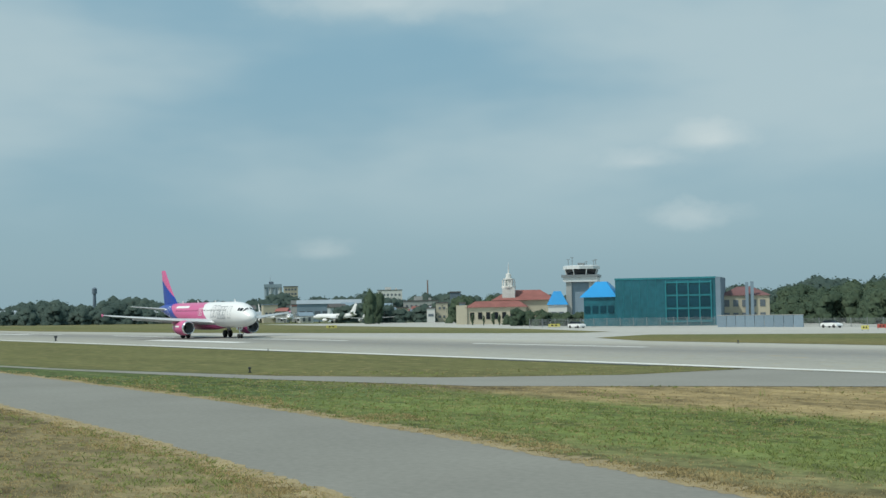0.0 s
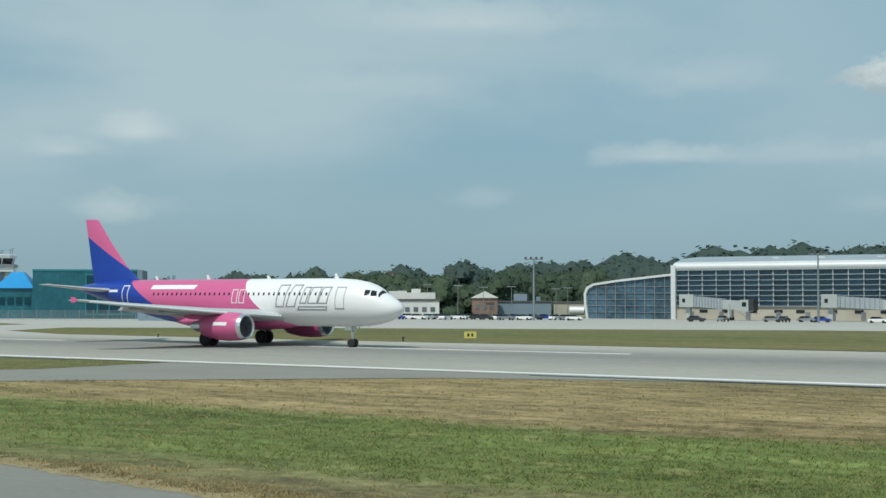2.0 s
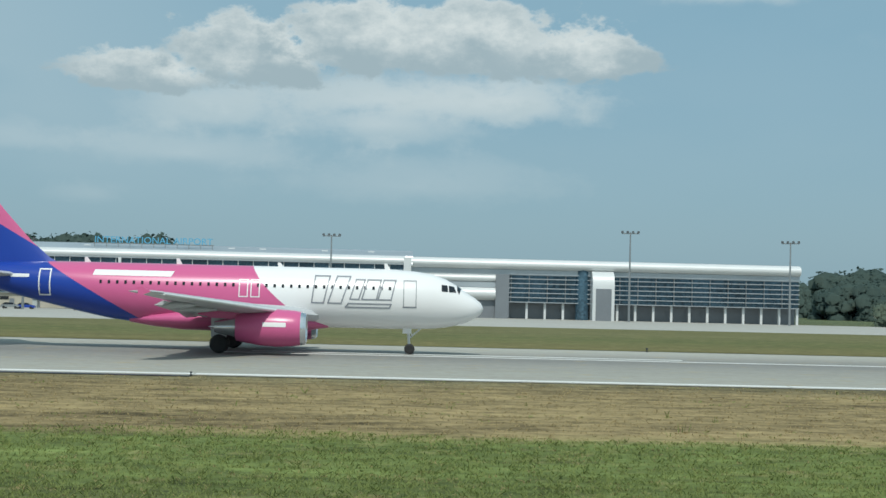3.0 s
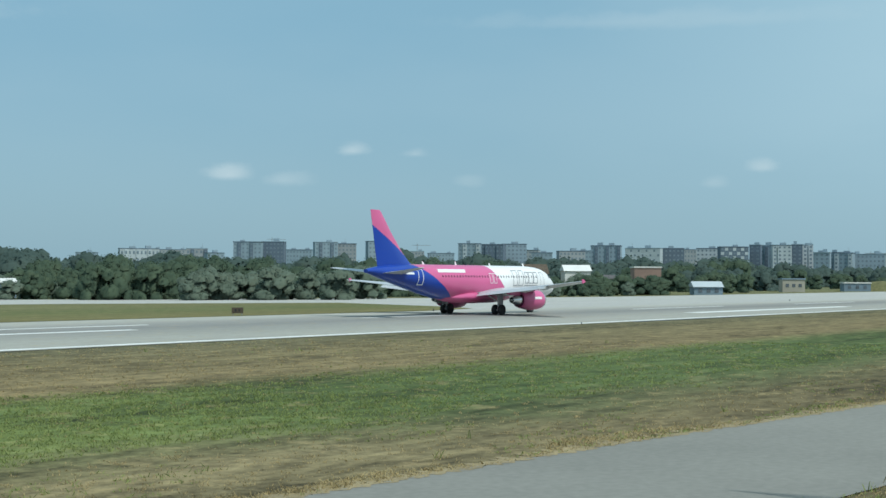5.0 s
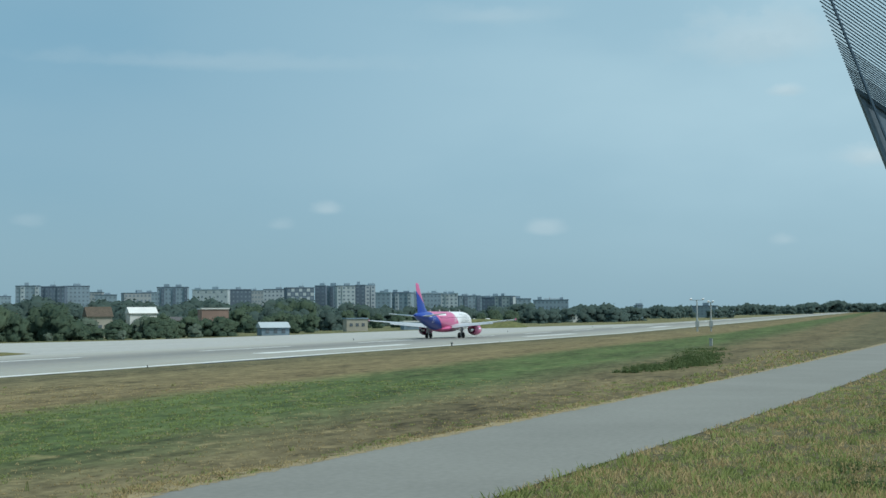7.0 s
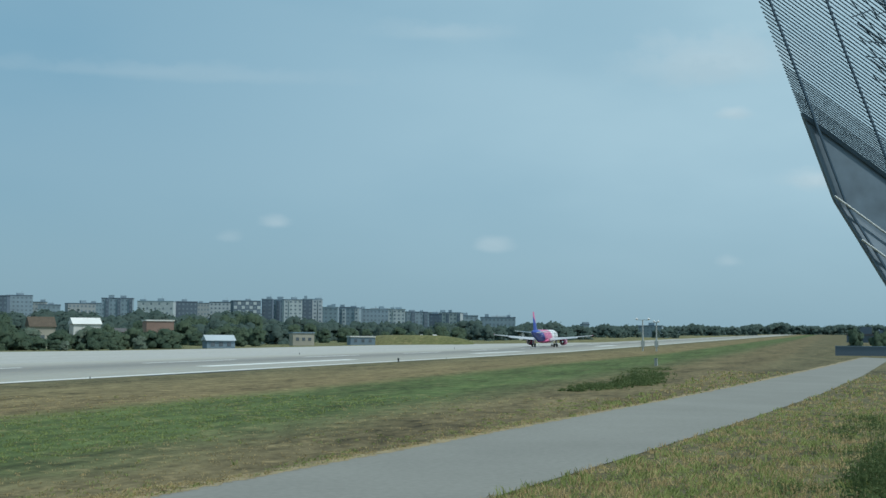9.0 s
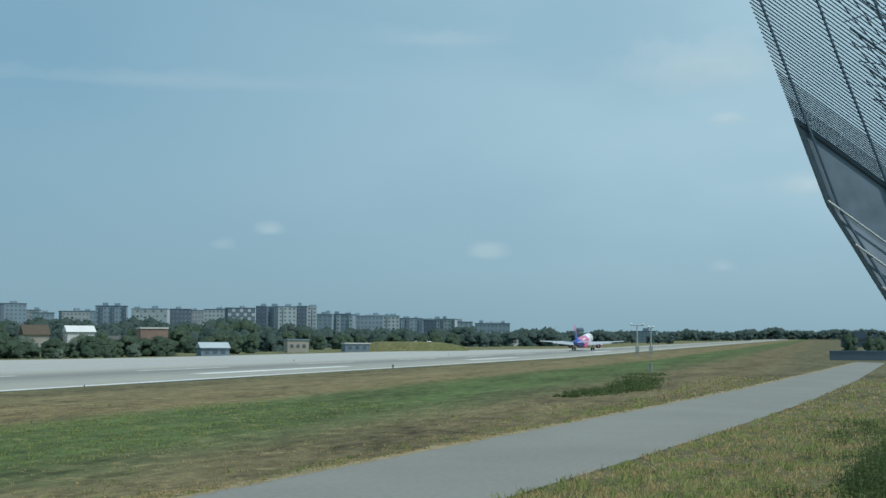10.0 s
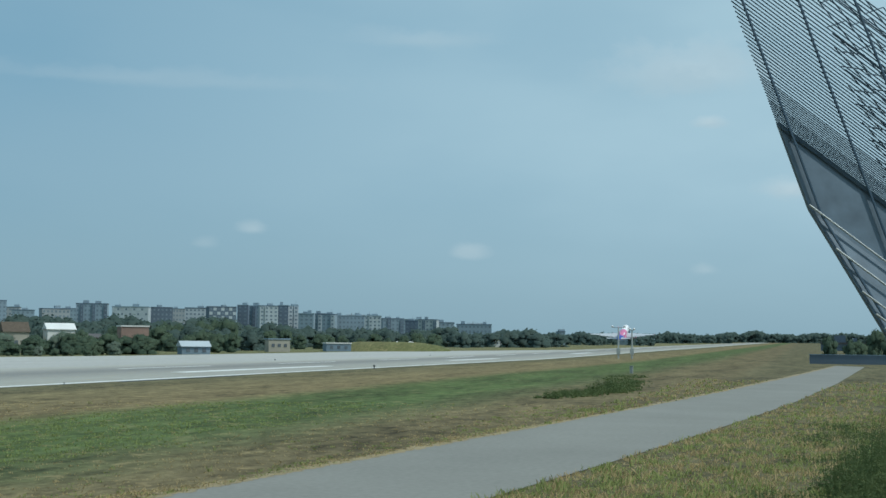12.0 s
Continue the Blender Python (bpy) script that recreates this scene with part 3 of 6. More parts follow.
        lathe(bm, [(4.62, 0.86), (4.6, 0.3), (5.05, 0.16), (5.2, 0.01)], "x", 24, (0, ey, ez))
        part("fan", bm, M["dark_metal"], nac, "dark fan and spinner")
        bm = bmesh.new()
        lathe(bm, [(2.4, 0.72), (1.3, 0.66), (0.5, 0.5), (-0.1, 0.36), (-0.12, 0.30), (0.3, 0.28), (-0.5, 0.02)], "x", 24, (0, ey, ez))
        smooth(part("exhaust_cone", bm, M["bare_metal"], nac), 50)
        bm = bmesh.new()
        loft(bm, [[(x, ey - w, z0), (x, ey + w, z0), (x, ey + w, z1), (x, ey - w, z1)] for x, w, z0, z1 in ((4.6, 0.05, 2.85, 2.95), (3.4, 0.2, 2.6, 3.05), (1.5, 0.24, 2.3, 2.95), (-0.3, 0.15, 2.35, 2.75), (-1.2, 0.04, 2.55, 2.65))])
        bmesh.ops.recalc_face_normals(bm, faces=bm.faces[:])
        part("pylon", bm, M["pink_paint"], jet)
        bm = bmesh.new()  # white name bar on the nacelle
        rows = [[bm.verts.new((x, ey + side * math.cos(a) * (rr + 0.012), ez + math.sin(a) * (rr + 0.012))) for x, rr in ((4.6, 1.195), (3.8, 1.222), (3.1, 1.18))] for a in (0.08, 0.2, 0.32)]
        for a, b in zip(rows, rows[1:]):
            for i in range(2):
                bm.faces.new((a[i], a[i + 1], b[i + 1], b[i]))
        part("name_bar", bm, M["mark_white"], nac, "white lettering bar")
        # tailplane
        bm = bmesh.new()
        loft(bm, [aerofoil(*a) for a in ((-13.9, 4.0, 4.85, side * 0.7, 0.11), (-15.0, 3.1, 4.98, side * 2.2, 0.10), (-17.3, 1.5, 5.4, side * 6.1, 0.09), (-17.7, 1.0, 5.42, side * 6.25, 0.06))])
        bmesh.ops.recalc_face_normals(bm, faces=bm.faces[:])
        smooth(part("tailplane", bm, M["wing_grey"], jet, "pale grey tailplane"), 50)
        # main gear
        gy = side * 3.8
        bm = bmesh.new()
        tube(bm, (0, gy, 0.58), (0, gy, 2.9), 0.13, 0.16, 10)
        tube(bm, (0, gy - 0.62, 0.58), (0, gy + 0.62, 0.58), 0.1, 0.1, 8)
        tube(bm, (0, gy, 1.5), (0.1, side * 2.2, 2.3), 0.08, 0.08, 8)
        tube(bm, (-0.2, gy, 1.3), (-0.1, gy, 0.75), 0.05, 0.05, 6)
        leg = part("main_gear_leg", bm, M["clad_white"], jet, "white main landing gear leg")
        part("gear_door", boxes((-0.55, 0.5, gy + side * 0.28, gy + side * 0.33, 1.05, 2.75)), M["wing_grey"], leg)
        for k in (-0.46, 0.46):
            bm = bmesh.new()
            lathe(bm, [(-0.22, 0.34), (-0.24, 0.50), (-0.16, 0.60), (0, 0.62), (0.16, 0.60), (0.24, 0.50), (0.22, 0.34)], "y", 24, (0, gy + k, 0.62))
            w = smooth(part("wheel", bm, M["rubber"], leg, "black rubber main wheel"), 50)
        # cabin windows, doors, cockpit panes
        for i in range(36):
            x = 11.2 - i * 0.56
            if abs(x - 1.7) < 0.3 or abs(x - 0.9) < 0.3:
                continue
            part("window", decal(bmesh.new(), [(x - 0.085, 4.42), (x + 0.085, 4.42), (x + 0.085, 4.66), (x - 0.085, 4.66)], side, 1, 2), M["window_dark"], body)
        door = part("door", outline(bmesh.new(), [(12.15, 3.3), (13.0, 3.3), (13.0, 5.1), (12.15, 5.1)], side, 0.05), M["line_grey"], body, "cabin door outline")
        part("door_sill", decal(bmesh.new(), [(12.1, 3.24), (13.05, 3.24), (13.05, 3.32), (12.1, 3.32)], side), M["line_grey"], body)
        part("aft_door", outline(bmesh.new(), [(-12.6, 3.55), (-11.85, 3.55), (-11.85, 5.3), (-12.6, 5.3)], side, 0.09), M["mark_white"], body, "white-edged rear door")
        for x in (1.25, 2.05):
            part("exit_hatch", outline(bmesh.new(), [(x - 0.28, 3.75), (x + 0.28, 3.75), (x + 0.28, 4.9), (x - 0.28, 4.9)], side, 0.07), M["mark_white"], body, "white-edged overwing exit")
        for q in ([(14.75, 4.42), (15.2, 4.4), (15.15, 4.84), (14.75, 4.88)], [(15.28, 4.38), (15.78, 4.36), (15.62, 4.76), (15.25, 4.84)]):
            part("cockpit_window", decal(bmesh.new(), q, side, 3, 3, 0.02), M["window_dark"], body, "dark cockpit side window")
        bm = bmesh.new()
        rows = []
        for j in range(4):
            v = j / 3
            row = []
            for i in range(5):
                ang = radians(5 + i * 9.5)
                x = 15.84 + 0.34 * (1 - v) - 0.05 * i * (1 - v)
                r, top, bot = body_at(x)
                a2 = math.pi / 2 - ang * (1.25 - 0.28 * v)
                row.append(bm.verts.new((x + 0.005, side * math.cos(a2) * (r + 0.02), (top + bot) / 2 + math.sin(a2) * ((top - bot) / 2 + 0.02))))
            rows.append(row)
        for a, b in zip(rows, rows[1:]):
            for i in range(4):
                bm.faces.new((a[i], a[i + 1], b[i + 1], b[i]))
        part("windscreen", bm, M["window_dark"], body, "dark windscreen pane")
        # plain bars where the lettering is
        part("name_bar", decal(bmesh.new(), [(-9.0, 4.98), (-3.7, 4.98), (-3.5, 5.36), (-8.9, 5.36)], side, 10, 3), M["mark_white"], body, "white lettering bar")
        part("registration_bar", decal(bmesh.new(), [(-14.6, 4.72), (-13.3, 4.72), (-13.3, 4.95), (-14.6, 4.95)], side, 4, 2), M["mark_white"], body, "white marking bar")
        bm = bmesh.new()
        for q in ([(5.9, 3.45), (6.7, 3.45), (7.1, 5.3), (6.1, 5.3)], [(7.0, 3.45), (7.9, 3.45), (8.5, 5.3), (7.6, 5.3)], [(8.5, 3.75), (9.1, 3.75), (9.5, 5.1), (8.9, 5.1)], [(9.3, 3.75), (10.3, 3.75), (10.6, 5.1), (9.7, 5.1)], [(10.4, 3.75), (11.3, 3.75), (11.6, 5.1), (10.8, 5.1)], [(8.2, 3.2), (11.2, 3.2), (11.3, 3.45), (8.4, 3.45)]):
            outline(bm, q, side, 0.09)
        part("logo_outline", bm, M["line_grey"], body, "thin grey outlined slanting logo shapes")
    # fin and rudder
    bm = bmesh.new()
    fin = []
    for z, le, te, w in ((5.5, -11.2, -17.9, 0.30), (6.1, -12.3, -18.0, 0.28), (7.2, -13.6, -18.25, 0.24), (9.4, -15.6, -18.65, 0.18), (11.6, -17.35, -19.1, 0.11), (11.76, -17.6, -19.1, 0.05)):
        c = le - te
        fin.append([(le, 0, z), (le - c * 0.12, w * 0.7, z), (le - c * 0.4, w, z), (le - c * 0.75, w * 0.55, z), (te, 0.015, z), (te, -0.015, z), (le - c * 0.75, -w * 0.55, z), (le - c * 0.4, -w, z), (le - c * 0.12, -w * 0.7, z)])
    loft(bm, fin)
    bmesh.ops.recalc_face_normals(bm, faces=bm.faces[:])
    smooth(part("fin", bm, livery("fin_livery", [(-8.3, -1.72, 0.0)], [PINK, BLUE]), jet, "pink and blue tail fin"), 50)
    # nose gear
    bm = bmesh.new()
    tube(bm, (12.64, 0, 0.38), (12.5, 0, 2.1), 0.09, 0.11, 10)
    tube(bm, (12.64, -0.32, 0.38), (12.64, 0.32, 0.38), 0.07, 0.07, 8)
    tube(bm, (12.6, 0, 1.1), (13.5, 0, 1.9), 0.06, 0.06, 8)
    leg = part("nose_gear_leg", bm, M["clad_white"], jet, "white nose landing gear leg")
    for s in (-1, 1):
        part("gear_door", boxes((12.15, 12.75, s * 0.42 - 0.02, s * 0.42 + 0.02, 1.45, 1.85)), M["white_paint"], leg)
        bm = bmesh.new()
        lathe(bm, [(-0.11, 0.2), (-0.12, 0.3), (-0.07, 0.365), (0.07, 0.365), (0.12, 0.3), (0.11, 0.2)], "y", 20, (12.64, s * 0.25, 0.37))
        smooth(part("wheel", bm, M["rubber"], leg, "black rubber nose wheel"), 50)
        lamp = bmesh.new()
        lathe(lamp, [(12.75, 0.1), (12.82, 0.1)], "x", 10, (0, s * 0.18, 1.35))
        part("taxi_light", lamp, M["bare_metal"], leg)
    # aerials and the red beacon
    for x, hgt in ((11.2, 0.42), (3.8, 0.3), (-3.2, 0.42), (-9.5, 0.36)):
        bm = bmesh.new()
        loft(bm, [[(x, 0.02, 5.85), (x - 0.4, 0.02, 5.85), (x - 0.4, -0.02, 5.85), (x, -0.02, 5.85)], [(x - 0.25, 0.01, 5.86 + hgt), (x - 0.45, 0.01, 5.86 + hgt), (x - 0.45, -0.01, 5.86 + hgt), (x - 0.25, -0.01, 5.86 + hgt)]])
        part("aerial", bm, M["white_paint"], body)
    return jet


airliner = make_airliner()


# ---- paved areas and markings ----
M["verge"] = paint("verge", (0.33, 0.262, 0.142), 0.95, 0, 0.3, 2.0, 0.6, 30)
M["grass_island"] = layered("grass_island", [(100, (0.13, 0.13, 0.05)), (112, (0.16, 0.145, 0.06)), (140, (0.12, 0.13, 0.05)), (175, (0.15, 0.145, 0.065)), (230, (0.14, 0.14, 0.06))], 6.0, 0.1, 1.2)
sheet("apron", [(-480, FAR_EDGE + 0.1), (640, FAR_EDGE + 0.1), (497, 168), (301, 193), (230, 250), (143, 347), (-480, 347)], M["apron"], 0.025, "pale concrete apron and taxiways", "apron")
sheet("grass_island", [(-138, 119), (-118, 109), (-80, 107), (140, 107), (157, 112), (168, 124), (196, 172), (157, 207), (84, 222), (19, 217), (-56, 202), (-118, 166), (-150, 140)], M["grass_island"], 0.05, "mown grass island between taxiways", "grass")
sheet("grass_island", [(-1200, 107.5), (-340, 107.5), (-267, 113), (-223, 126), (-187, 139), (-175, 148), (-179, 158), (-230, 180), (-285, 194), (-389, 215), (-800, 322), (-1200, 345)], M["grass_island"], 0.05, "mown grass island beside the taxiway", "grass")
sheet("grass_island", [(-61.5, 65.6), (-62.5, 56), (-69.5, 47.5), (-80.5, 41.6), (-104, 35.9), (-130, 32.8), (-200, 44), (-320, 60), (-500, 65.6)], M["grass_island"], 0.012, "mown green grass wedge beside the runway", "grass")
sheet("taxiway", [(-61, 65.9), (-62, 56), (-69, 47), (-80, 41), (-104, 35.2), (-130, 32), (-130, 31), (-104, 34.0), (-78, 38.2), (-60, 43), (-50, 51), (-37, 61), (-22, 65.9)], M["asphalt_path"], 0.02, "grey asphalt link beside the runway", "taxiway")


fine_far = [(a[0] + (b[0] - a[0]) * k / 36, a[1] + (b[1] - a[1]) * k / 36) for a, b in zip(ROAD_FAR, ROAD_FAR[1:]) for k in range(36)]
fine_near = [(a[0] + (b[0] - a[0]) * k / 36, a[1] + (b[1] - a[1]) * k / 36) for a, b in zip(ROAD_NEAR, ROAD_NEAR[1:]) for k in range(36)]
for far_side, ln in ((1, fine_far), (-1, [p for p in fine_near if -120 < p[0] < -8])):
    bm = bmesh.new()
    rng = random.Random(5 + far_side)
    prev = None
    for x, y in ln:
        wide = 1.0 + (0.35 if far_side > 0 else 0.2) * min(1.0, max(0.0, -x / 25.0))
        w = (0.2 + 0.65 * rng.random()) * wide
        a, b = bm.verts.new((x, y - 0.3 * far_side * rng.random(), 0.032)), bm.verts.new((x, y + far_side * w, 0.012))
        if prev:
            bm.faces.new((prev[0], a, b, prev[1]) if far_side > 0 else (a, prev[0], prev[1], b))
        prev = (a, b)
    tagged(part("verge", bm, M["verge"]), "ragged straw-coloured dry verge along the road", "verge", kind="structure")


def slab(bm, x0, x1, y0, y1, lo=0.03, hi=0.038):
    """A thin painted slab that follows the runway's slope."""
    za, zb = ground_z(0, x0), ground_z(0, x1)
    loft(bm, [[(x0, y0, za + lo), (x0, y1, za + lo), (x0, y1, za + hi), (x0, y0, za + hi)], [(x1, y0, zb + lo), (x1, y1, zb + lo), (x1, y1, zb + hi), (x1, y0, zb + hi)]])


bm = bmesh.new()
for k in range(140):  # edge stripe, worn into lengths
    x0 = -1390 + k * 30
    slab(bm, x0, x0 + 29.9, 66.75, 67.65)
tagged(part("edge_stripe", bm, M["line_paint"]), "white painted stripe along the runway edge", "road marking", kind="structure")
bm = bmesh.new()
for x0, x1, y0, y1 in ((-200, -168, 79.5, 82.5), (-12, 45, 90.3, 91.0), (36, 72, 84.6, 85.8), (158, 214, 76.6, 79.0), (300, 350, 78, 80.5), (-330, -290, 88, 90), (480, 520, 79, 82)):
    slab(bm, x0, x1, y0, y1, 0.03, 0.037)
for k in range(40):
    slab(bm, -1210 + k * 60, -1180 + k * 60, 92.6, 93.4, 0.03, 0.036)
tagged(part("runway_bar", bm, M["line_paint"]), "faded white touchdown bars painted on the runway", "road marking", kind="structure")
bm = bmesh.new()
for x0, x1, y0, y1 in ((-34, -10, 65.2, 65.9), (-160, -120, 65.3, 65.9), (120, 150, 65.2, 65.9), (-90, -70, 65.1, 65.8)):
    box(bm, x0, x1, y0, y1, 0.02, 0.034)
tagged(part("shoulder_patch", bm, M["dark_metal"]), "dark tar patches on the runway shoulder", "road marking", kind="structure")


# ---- buildings ----
def pane_mesh(name, w, hgt, material, d=0.12):
    bm = bmesh.new()
    box(bm, -w / 2, w / 2, -d, 0, 0, hgt)
    me = bpy.data.meshes.new(name)
    bm.to_mesh(me)
    bm.free()
    me.materials.append(material)
    return me


def put(name, me, parent, at):
    ob = new(name, me)
    ob.parent = parent
    ob.location = at
    return ob


def windows(parent, me, w, hgt, x0, x1, z0, z1, cols, rows, y=0.0):
    """A grid of alike panes standing proud of the front wall at y."""
    for j in range(rows):
        for i in range(cols):
            put("window", me, parent, (x0 + (x1 - x0) * (i + 0.5) / cols, y, z0 + (z1 - z0) * (j + 0.5) / rows - hgt / 2))


def polar(az, r):
    return r * math.sin(radians(az)), r * math.cos(radians(az))


PANES = {}


def pane(w, hgt, mat="window_dark"):
    key = (w, hgt, mat)
    if key not in PANES:
        PANES[key] = pane_mesh("pane", w, hgt, M[mat])
    return PANES[key]


def block(name, label, az0, az1, r, top, wall, depth=14, storeys=0, bays=0, pw=1.5, ph=1.4, category="building", roof="flat", roof_mat="dark_roof", turn=0.0, eave=None, base=None, group=""):
    """A building seen from the field: walls, parapet or pitched roof, rows of windows. az in degrees, top above datum."""
    az = (az0 + az1) / 2
    x, y = polar(az, r)
    w = r * radians(az1 - az0) / max(0.5, math.cos(radians(turn)))
    z0 = ground_z(y, x) if base is None else base
    b = empty(name, label, category, (x, y, z0 - 0.3), -az + turn, group)
    hgt = (eave if eave is not None else top) - z0 + 0.3
    part("wall", boxes((-w / 2, w / 2, 0, depth, 0, hgt)), M[wall], b)
    if roof == "flat":
        part("roof", boxes((-w / 2 - 0.25, w / 2 + 0.25, -0.25, depth + 0.25, hgt, hgt + 0.5)), M[roof_mat], b)
        if w > 12:
            part("roof_plant", boxes((-w * 0.2, w * 0.05, depth * 0.3, depth * 0.7, hgt + 0.5, hgt + 2.6)), M[wall], b)
            part("lift_house", boxes((w * 0.22, w * 0.3, depth * 0.4, depth * 0.6, hgt + 0.5, hgt + 1.8)), M[wall], b)
    else:
        rise = top - (eave if eave is not None else top)
        bm = bmesh.new()
        if roof == "gable":
            pts = [[(sx, -0.5, hgt), (sx, depth + 0.5, hgt), (sx, depth / 2, hgt + rise)] for sx in (-w / 2 - 0.4, w / 2 + 0.4)]
            loft(bm, pts)
        elif roof == "gable_front":
            pts = [[(-w / 2 - 0.4, sy, hgt), (w / 2 + 0.4, sy, hgt), (0, sy, hgt + rise)] for sy in (-0.5, depth + 0.5)]
            loft(bm, pts)
        else:
            box(bm, -w / 2 - 0.4, w / 2 + 0.4, -0.4, depth + 0.4, hgt, hgt + rise, 0, (min(w, depth) * 0.38, depth * 0.46))
        bmesh.ops.recalc_face_normals(bm, faces=bm.faces[:])
        part("roof", bm, M[roof_mat], b)
    if storeys:
        windows(b, pane(pw, ph, "window_haze"), pw, ph, -w / 2 + 0.6, w / 2 - 0.6, 0.9, hgt - 0.3, bays, storeys)
    return b, w, hgt


def make_terminal():
    t = empty("terminal", "long glass airport terminal with white curved roof edge and silver end", "terminal building", (0, 340, -1.9))
    L0, R0 = -133.3, 1.6
    part("plinth", boxes((L0, R0, 0.6, 60, 0, 3.6)), M["beige_wall"], t, "beige ground-floor wall")
    part("glass_core", boxes((L0 + 0.5, R0 - 0.3, 0.9, 58, 3.6, 13.4)), M["facade_glass"], t)
    # roof with a rounded white edge
    prof = [(0.2, 13.3), (-0.3, 13.9), (-0.1, 14.6), (0.6, 15.1), (2.0, 15.4)]
    bm = bmesh.new()
    loft(bm, [[(x, y, z) for y, z in prof] for x in (L0 - 0.3, R0)], closed=False)
    bmesh.ops.recalc_face_normals(bm, faces=bm.faces[:])
    smooth(part("roof_edge", bm, M["clad_white"], t, "white rounded roof edge"), 60)
    part("fascia", boxes((L0 - 0.3, R0, 0.2, 0.9, 13.1, 13.4)), M["clad_white"], t)
    bm = bmesh.new()
    loft(bm, [[(x, y, z) for y, z in ((2.0, 15.4), (7, 16.5), (20, 17.3), (46, 16.8), (60, 14.6), (60, 13.3), (0.8, 13.3))] for x in (L0 - 0.3, R0 + 2)])
    bmesh.ops.recalc_face_normals(bm, faces=bm.faces[:])
    part("roof", bm, M["roof_metal"], t, "grey metal roof")
    for x in (-108, -96, -81, -44, -36, -20, -8):
        part("roof_vent", boxes((x, x + 1.6, 6, 7.4, 15.6, 16.5)), M["clad_white"], t)
    # curtain wall: panes between mullions and sun blades
    n, rows = 35, 7
    pw, ph = (R0 - L0) / n, 9.5 / rows
    me = pane_mesh("pane", pw - 0.28, ph - 0.22, M["facade_glass"], 0.08)
    for j in range(rows):
        for i in range(n):
            put("pane", me, t, (L0 + pw * (i + 0.5), 0.86, 3.75 + ph * j))
    mull = pane_mesh("mullion", 0.18, 9.6, M["clad_white"], 0.3)
    for i in range(n + 1):
        put("mullion", mull, t, (L0 + pw * i, 0.8, 3.7))
    blade = bmesh.new()
    box(blade, L0, R0, 0.0, 0.75, 0, 0.14)
    blade_me = bpy.data.meshes.new("sun_blade")
    blade.to_mesh(blade_me), blade.free()
    blade_me.materials.append(M["roof_metal"])
    for j in range(rows + 1):
        put("sun_blade", blade_me, t, (0, 0, 3.6 + ph * j))
    part("column", boxes((-70.9, -70.2, -0.1, 0.8, 3.6, 13.2)), M["clad_white"], t)
    part("end_frame", boxes((R0 - 0.3, R0 + 1.6, -0.5, 3, 0, 15.0)), M["clad_white"], t, "white end frame")
    part("end_frame", boxes((L0 - 0.8, L0 + 0.5, -0.5, 3, 0, 14.6)), M["clad_white"], t, "white end frame")
    door = pane_mesh("door", 1.2, 2.2, M["clad_grey"], 0.1)
    rng = random.Random(3)
    for k in range(17):
        put("door", door, t, (-128 + k * 7.6 + rng.uniform(-1, 1), 0.56, 0))
    small = pane_mesh("window", 2.2, 0.8, M["window_dark"], 0.1)
    for k in range(18):
        put("window", small, t, (-126 + k * 6.9 + rng.uniform(-1, 1), 0.58, 1.9))
    # low rounded hall beside it
    bm = bmesh.new()
    prof = [(-159.6, 0), (-160.3, 4.0), (-160.4, 7.0), (-159.6, 8.8), (-157.5, 9.8), (-150, 10.8), (-133.9, 12.4), (-133.9, 0)]
    loft(bm, [[(x, y, z) for x, z in prof] for y in (1.2, 40)])
    bmesh.ops.recalc_face_normals(bm, faces=bm.faces[:])
    part("hall", bm, M["facade_glass"], t, "rounded glass hall")
    bm = bmesh.new()
    edge = prof[:-1]
    inner = [(-159.0, 0), (-159.6, 4.0), (-159.7, 6.9), (-159.0, 8.3), (-157.3, 9.2), (-150, 10.2), (-133.9, 11.8)]
    vs = [[bm.verts.new((x, y, z)) for x, z in ln] for ln in (edge, inner) for y in (0.5, 1.3)]
    for a, b in ((0, 2), (3, 1), (0, 1), (2, 3)):
        for i in range(len(edge) - 1):
            bm.faces.new((vs[a][i], vs[a][i + 1], vs[b][i + 1], vs[b][i]))
    bmesh.ops.recalc_face_normals(bm, faces=bm.faces[:])
    part("hall_frame", bm, M["clad_white"], t, "white curved frame")
    for k in range(1, 9):
        x = -159.6 + k * 2.9
        part("mullion", boxes((x - 0.1, x + 0.1, 0.9, 1.25, 0, 9.4 + k * 0.28)), M["steel"], t)
    for k in range(1, 6):
        part("transom", boxes((-159.4, -134, 0.95, 1.25, k * 1.75, k * 1.75 + 0.16)), M["steel"], t)
    # silver end with two bulging bands
    S0, S1 = 3.2, 25.0
    part("end_wall", boxes((S0, 28.6, 3.0, 60, 0, 12.8)), M["clad_grey"], t, "grey panelled wall")
    for z0, z1, d in ((9.3, 11.2, 1.2), (4.6, 7.9, 2.0), (12.6, 15.3, 2.0)):
        bm = bmesh.new()
        x1 = S1 if z0 < 12 else 104
        loft(bm, [[(x, 3.0 - d * math.sin(math.pi * k / 8), z0 + (z1 - z0) * (1 - math.cos(math.pi * k / 8)) / 2) for k in range(9)] for x in (S0, x1)])
        bmesh.ops.recalc_face_normals(bm, faces=bm.faces[:])
        smooth(part("silver_band", bm, M["clad_white"], t, "bulging silver-white metal band"), 60)
    part("band_wall", boxes((S0, S1, 2.4, 3.2, 7.9, 9.3), (S0, 104, 2.6, 3.4, 11.2, 12.6)), M["roof_metal"], t)
    part("corner_pier", boxes((S1, 28.5, 1.5, 4, 0, 11.4)), M["clad_grey"], t)
    part("end_roof", boxes((S0, 104, 3, 60, 14.9, 15.4)), M["roof_metal"], t)
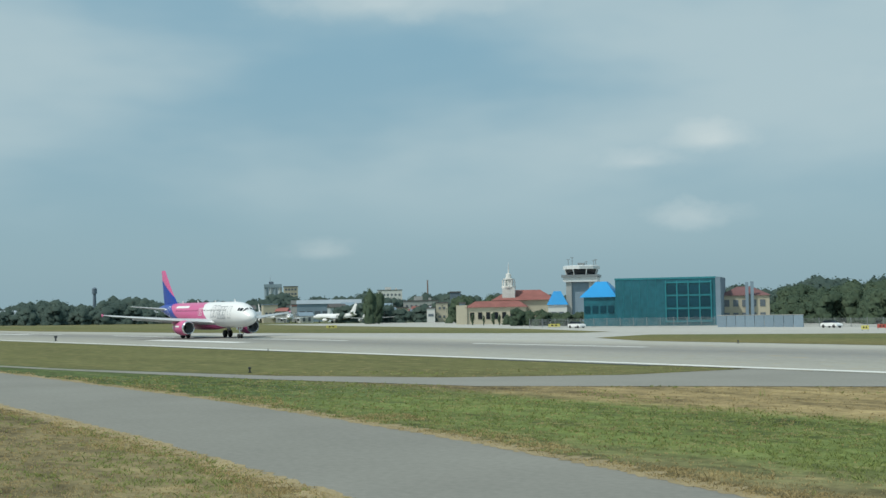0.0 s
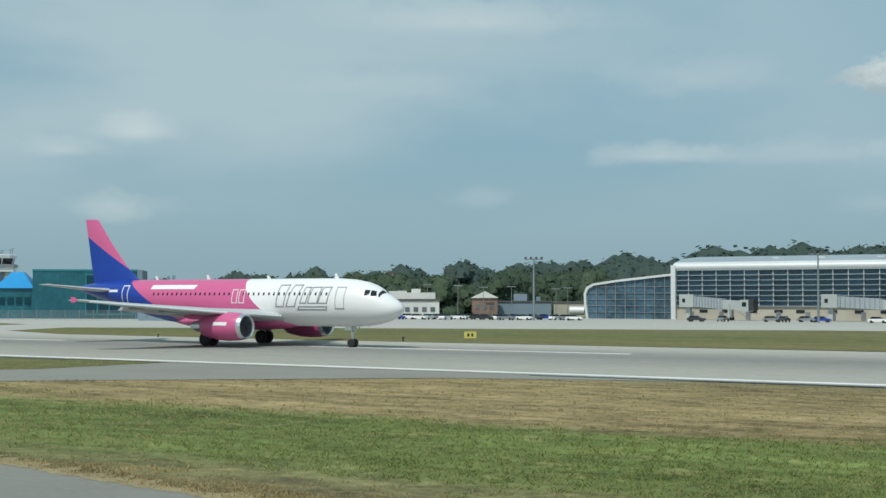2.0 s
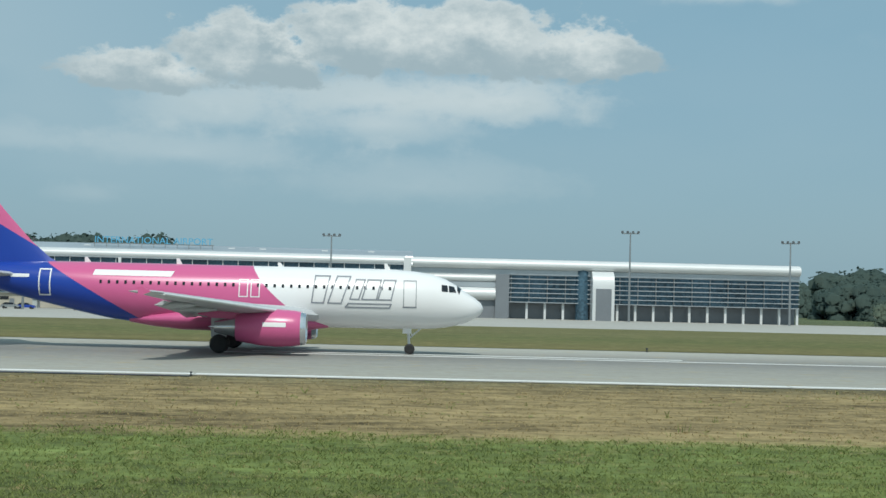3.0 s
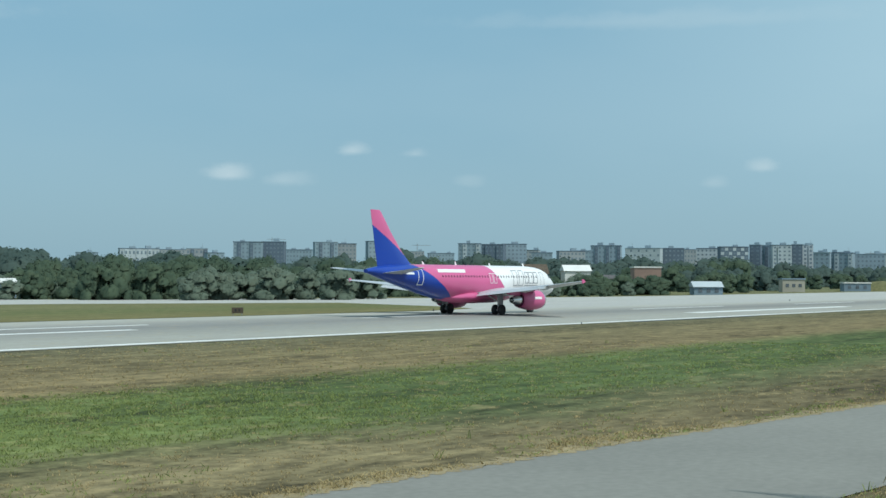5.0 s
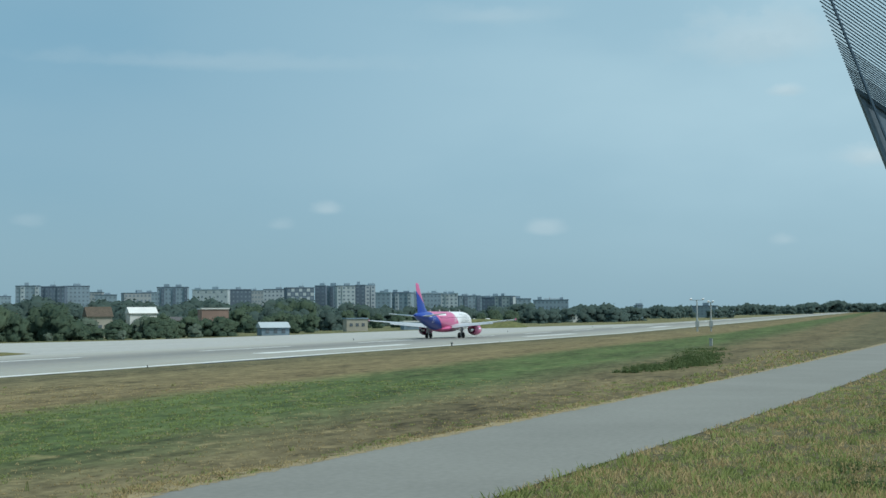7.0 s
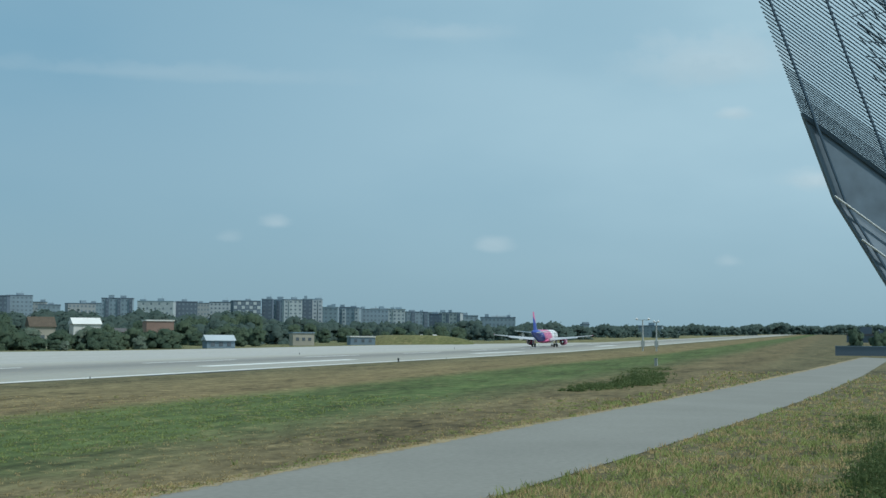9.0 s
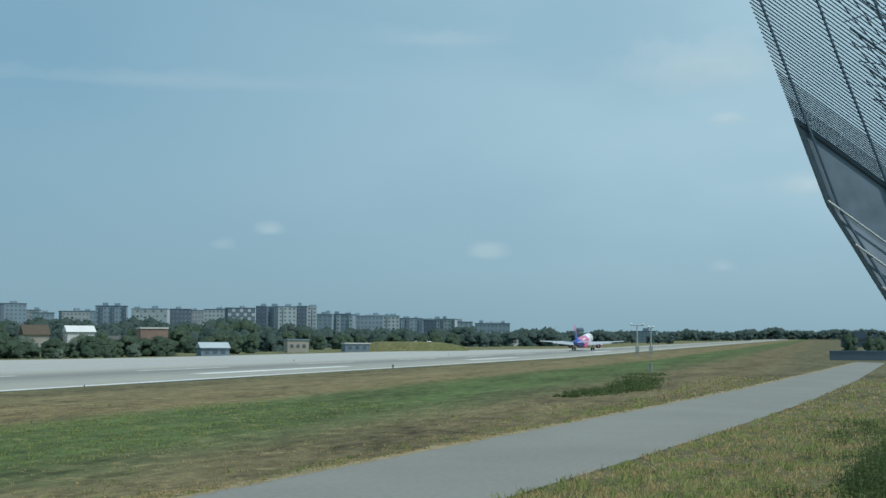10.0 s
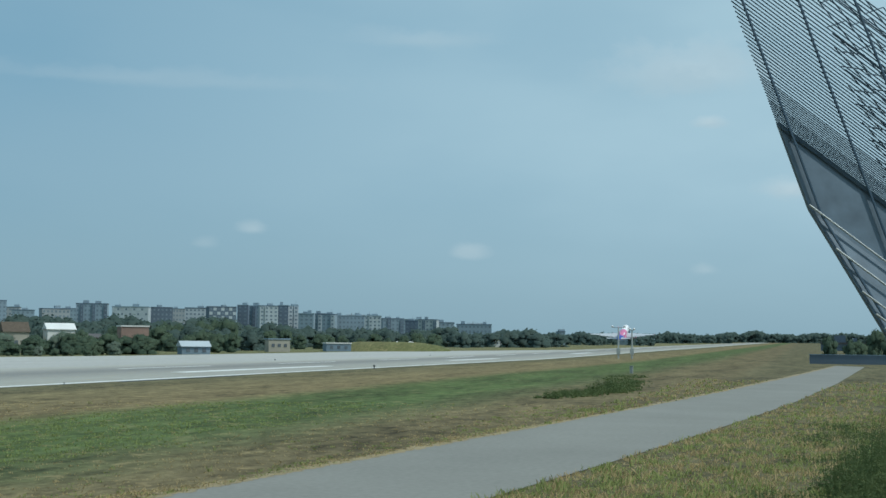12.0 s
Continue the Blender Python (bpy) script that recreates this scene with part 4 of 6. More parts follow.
    # glazed pier beyond, over a recessed ground floor
    part("pier_glass", boxes((28.6, 104, 3.4, 58, 4.2, 12.6)), M["facade_glass"], t)
    part("pier_recess", boxes((28.6, 104, 6.5, 58, 0, 4.2)), M["clad_grey"], t)
    for j in range(7):
        part("sun_blade", boxes((28.6, 104, 2.4, 3.3, 4.2 + j * 1.2, 4.42 + j * 1.2)), M["roof_metal"], t)
    for k in range(16):
        part("mullion", boxes((29 + k * 4.7, 29.2 + k * 4.7, 3.0, 3.4, 4.2, 12.6)), M["steel"], t)
        part("column", boxes((33 + k * 4.7, 33.6 + k * 4.7, 3.6, 4.2, 0, 4.2)), M["clad_white"], t)
    bm = bmesh.new()
    lathe(bm, [(0, 1.7), (13.2, 1.7)], "z", 20, (47.6, 3.6, 0))
    smooth(part("stair_drum", bm, M["facade_glass"], t, "dark glass stair drum"), 60)
    bm = bmesh.new()
    prof = [(-1.6, 0), (-1.6, 8.6), (-1.4, 10.4), (-0.6, 11.8), (1.0, 12.6), (4, 12.8), (4, 0)]
    loft(bm, [[(x, y, z) for y, z in prof] for x in (49.6, 55.2)])
    bmesh.ops.recalc_face_normals(bm, faces=bm.faces[:])
    smooth(part("silver_arch", bm, M["clad_white"], t, "silver arched entrance tower"), 40)
    part("arch_panel", boxes((50.4, 54.4, -1.75, -1.55, 0, 8.2)), M["clad_grey"], t)
    # roof sign
    cu = bpy.data.curves.new("roof_sign", "FONT")
    cu.body, cu.size, cu.extrude, cu.align_x = "INTERNATIONAL AIRPORT", 2.35, 0.12, "LEFT"
    sign = new("roof_sign_curve", cu)
    bpy.context.view_layer.update()
    me = bpy.data.meshes.new_from_object(sign.evaluated_get(bpy.context.evaluated_depsgraph_get()))
    bpy.data.objects.remove(sign)
    me.materials.clear()
    me.materials.append(M["sign_blue"])
    xs = [v.co.x for v in me.vertices]
    s = 30.0 / (max(xs) - min(xs))
    letters = new("roof_sign", me)
    letters.parent = t
    letters.matrix_basis = pose(-78.0, 4.0, 17.0, 90) @ Matrix.Diagonal((s, 1, 1, 1))
    tagged(letters, "pale blue letters on the roof edge")
    part("sign_rail", boxes((-78.5, -47.5, 4.0, 4.3, 16.75, 17.0), *((-78 + k * 3, -77.85 + k * 3, 4.1, 4.25, 15.2, 16.9) for k in range(11))), M["steel"], t)
    return t


M["sign_blue"] = paint("sign_blue", (0.10, 0.36, 0.55), 0.4, 0, 0.05, 2)
make_terminal()


def make_jet_bridge(x, y, length):
    b = empty("jet_bridge", "grey telescopic boarding bridge on wheeled legs beside the terminal", "jet bridge", (x, y, -1.88), -4, "boarding bridges")
    part("rotunda", boxes((0, 4.0, -1.8, 1.8, 3.4, 6.7)), M["panel_pale"], b, "pale grey rotunda cabin")
    part("rotunda_window", boxes((0.9, 1.7, -1.86, -1.8, 4.6, 5.6)), M["window_dark"], b)
    part("rotunda_leg", boxes((1.3, 2.5, -0.6, 0.6, 0, 3.4)), M["panel_pale"], b)
    L = length
    bm = bmesh.new()
    loft(bm, [[(px, -1.4, z), (px, 1.4, z), (px, 1.4, z + 2.7), (px, -1.4, z + 2.7)] for px, z in ((4.0, 3.5), (L * 0.62, 2.9))])
    bmesh.ops.recalc_face_normals(bm, faces=bm.faces[:])
    tun = part("outer_tunnel", bm, M["roof_metal"], b, "ribbed grey tunnel")
    for k in range(9):
        px = 4.6 + k * (L * 0.62 - 5.2) / 8
        part("rib", boxes((px, px + 0.14, -1.5, 1.5, 3.4 - k * 0.07, 6.25 - k * 0.07)), M["steel"], tun)
    bm = bmesh.new()
    loft(bm, [[(px, -1.15, z), (px, 1.15, z), (px, 1.15, z + 2.3), (px, -1.15, z + 2.3)] for px, z in ((L * 0.6, 3.05), (L * 0.9, 2.6))])
    bmesh.ops.recalc_face_normals(bm, faces=bm.faces[:])
    part("inner_tunnel", bm, M["panel_pale"], b)
    part("cab", boxes((L * 0.88, L, -1.7, 1.7, 2.3, 5.3)), M["panel_pale"], b, "pale grey docking cab")
    part("cab_window", boxes((L * 0.91, L * 0.97, -1.76, -1.7, 3.6, 4.7)), M["window_dark"], b)
    part("bellows", boxes((L, L + 1.3, -1.5, 1.5, 2.6, 5.4)), M["dark_metal"], b, "black folding bellows")
    part("lift_column", boxes((L * 0.7, L * 0.7 + 0.5, -1.4, -0.9, 0.7, 4.2), (L * 0.7, L * 0.7 + 0.5, 0.9, 1.4, 0.7, 4.2), (L * 0.7, L * 0.7 + 0.5, -1.4, 1.4, 0.6, 0.9)), M["panel_pale"], b)
    for s in (-1, 1):
        bm = bmesh.new()
        lathe(bm, [(-0.2, 0.5), (0.2, 0.5)], "y", 14, (L * 0.7 + 0.25, s * 1.0, 0.5))
        part("wheel", bm, M["rubber"], b)
    bm = bmesh.new()
    for k in range(12):
        box(bm, L * 0.86 + k * 0.28, L * 0.86 + k * 0.28 + 0.3, -2.6, -1.8, 2.3 - k * 0.19, 2.36 - k * 0.19)
    part("stair", bm, M["steel"], b)


for x, ln in ((-128, 19), (-91, 24), (-50.5, 18), (-11.2, 22)):
    make_jet_bridge(x, 332, ln)


def make_white_jet(name, label, at, rz, size=1.0):
    j = empty(name, label, "airplane", at, rz, "parked white jets")
    bm = bmesh.new()
    loft(bm, [fuselage_ring(x, r, t, b, 20) for x, r, t, b in ((14, 0.08, 2.9, 2.75), (13.6, 0.6, 3.4, 2.4), (12.4, 1.05, 4.0, 2.0), (10.6, 1.35, 4.5, 1.75), (8, 1.45, 4.6, 1.7), (-5, 1.45, 4.6, 1.7), (-9, 1.2, 4.6, 2.3), (-12, 0.7, 4.5, 3.1), (-14, 0.25, 4.3, 3.8))])
    body = smooth(part("fuselage", bm, M["white_paint"], j), 60)
    part("windscreen", boxes((11.9, 12.5, -0.75, 0.75, 3.72, 4.05)), M["window_dark"], body)
    for s in (-1, 1):
        bm = bmesh.new()
        loft(bm, [aerofoil(*a) for a in ((3.4, 5.0, 2.1, s * 1.2, 0.13), (1.2, 2.9, 2.5, s * 6, 0.12), (-1.3, 1.2, 2.95, s * 12.5, 0.1))])
        bmesh.ops.recalc_face_normals(bm, faces=bm.faces[:])
        smooth(part("wing", bm, M["clad_white"], j), 50)
        bm = bmesh.new()
        lathe(bm, [(3.9, 0.72), (3.7, 0.82), (2.2, 0.86), (0.6, 0.6), (0.5, 0.4)], "x", 18, (0, s * 4.1, 1.45))
        n = smooth(part("engine", bm, M["white_paint"], j), 50)
        bm = bmesh.new()
        lathe(bm, [(3.95, 0.66), (3.93, 0.1)], "x", 18, (0, s * 4.1, 1.45))
        part("fan", bm, M["dark_metal"], n)
        bm = bmesh.new()
        loft(bm, [aerofoil(*a) for a in ((-11.0, 2.6, 4.3, s * 0.4, 0.1), (-13.4, 1.2, 4.7, s * 4.6, 0.09))])
        bmesh.ops.recalc_face_normals(bm, faces=bm.faces[:])
        part("tailplane", bm, M["clad_white"], j)
        bm = bmesh.new()
        tube(bm, (-0.5, s * 2.6, 0.5), (-0.5, s * 2.4, 2.2), 0.12)
        lathe(bm, [(-0.25, 0.5), (0.25, 0.5)], "y", 14, (-0.5, s * 2.6, 0.5))
        part("main_gear", bm, M["rubber"], j)
    bm = bmesh.new()
    loft(bm, [[(le, 0, z), ((le + te) / 2, w, z), (te, 0, z), ((le + te) / 2, -w, z)] for z, le, te, w in ((4.3, -8.5, -13.0, 0.18), (6.0, -10.6, -13.4, 0.15), (9.4, -13.0, -14.6, 0.08))])
    bmesh.ops.recalc_face_normals(bm, faces=bm.faces[:])
    part("fin", bm, M["white_paint"], j)
    bm = bmesh.new()
    tube(bm, (10, 0, 0.4), (10, 0, 2.0), 0.09)
    lathe(bm, [(-0.2, 0.4), (0.2, 0.4)], "y", 14, (10, 0, 0.4))
    part("nose_gear", bm, M["rubber"], j)
    j.scale = (size,) * 3
    return j


wj = make_white_jet("parked_jet", "white twin-engine jet parked nose-out at the terminal stand", (-29.5, 335, -1.87), -62, 1.1)
for x, y, rz, s, lab in ((-570, 300, -30, 0.95, "white jet parked on the far apron"), (-520, 296, 200, 0.9, "white jet parked beside another on the far apron"), (-615, 310, -10, 1.0, "white jet parked on the far apron"), (150, 392, 200, 0.75, "small white jet parked at the edge of the apron"), (-660, 306, 15, 0.9, "white jet parked on the far apron"), (-545, 322, 190, 1.0, "white jet parked on the far apron"), (-480, 290, 160, 0.85, "white jet parked beside another on the far apron"), (-690, 280, 170, 0.7, "small white jet parked alone on the far apron")):
    c = copy_thing(wj, pose(x, y, ground_z(y) + 0.03, 0, 0, rz))
    c.scale = (s,) * 3
    tagged(c, lab)


def make_tower():
    x, y = polar(-49.75, 400)
    t = empty("control_tower", "grey concrete control tower with dark glazed cab and roof aerials", "control tower", (x, y, ground_z(y)), 44)
    part("shaft", boxes((-3.6, 3.6, -3.6, 3.6, 0, 12.5)), M["panel_grey"], t)
    part("shaft_fin", boxes((-4.2, -2.6, -4.4, -3.6, 0, 13.2), (2.6, 4.2, -4.4, -3.6, 0, 13.2)), M["concrete"], t)
    part("gallery", boxes((-5.0, 5.0, -5.0, 5.0, 12.6, 13.9)), M["clad_white"], t)
    part("gallery_rail", boxes((-5.4, 5.4, -5.4, -5.3, 13.9, 14.7), (-5.4, 5.4, 5.3, 5.4, 13.9, 14.7), (-5.4, -5.3, -5.4, 5.4, 13.9, 14.7), (5.3, 5.4, -5.4, 5.4, 13.9, 14.7)), M["steel"], t)
    bm = bmesh.new()
    loft(bm, [[(s * math.cos(radians(22.5 + 45 * k)), s * math.sin(radians(22.5 + 45 * k)), z) for k in range(8)] for z, s in ((13.9, 4.3), (16.4, 5.1))])
    cab = part("cab", bm, M["window_dark"], t, "dark glazed cab")
    for k in range(8):
        a = radians(22.5 + 45 * k)
        bm = bmesh.new()
        tube(bm, (4.36 * math.cos(a), 4.36 * math.sin(a), 13.9), (5.16 * math.cos(a), 5.16 * math.sin(a), 16.4), 0.14)
        part("cab_post", bm, M["clad_white"], cab)
    bm = bmesh.new()
    lathe(bm, [(16.4, 5.5), (17.3, 5.5), (17.5, 4.9)], "z", 8)
    part("cab_roof", bm, M["clad_white"], t, "white cab roof")
    bm = bmesh.new()
    for px, py, hgt in ((-4, 1, 2.2), (-2.5, -2, 2.6), (1.5, 0, 1.4), (3.6, 1, 1.6), (4.4, -1, 1.9)):
        tube(bm, (px, py, 17.3), (px, py, 17.3 + hgt), 0.09)
        box(bm, px - 0.5, px + 0.5, py - 0.08, py + 0.08, 17.2 + hgt, 17.35 + hgt)
    box(bm, -1, 1, -1, 1, 17.4, 18.3)
    part("aerials", bm, M["steel"], t)


make_tower()


def make_glass_office():
    x, y = polar(-46.25, 334)
    g = empty("glass_office", "teal mirrored-glass office block behind the airfield wall", "office building", (x, y, ground_z(y)), 40)
    w, hh = 24.6, 11.5
    part("glass_wall", boxes((-w / 2, w / 2, 0, 18, 0, hh)), M["teal_glass"], g, "flat teal glass wall")
    part("parapet", boxes((-w / 2 - 0.1, w / 2 + 0.1, -0.12, 18.1, hh, hh + 0.45)), M["teal_frame"], g)
    part("side_pier", boxes((w / 2, w / 2 + 1.2, -0.3, 18, 0, hh + 0.3)), M["panel_grey"], g, "grey side pier")
    gx = 0.2
    for j in range(3):
        for i in range(4):
            ww = 2.75
            put("window", pane(2.3, 2.2 if j < 2 else 1.9, "window_teal"), g, (gx + ww * (i + 0.5), -0.06, 1.6 + j * 3.2))
    for i in range(5):
        part("mullion", boxes((gx + i * 2.75 - 0.15, gx + i * 2.75 + 0.15, -0.32, 0, 0.9, hh - 0.4)), M["teal_frame"], g)
    for j in range(4):
        part("transom", boxes((gx, gx + 11, -0.3, 0, 0.9 + j * 3.2, 1.25 + j * 3.2)), M["teal_frame"], g)
    for i in range(6):
        part("joint", boxes((-w / 2 + i * 2.0, -w / 2 + i * 2.0 + 0.06, -0.05, 0, 0, hh)), M["teal_frame"], g)
    part("low_wing", boxes((-w / 2 - 8.5, -w / 2, 3, 16, 0, 7.4)), M["teal_glass"], g)
    bm = bmesh.new()
    box(bm, -w / 2 - 9.5, -w / 2 + 0.0, 2.5, 16.5, 7.4, 11.4, 0, (3.4, 5.5))
    part("blue_roof", bm, M["blue_roof"], g, "bright blue hipped roof")
    for i in range(4):
        put("window", pane(1.4, 1.8, "window_teal"), g, (-w / 2 - 7.6 + i * 2.0, 2.94, 3.4))


M["window_teal"] = paint("window_teal", (0.006, 0.05, 0.075), 0.06, 0, 0.3, 3)
make_glass_office()


def make_old_terminal():
    x, y = polar(-52.9, 440)
    t = empty("old_terminal", "cream old terminal with red hipped roofs and a stepped white spire", "terminal building", (x, y, ground_z(y)), 50)
    part("low_wall", boxes((-13, 6, -8, 4, 0, 5.6)), M["cream_wall"], t, "cream arcade wall")
    bm = bmesh.new()
    box(bm, -13.6, 6.6, -8.6, 4.4, 5.6, 7.6, 0, (3, 5))
    part("low_roof", bm, M["red_roof"], t, "rust-red tiled roof")
    part("main_wall", boxes((-5, 15, 2, 18, 0, 7.8)), M["cream_wall"], t)
    bm = bmesh.new()
    box(bm, -5.8, 15.8, 1.2, 18.8, 7.8, 11.2, 0, (5.5, 7.5))
    part("main_roof", bm, M["red_roof"], t, "red hipped roof")
    for i in range(7):
        put("window", pane(1.3, 2.2), t, (-11.4 + i * 2.6, -8.02, 1.8))
    part("terrace", boxes((-16.5, -13, -8.5, 3, 0, 6.4)), M["cream_wall"], t)
    part("spire_base", boxes((-2.1, 2.1, 3, 7.2, 7.8, 12.0)), M["white_wall"], t)
    bm = bmesh.new()
    lathe(bm, [(12.0, 2.5), (12.4, 2.5), (12.5, 1.6), (14.6, 1.5), (14.7, 1.9), (15.0, 1.9), (15.1, 1.0), (16.6, 0.85), (16.8, 0.3), (18.4, 0.12), (20.5, 0.05)], "z", 12, (0, 5.1, 0))
    part("spire", bm, M["white_wall"], t, "stepped white spire")
    for k in range(6):
        a = radians(60 * k)
        bm = bmesh.new()
        tube(bm, (2.0 * math.cos(a), 5.1 + 2.0 * math.sin(a), 12.3), (2.0 * math.cos(a), 5.1 + 2.0 * math.sin(a), 14.6), 0.22)
        part("spire_column", bm, M["white_wall"], t)


make_old_terminal()
block("blue_roofed_shed", "small building with a bright blue pitched roof", -51.2, -50.4, 392, 8.6, "white_wall", 7, 1, 2, roof="hip", roof_mat="blue_roof", eave=4.6, category="shed")
M["maroon_roof"] = paint("maroon_roof", (0.16, 0.075, 0.075), 0.75, 0, 0.2, 3)
hb, hw, hh_ = block("beige_house", "two-storey beige house with dark red roof beside the glass office", -43.98, -41.95, 345, 8.4, "cream_wall", 14, 2, 5, 1.3, 1.7, "house", "hip", "maroon_roof", eave=6.1)
part("chimney", boxes((0.2, 1.0, -0.9, -0.1, 0, 11.0), (1.5, 2.3, -0.9, -0.1, 0, 11.2)), M["panel_grey"], hb, "grey flue pair")


def make_wall(az0, az1, r, top, mat, label, name):
    x0, y0 = polar(az0, r)
    x1, y1 = polar(az1, r * 0.97)
    e = empty(name, label, "wall", (x0, y0, ground_z(y0) - 0.1), math.degrees(math.atan2(y1 - y0, x1 - x0)))
    n = 9
    ln = math.hypot(x1 - x0, y1 - y0)
    me = pane_mesh("panel", ln / n - 0.12, top, M[mat], 0.16)
    for k in range(n):
        put("panel", me, e, (ln * (k + 0.5) / n, 0, 0))
    part("cope", boxes((0, ln, -0.22, 0.06, top, top + 0.12)), M["concrete"], e)


make_wall(-44.1, -40.6, 296, 2.6, "panel_grey", "grey panelled perimeter wall", "perimeter_wall")


def make_fence(az0, az1, r, hgt):
    x0, y0 = polar(az0, r)
    x1, y1 = polar(az1, r * 0.97)
    ln = math.hypot(x1 - x0, y1 - y0)
    e = empty("fence", "grey steel mesh perimeter fence", "fence", (x0, y0, ground_z(y0) - 0.1), math.degrees(math.atan2(y1 - y0, x1 - x0)))
    n = int(ln / 3)
    post = pane_mesh("post", 0.12, hgt, M["steel"], 0.12)
    for k in range(n + 1):
        put("post", post, e, (ln * k / n, 0, 0))
    bm = bmesh.new()
    for k in range(int(hgt / 0.16)):
        box(bm, 0, ln, -0.02, 0.02, 0.1 + k * 0.16, 0.14 + k * 0.16)
    part("wire", bm, M["steel"], e)


make_fence(-40.6, -35.5, 290, 2.0)
make_fence(-52, -44.2, 318, 2.2)

# white office, huts and small houses beyond the apron
wb, ww_, wh_ = block("white_office", "low white flat-roofed office with stepped upper floor", -34.5, -31.4, 352, 3.1, "white_wall", 12, 1, 8, 1.2, 1.2, "office building")
part("upper_floor", boxes((0.5, 8.5, 0.5, 9, wh_ + 0.5, wh_ + 2.2), (2.2, 4.6, 1.0, 6, wh_ + 2.2, wh_ + 3.2)), M["white_wall"], wb)
block("container", "white site container on the apron edge", -36.8, -35.25, 304, 2.6, "white_wall", 3.0, 0, 0, category="container", roof_mat="white_wall")
rh = block("red_house", "small brick house with white gable", -30.0, -28.9, 405, 5.9, "brick_wall", 8, 1, 3, 1.0, 1.3, "house", "gable_front", "white_wall", eave=3.8)
block("low_shed", "long low grey shed behind the car park", -28.9, -26.6, 415, 2.4, "panel_grey", 10, 0, 0, category="shed")
block("low_shed", "low brown-grey storage shed", -26.5, -25.0, 410, 2.2, "beige_wall", 10, 0, 0, category="shed")
bm = bmesh.new()
lathe(bm, [(-2.4, 0.3), (-2.2, 1.3), (2.2, 1.3), (2.4, 0.3)], "x", 18, (0, 0, 1.9))
tk = tagged(part("storage_tank", bm, M["clad_white"]), "white cylindrical storage tank lying on a plinth", "tank")
tk.location = (*polar(-25.5, 398), -1.9)
tk.rotation_euler = (0, 0, radians(20))
bm = bmesh.new()
for k, dx in enumerate((-2.2, 0.0, 2.2)):
    tube(bm, (dx, 0, 0), (dx, 0, 15.0 - 0.6 * k), 0.85, 0.7, 12)
ch = tagged(part("flue_stack", bm, M["brick_wall"]), "three brown steel flues standing side by side", "chimney")
ch.location = (*polar(-33.4, 470), -1.9)


def make_mast(az, r, top, heads, label="tall grey floodlight mast on the apron"):
    x, y = polar(az, r)
    z0 = ground_z(y)
    m = empty("floodlight_mast", label, "floodlight", (x, y, z0), -az, "floodlight masts")
    hgt = top - z0
    bm = bmesh.new()
    tube(bm, (0, 0, 0), (0, 0, hgt), 0.32, 0.16, 10)
    part("pole", bm, M["steel"], m)
    part("crossarm", boxes((-2.2, 2.2, -0.1, 0.1, hgt - 0.4, hgt - 0.15)), M["steel"], m)
    for k in range(heads):
        px = -2.0 + 4.0 * k / (heads - 1)
        bm = bmesh.new()
        box(bm, px - 0.35, px + 0.35, -0.55, 0.15, hgt - 0.1, hgt + 0.35, 0, (0.1, 0.1))
        part("floodlight", bm, M["dark_metal"], m)


for az, r, top in ((-27.35, 333, 13.8), (-2.9, 332, 18.0), (9.88, 338, 20.6), (-15.53, 318, 14.3), (16.5, 345, 19.0)):
    make_mast(az, r, top, 4)
for az, r, top in ((-30.6, 400, 7.5), (-31.9, 405, 7.8), (-29.5, 402, 7.0), (-26.4, 396, 6.5), (-25.9, 400, 6.8), (-33.0, 400, 6.0), (-28.3, 403, 7.2)):
    x, y = polar(az, r)
    p = empty("street_lamp", "slim grey car park street lamp", "street lamp", (x, y, ground_z(y)), -az, "car park lamps")
    bm = bmesh.new()
    tube(bm, (0, 0, 0), (0, 0, top + 1.9), 0.12, 0.07, 8)
    part("pole", bm, M["steel"], p)
    part("lamp_head", boxes((-1.3, 1.3, -0.14, 0.14, top + 1.8, top + 2.05)), M["steel"], p)

# buildings beyond the field, to the start of the take-off run
def make_silo_works():
    x, y = polar(-62.95, 1000)
    g = empty("silo_works", "pale grey concrete grain silos far behind the airfield", "silo", (x, y, -2.2), 62.95)
    for k in range(4):
        bm = bmesh.new()
        lathe(bm, [(0, 1.55), (23.5, 1.55)], "z", 16, (-5.0 + 3.3 * k, 0, 0))
        smooth(part("silo", bm, M["panel_light" if k % 2 else "panel_haze"], g), 60)
    part("gallery", boxes((-6.6, 6.6, -1.8, 1.8, 23.5, 26.0)), M["panel_haze"], g)
    part("head_house", boxes((-3.0, 0.5, -1.6, 1.6, 26.0, 28.0)), M["panel_dark"], g)
    part("roof_mast", boxes((-2.0, -1.8, -0.1, 0.1, 28.0, 32.0)), M["steel"], g)


make_silo_works()
block("apartment_block", "pale yellow apartment block far behind the airfield", -62.5, -61.9, 990, 21.5, "cream_wall", 14, 7, 4, 1.6, 1.5, "apartment block")
block("hangar", "long pale grey maintenance hall", -61.95, -59.2, 700, 9.6, "panel_grey", 30, 1, 8, 3.0, 1.6, "hangar", "gable", "roof_metal", eave=7.4)
block("white_hall", "distant white block on the rise", -58.5, -57.45, 1080, 19.0, "white_wall", 16, 3, 6, 1.6, 1.6)
block("dark_hall", "dark grey cubic plant building", -55.4, -54.95, 600, 11.0, "panel_dark", 8, 0, 0)
block("beige_office", "small beige two-storey office with window rows", -58.7, -57.75, 640, 5.2, "cream_wall", 9, 2, 6, 1.2, 1.0, "office building")
block("white_hut", "small white service hut", -57.1, -56.4, 600, 3.8, "white_wall", 7, 1, 3, 1.1, 1.0, "hut", "gable", "panel_grey", eave=3.0)
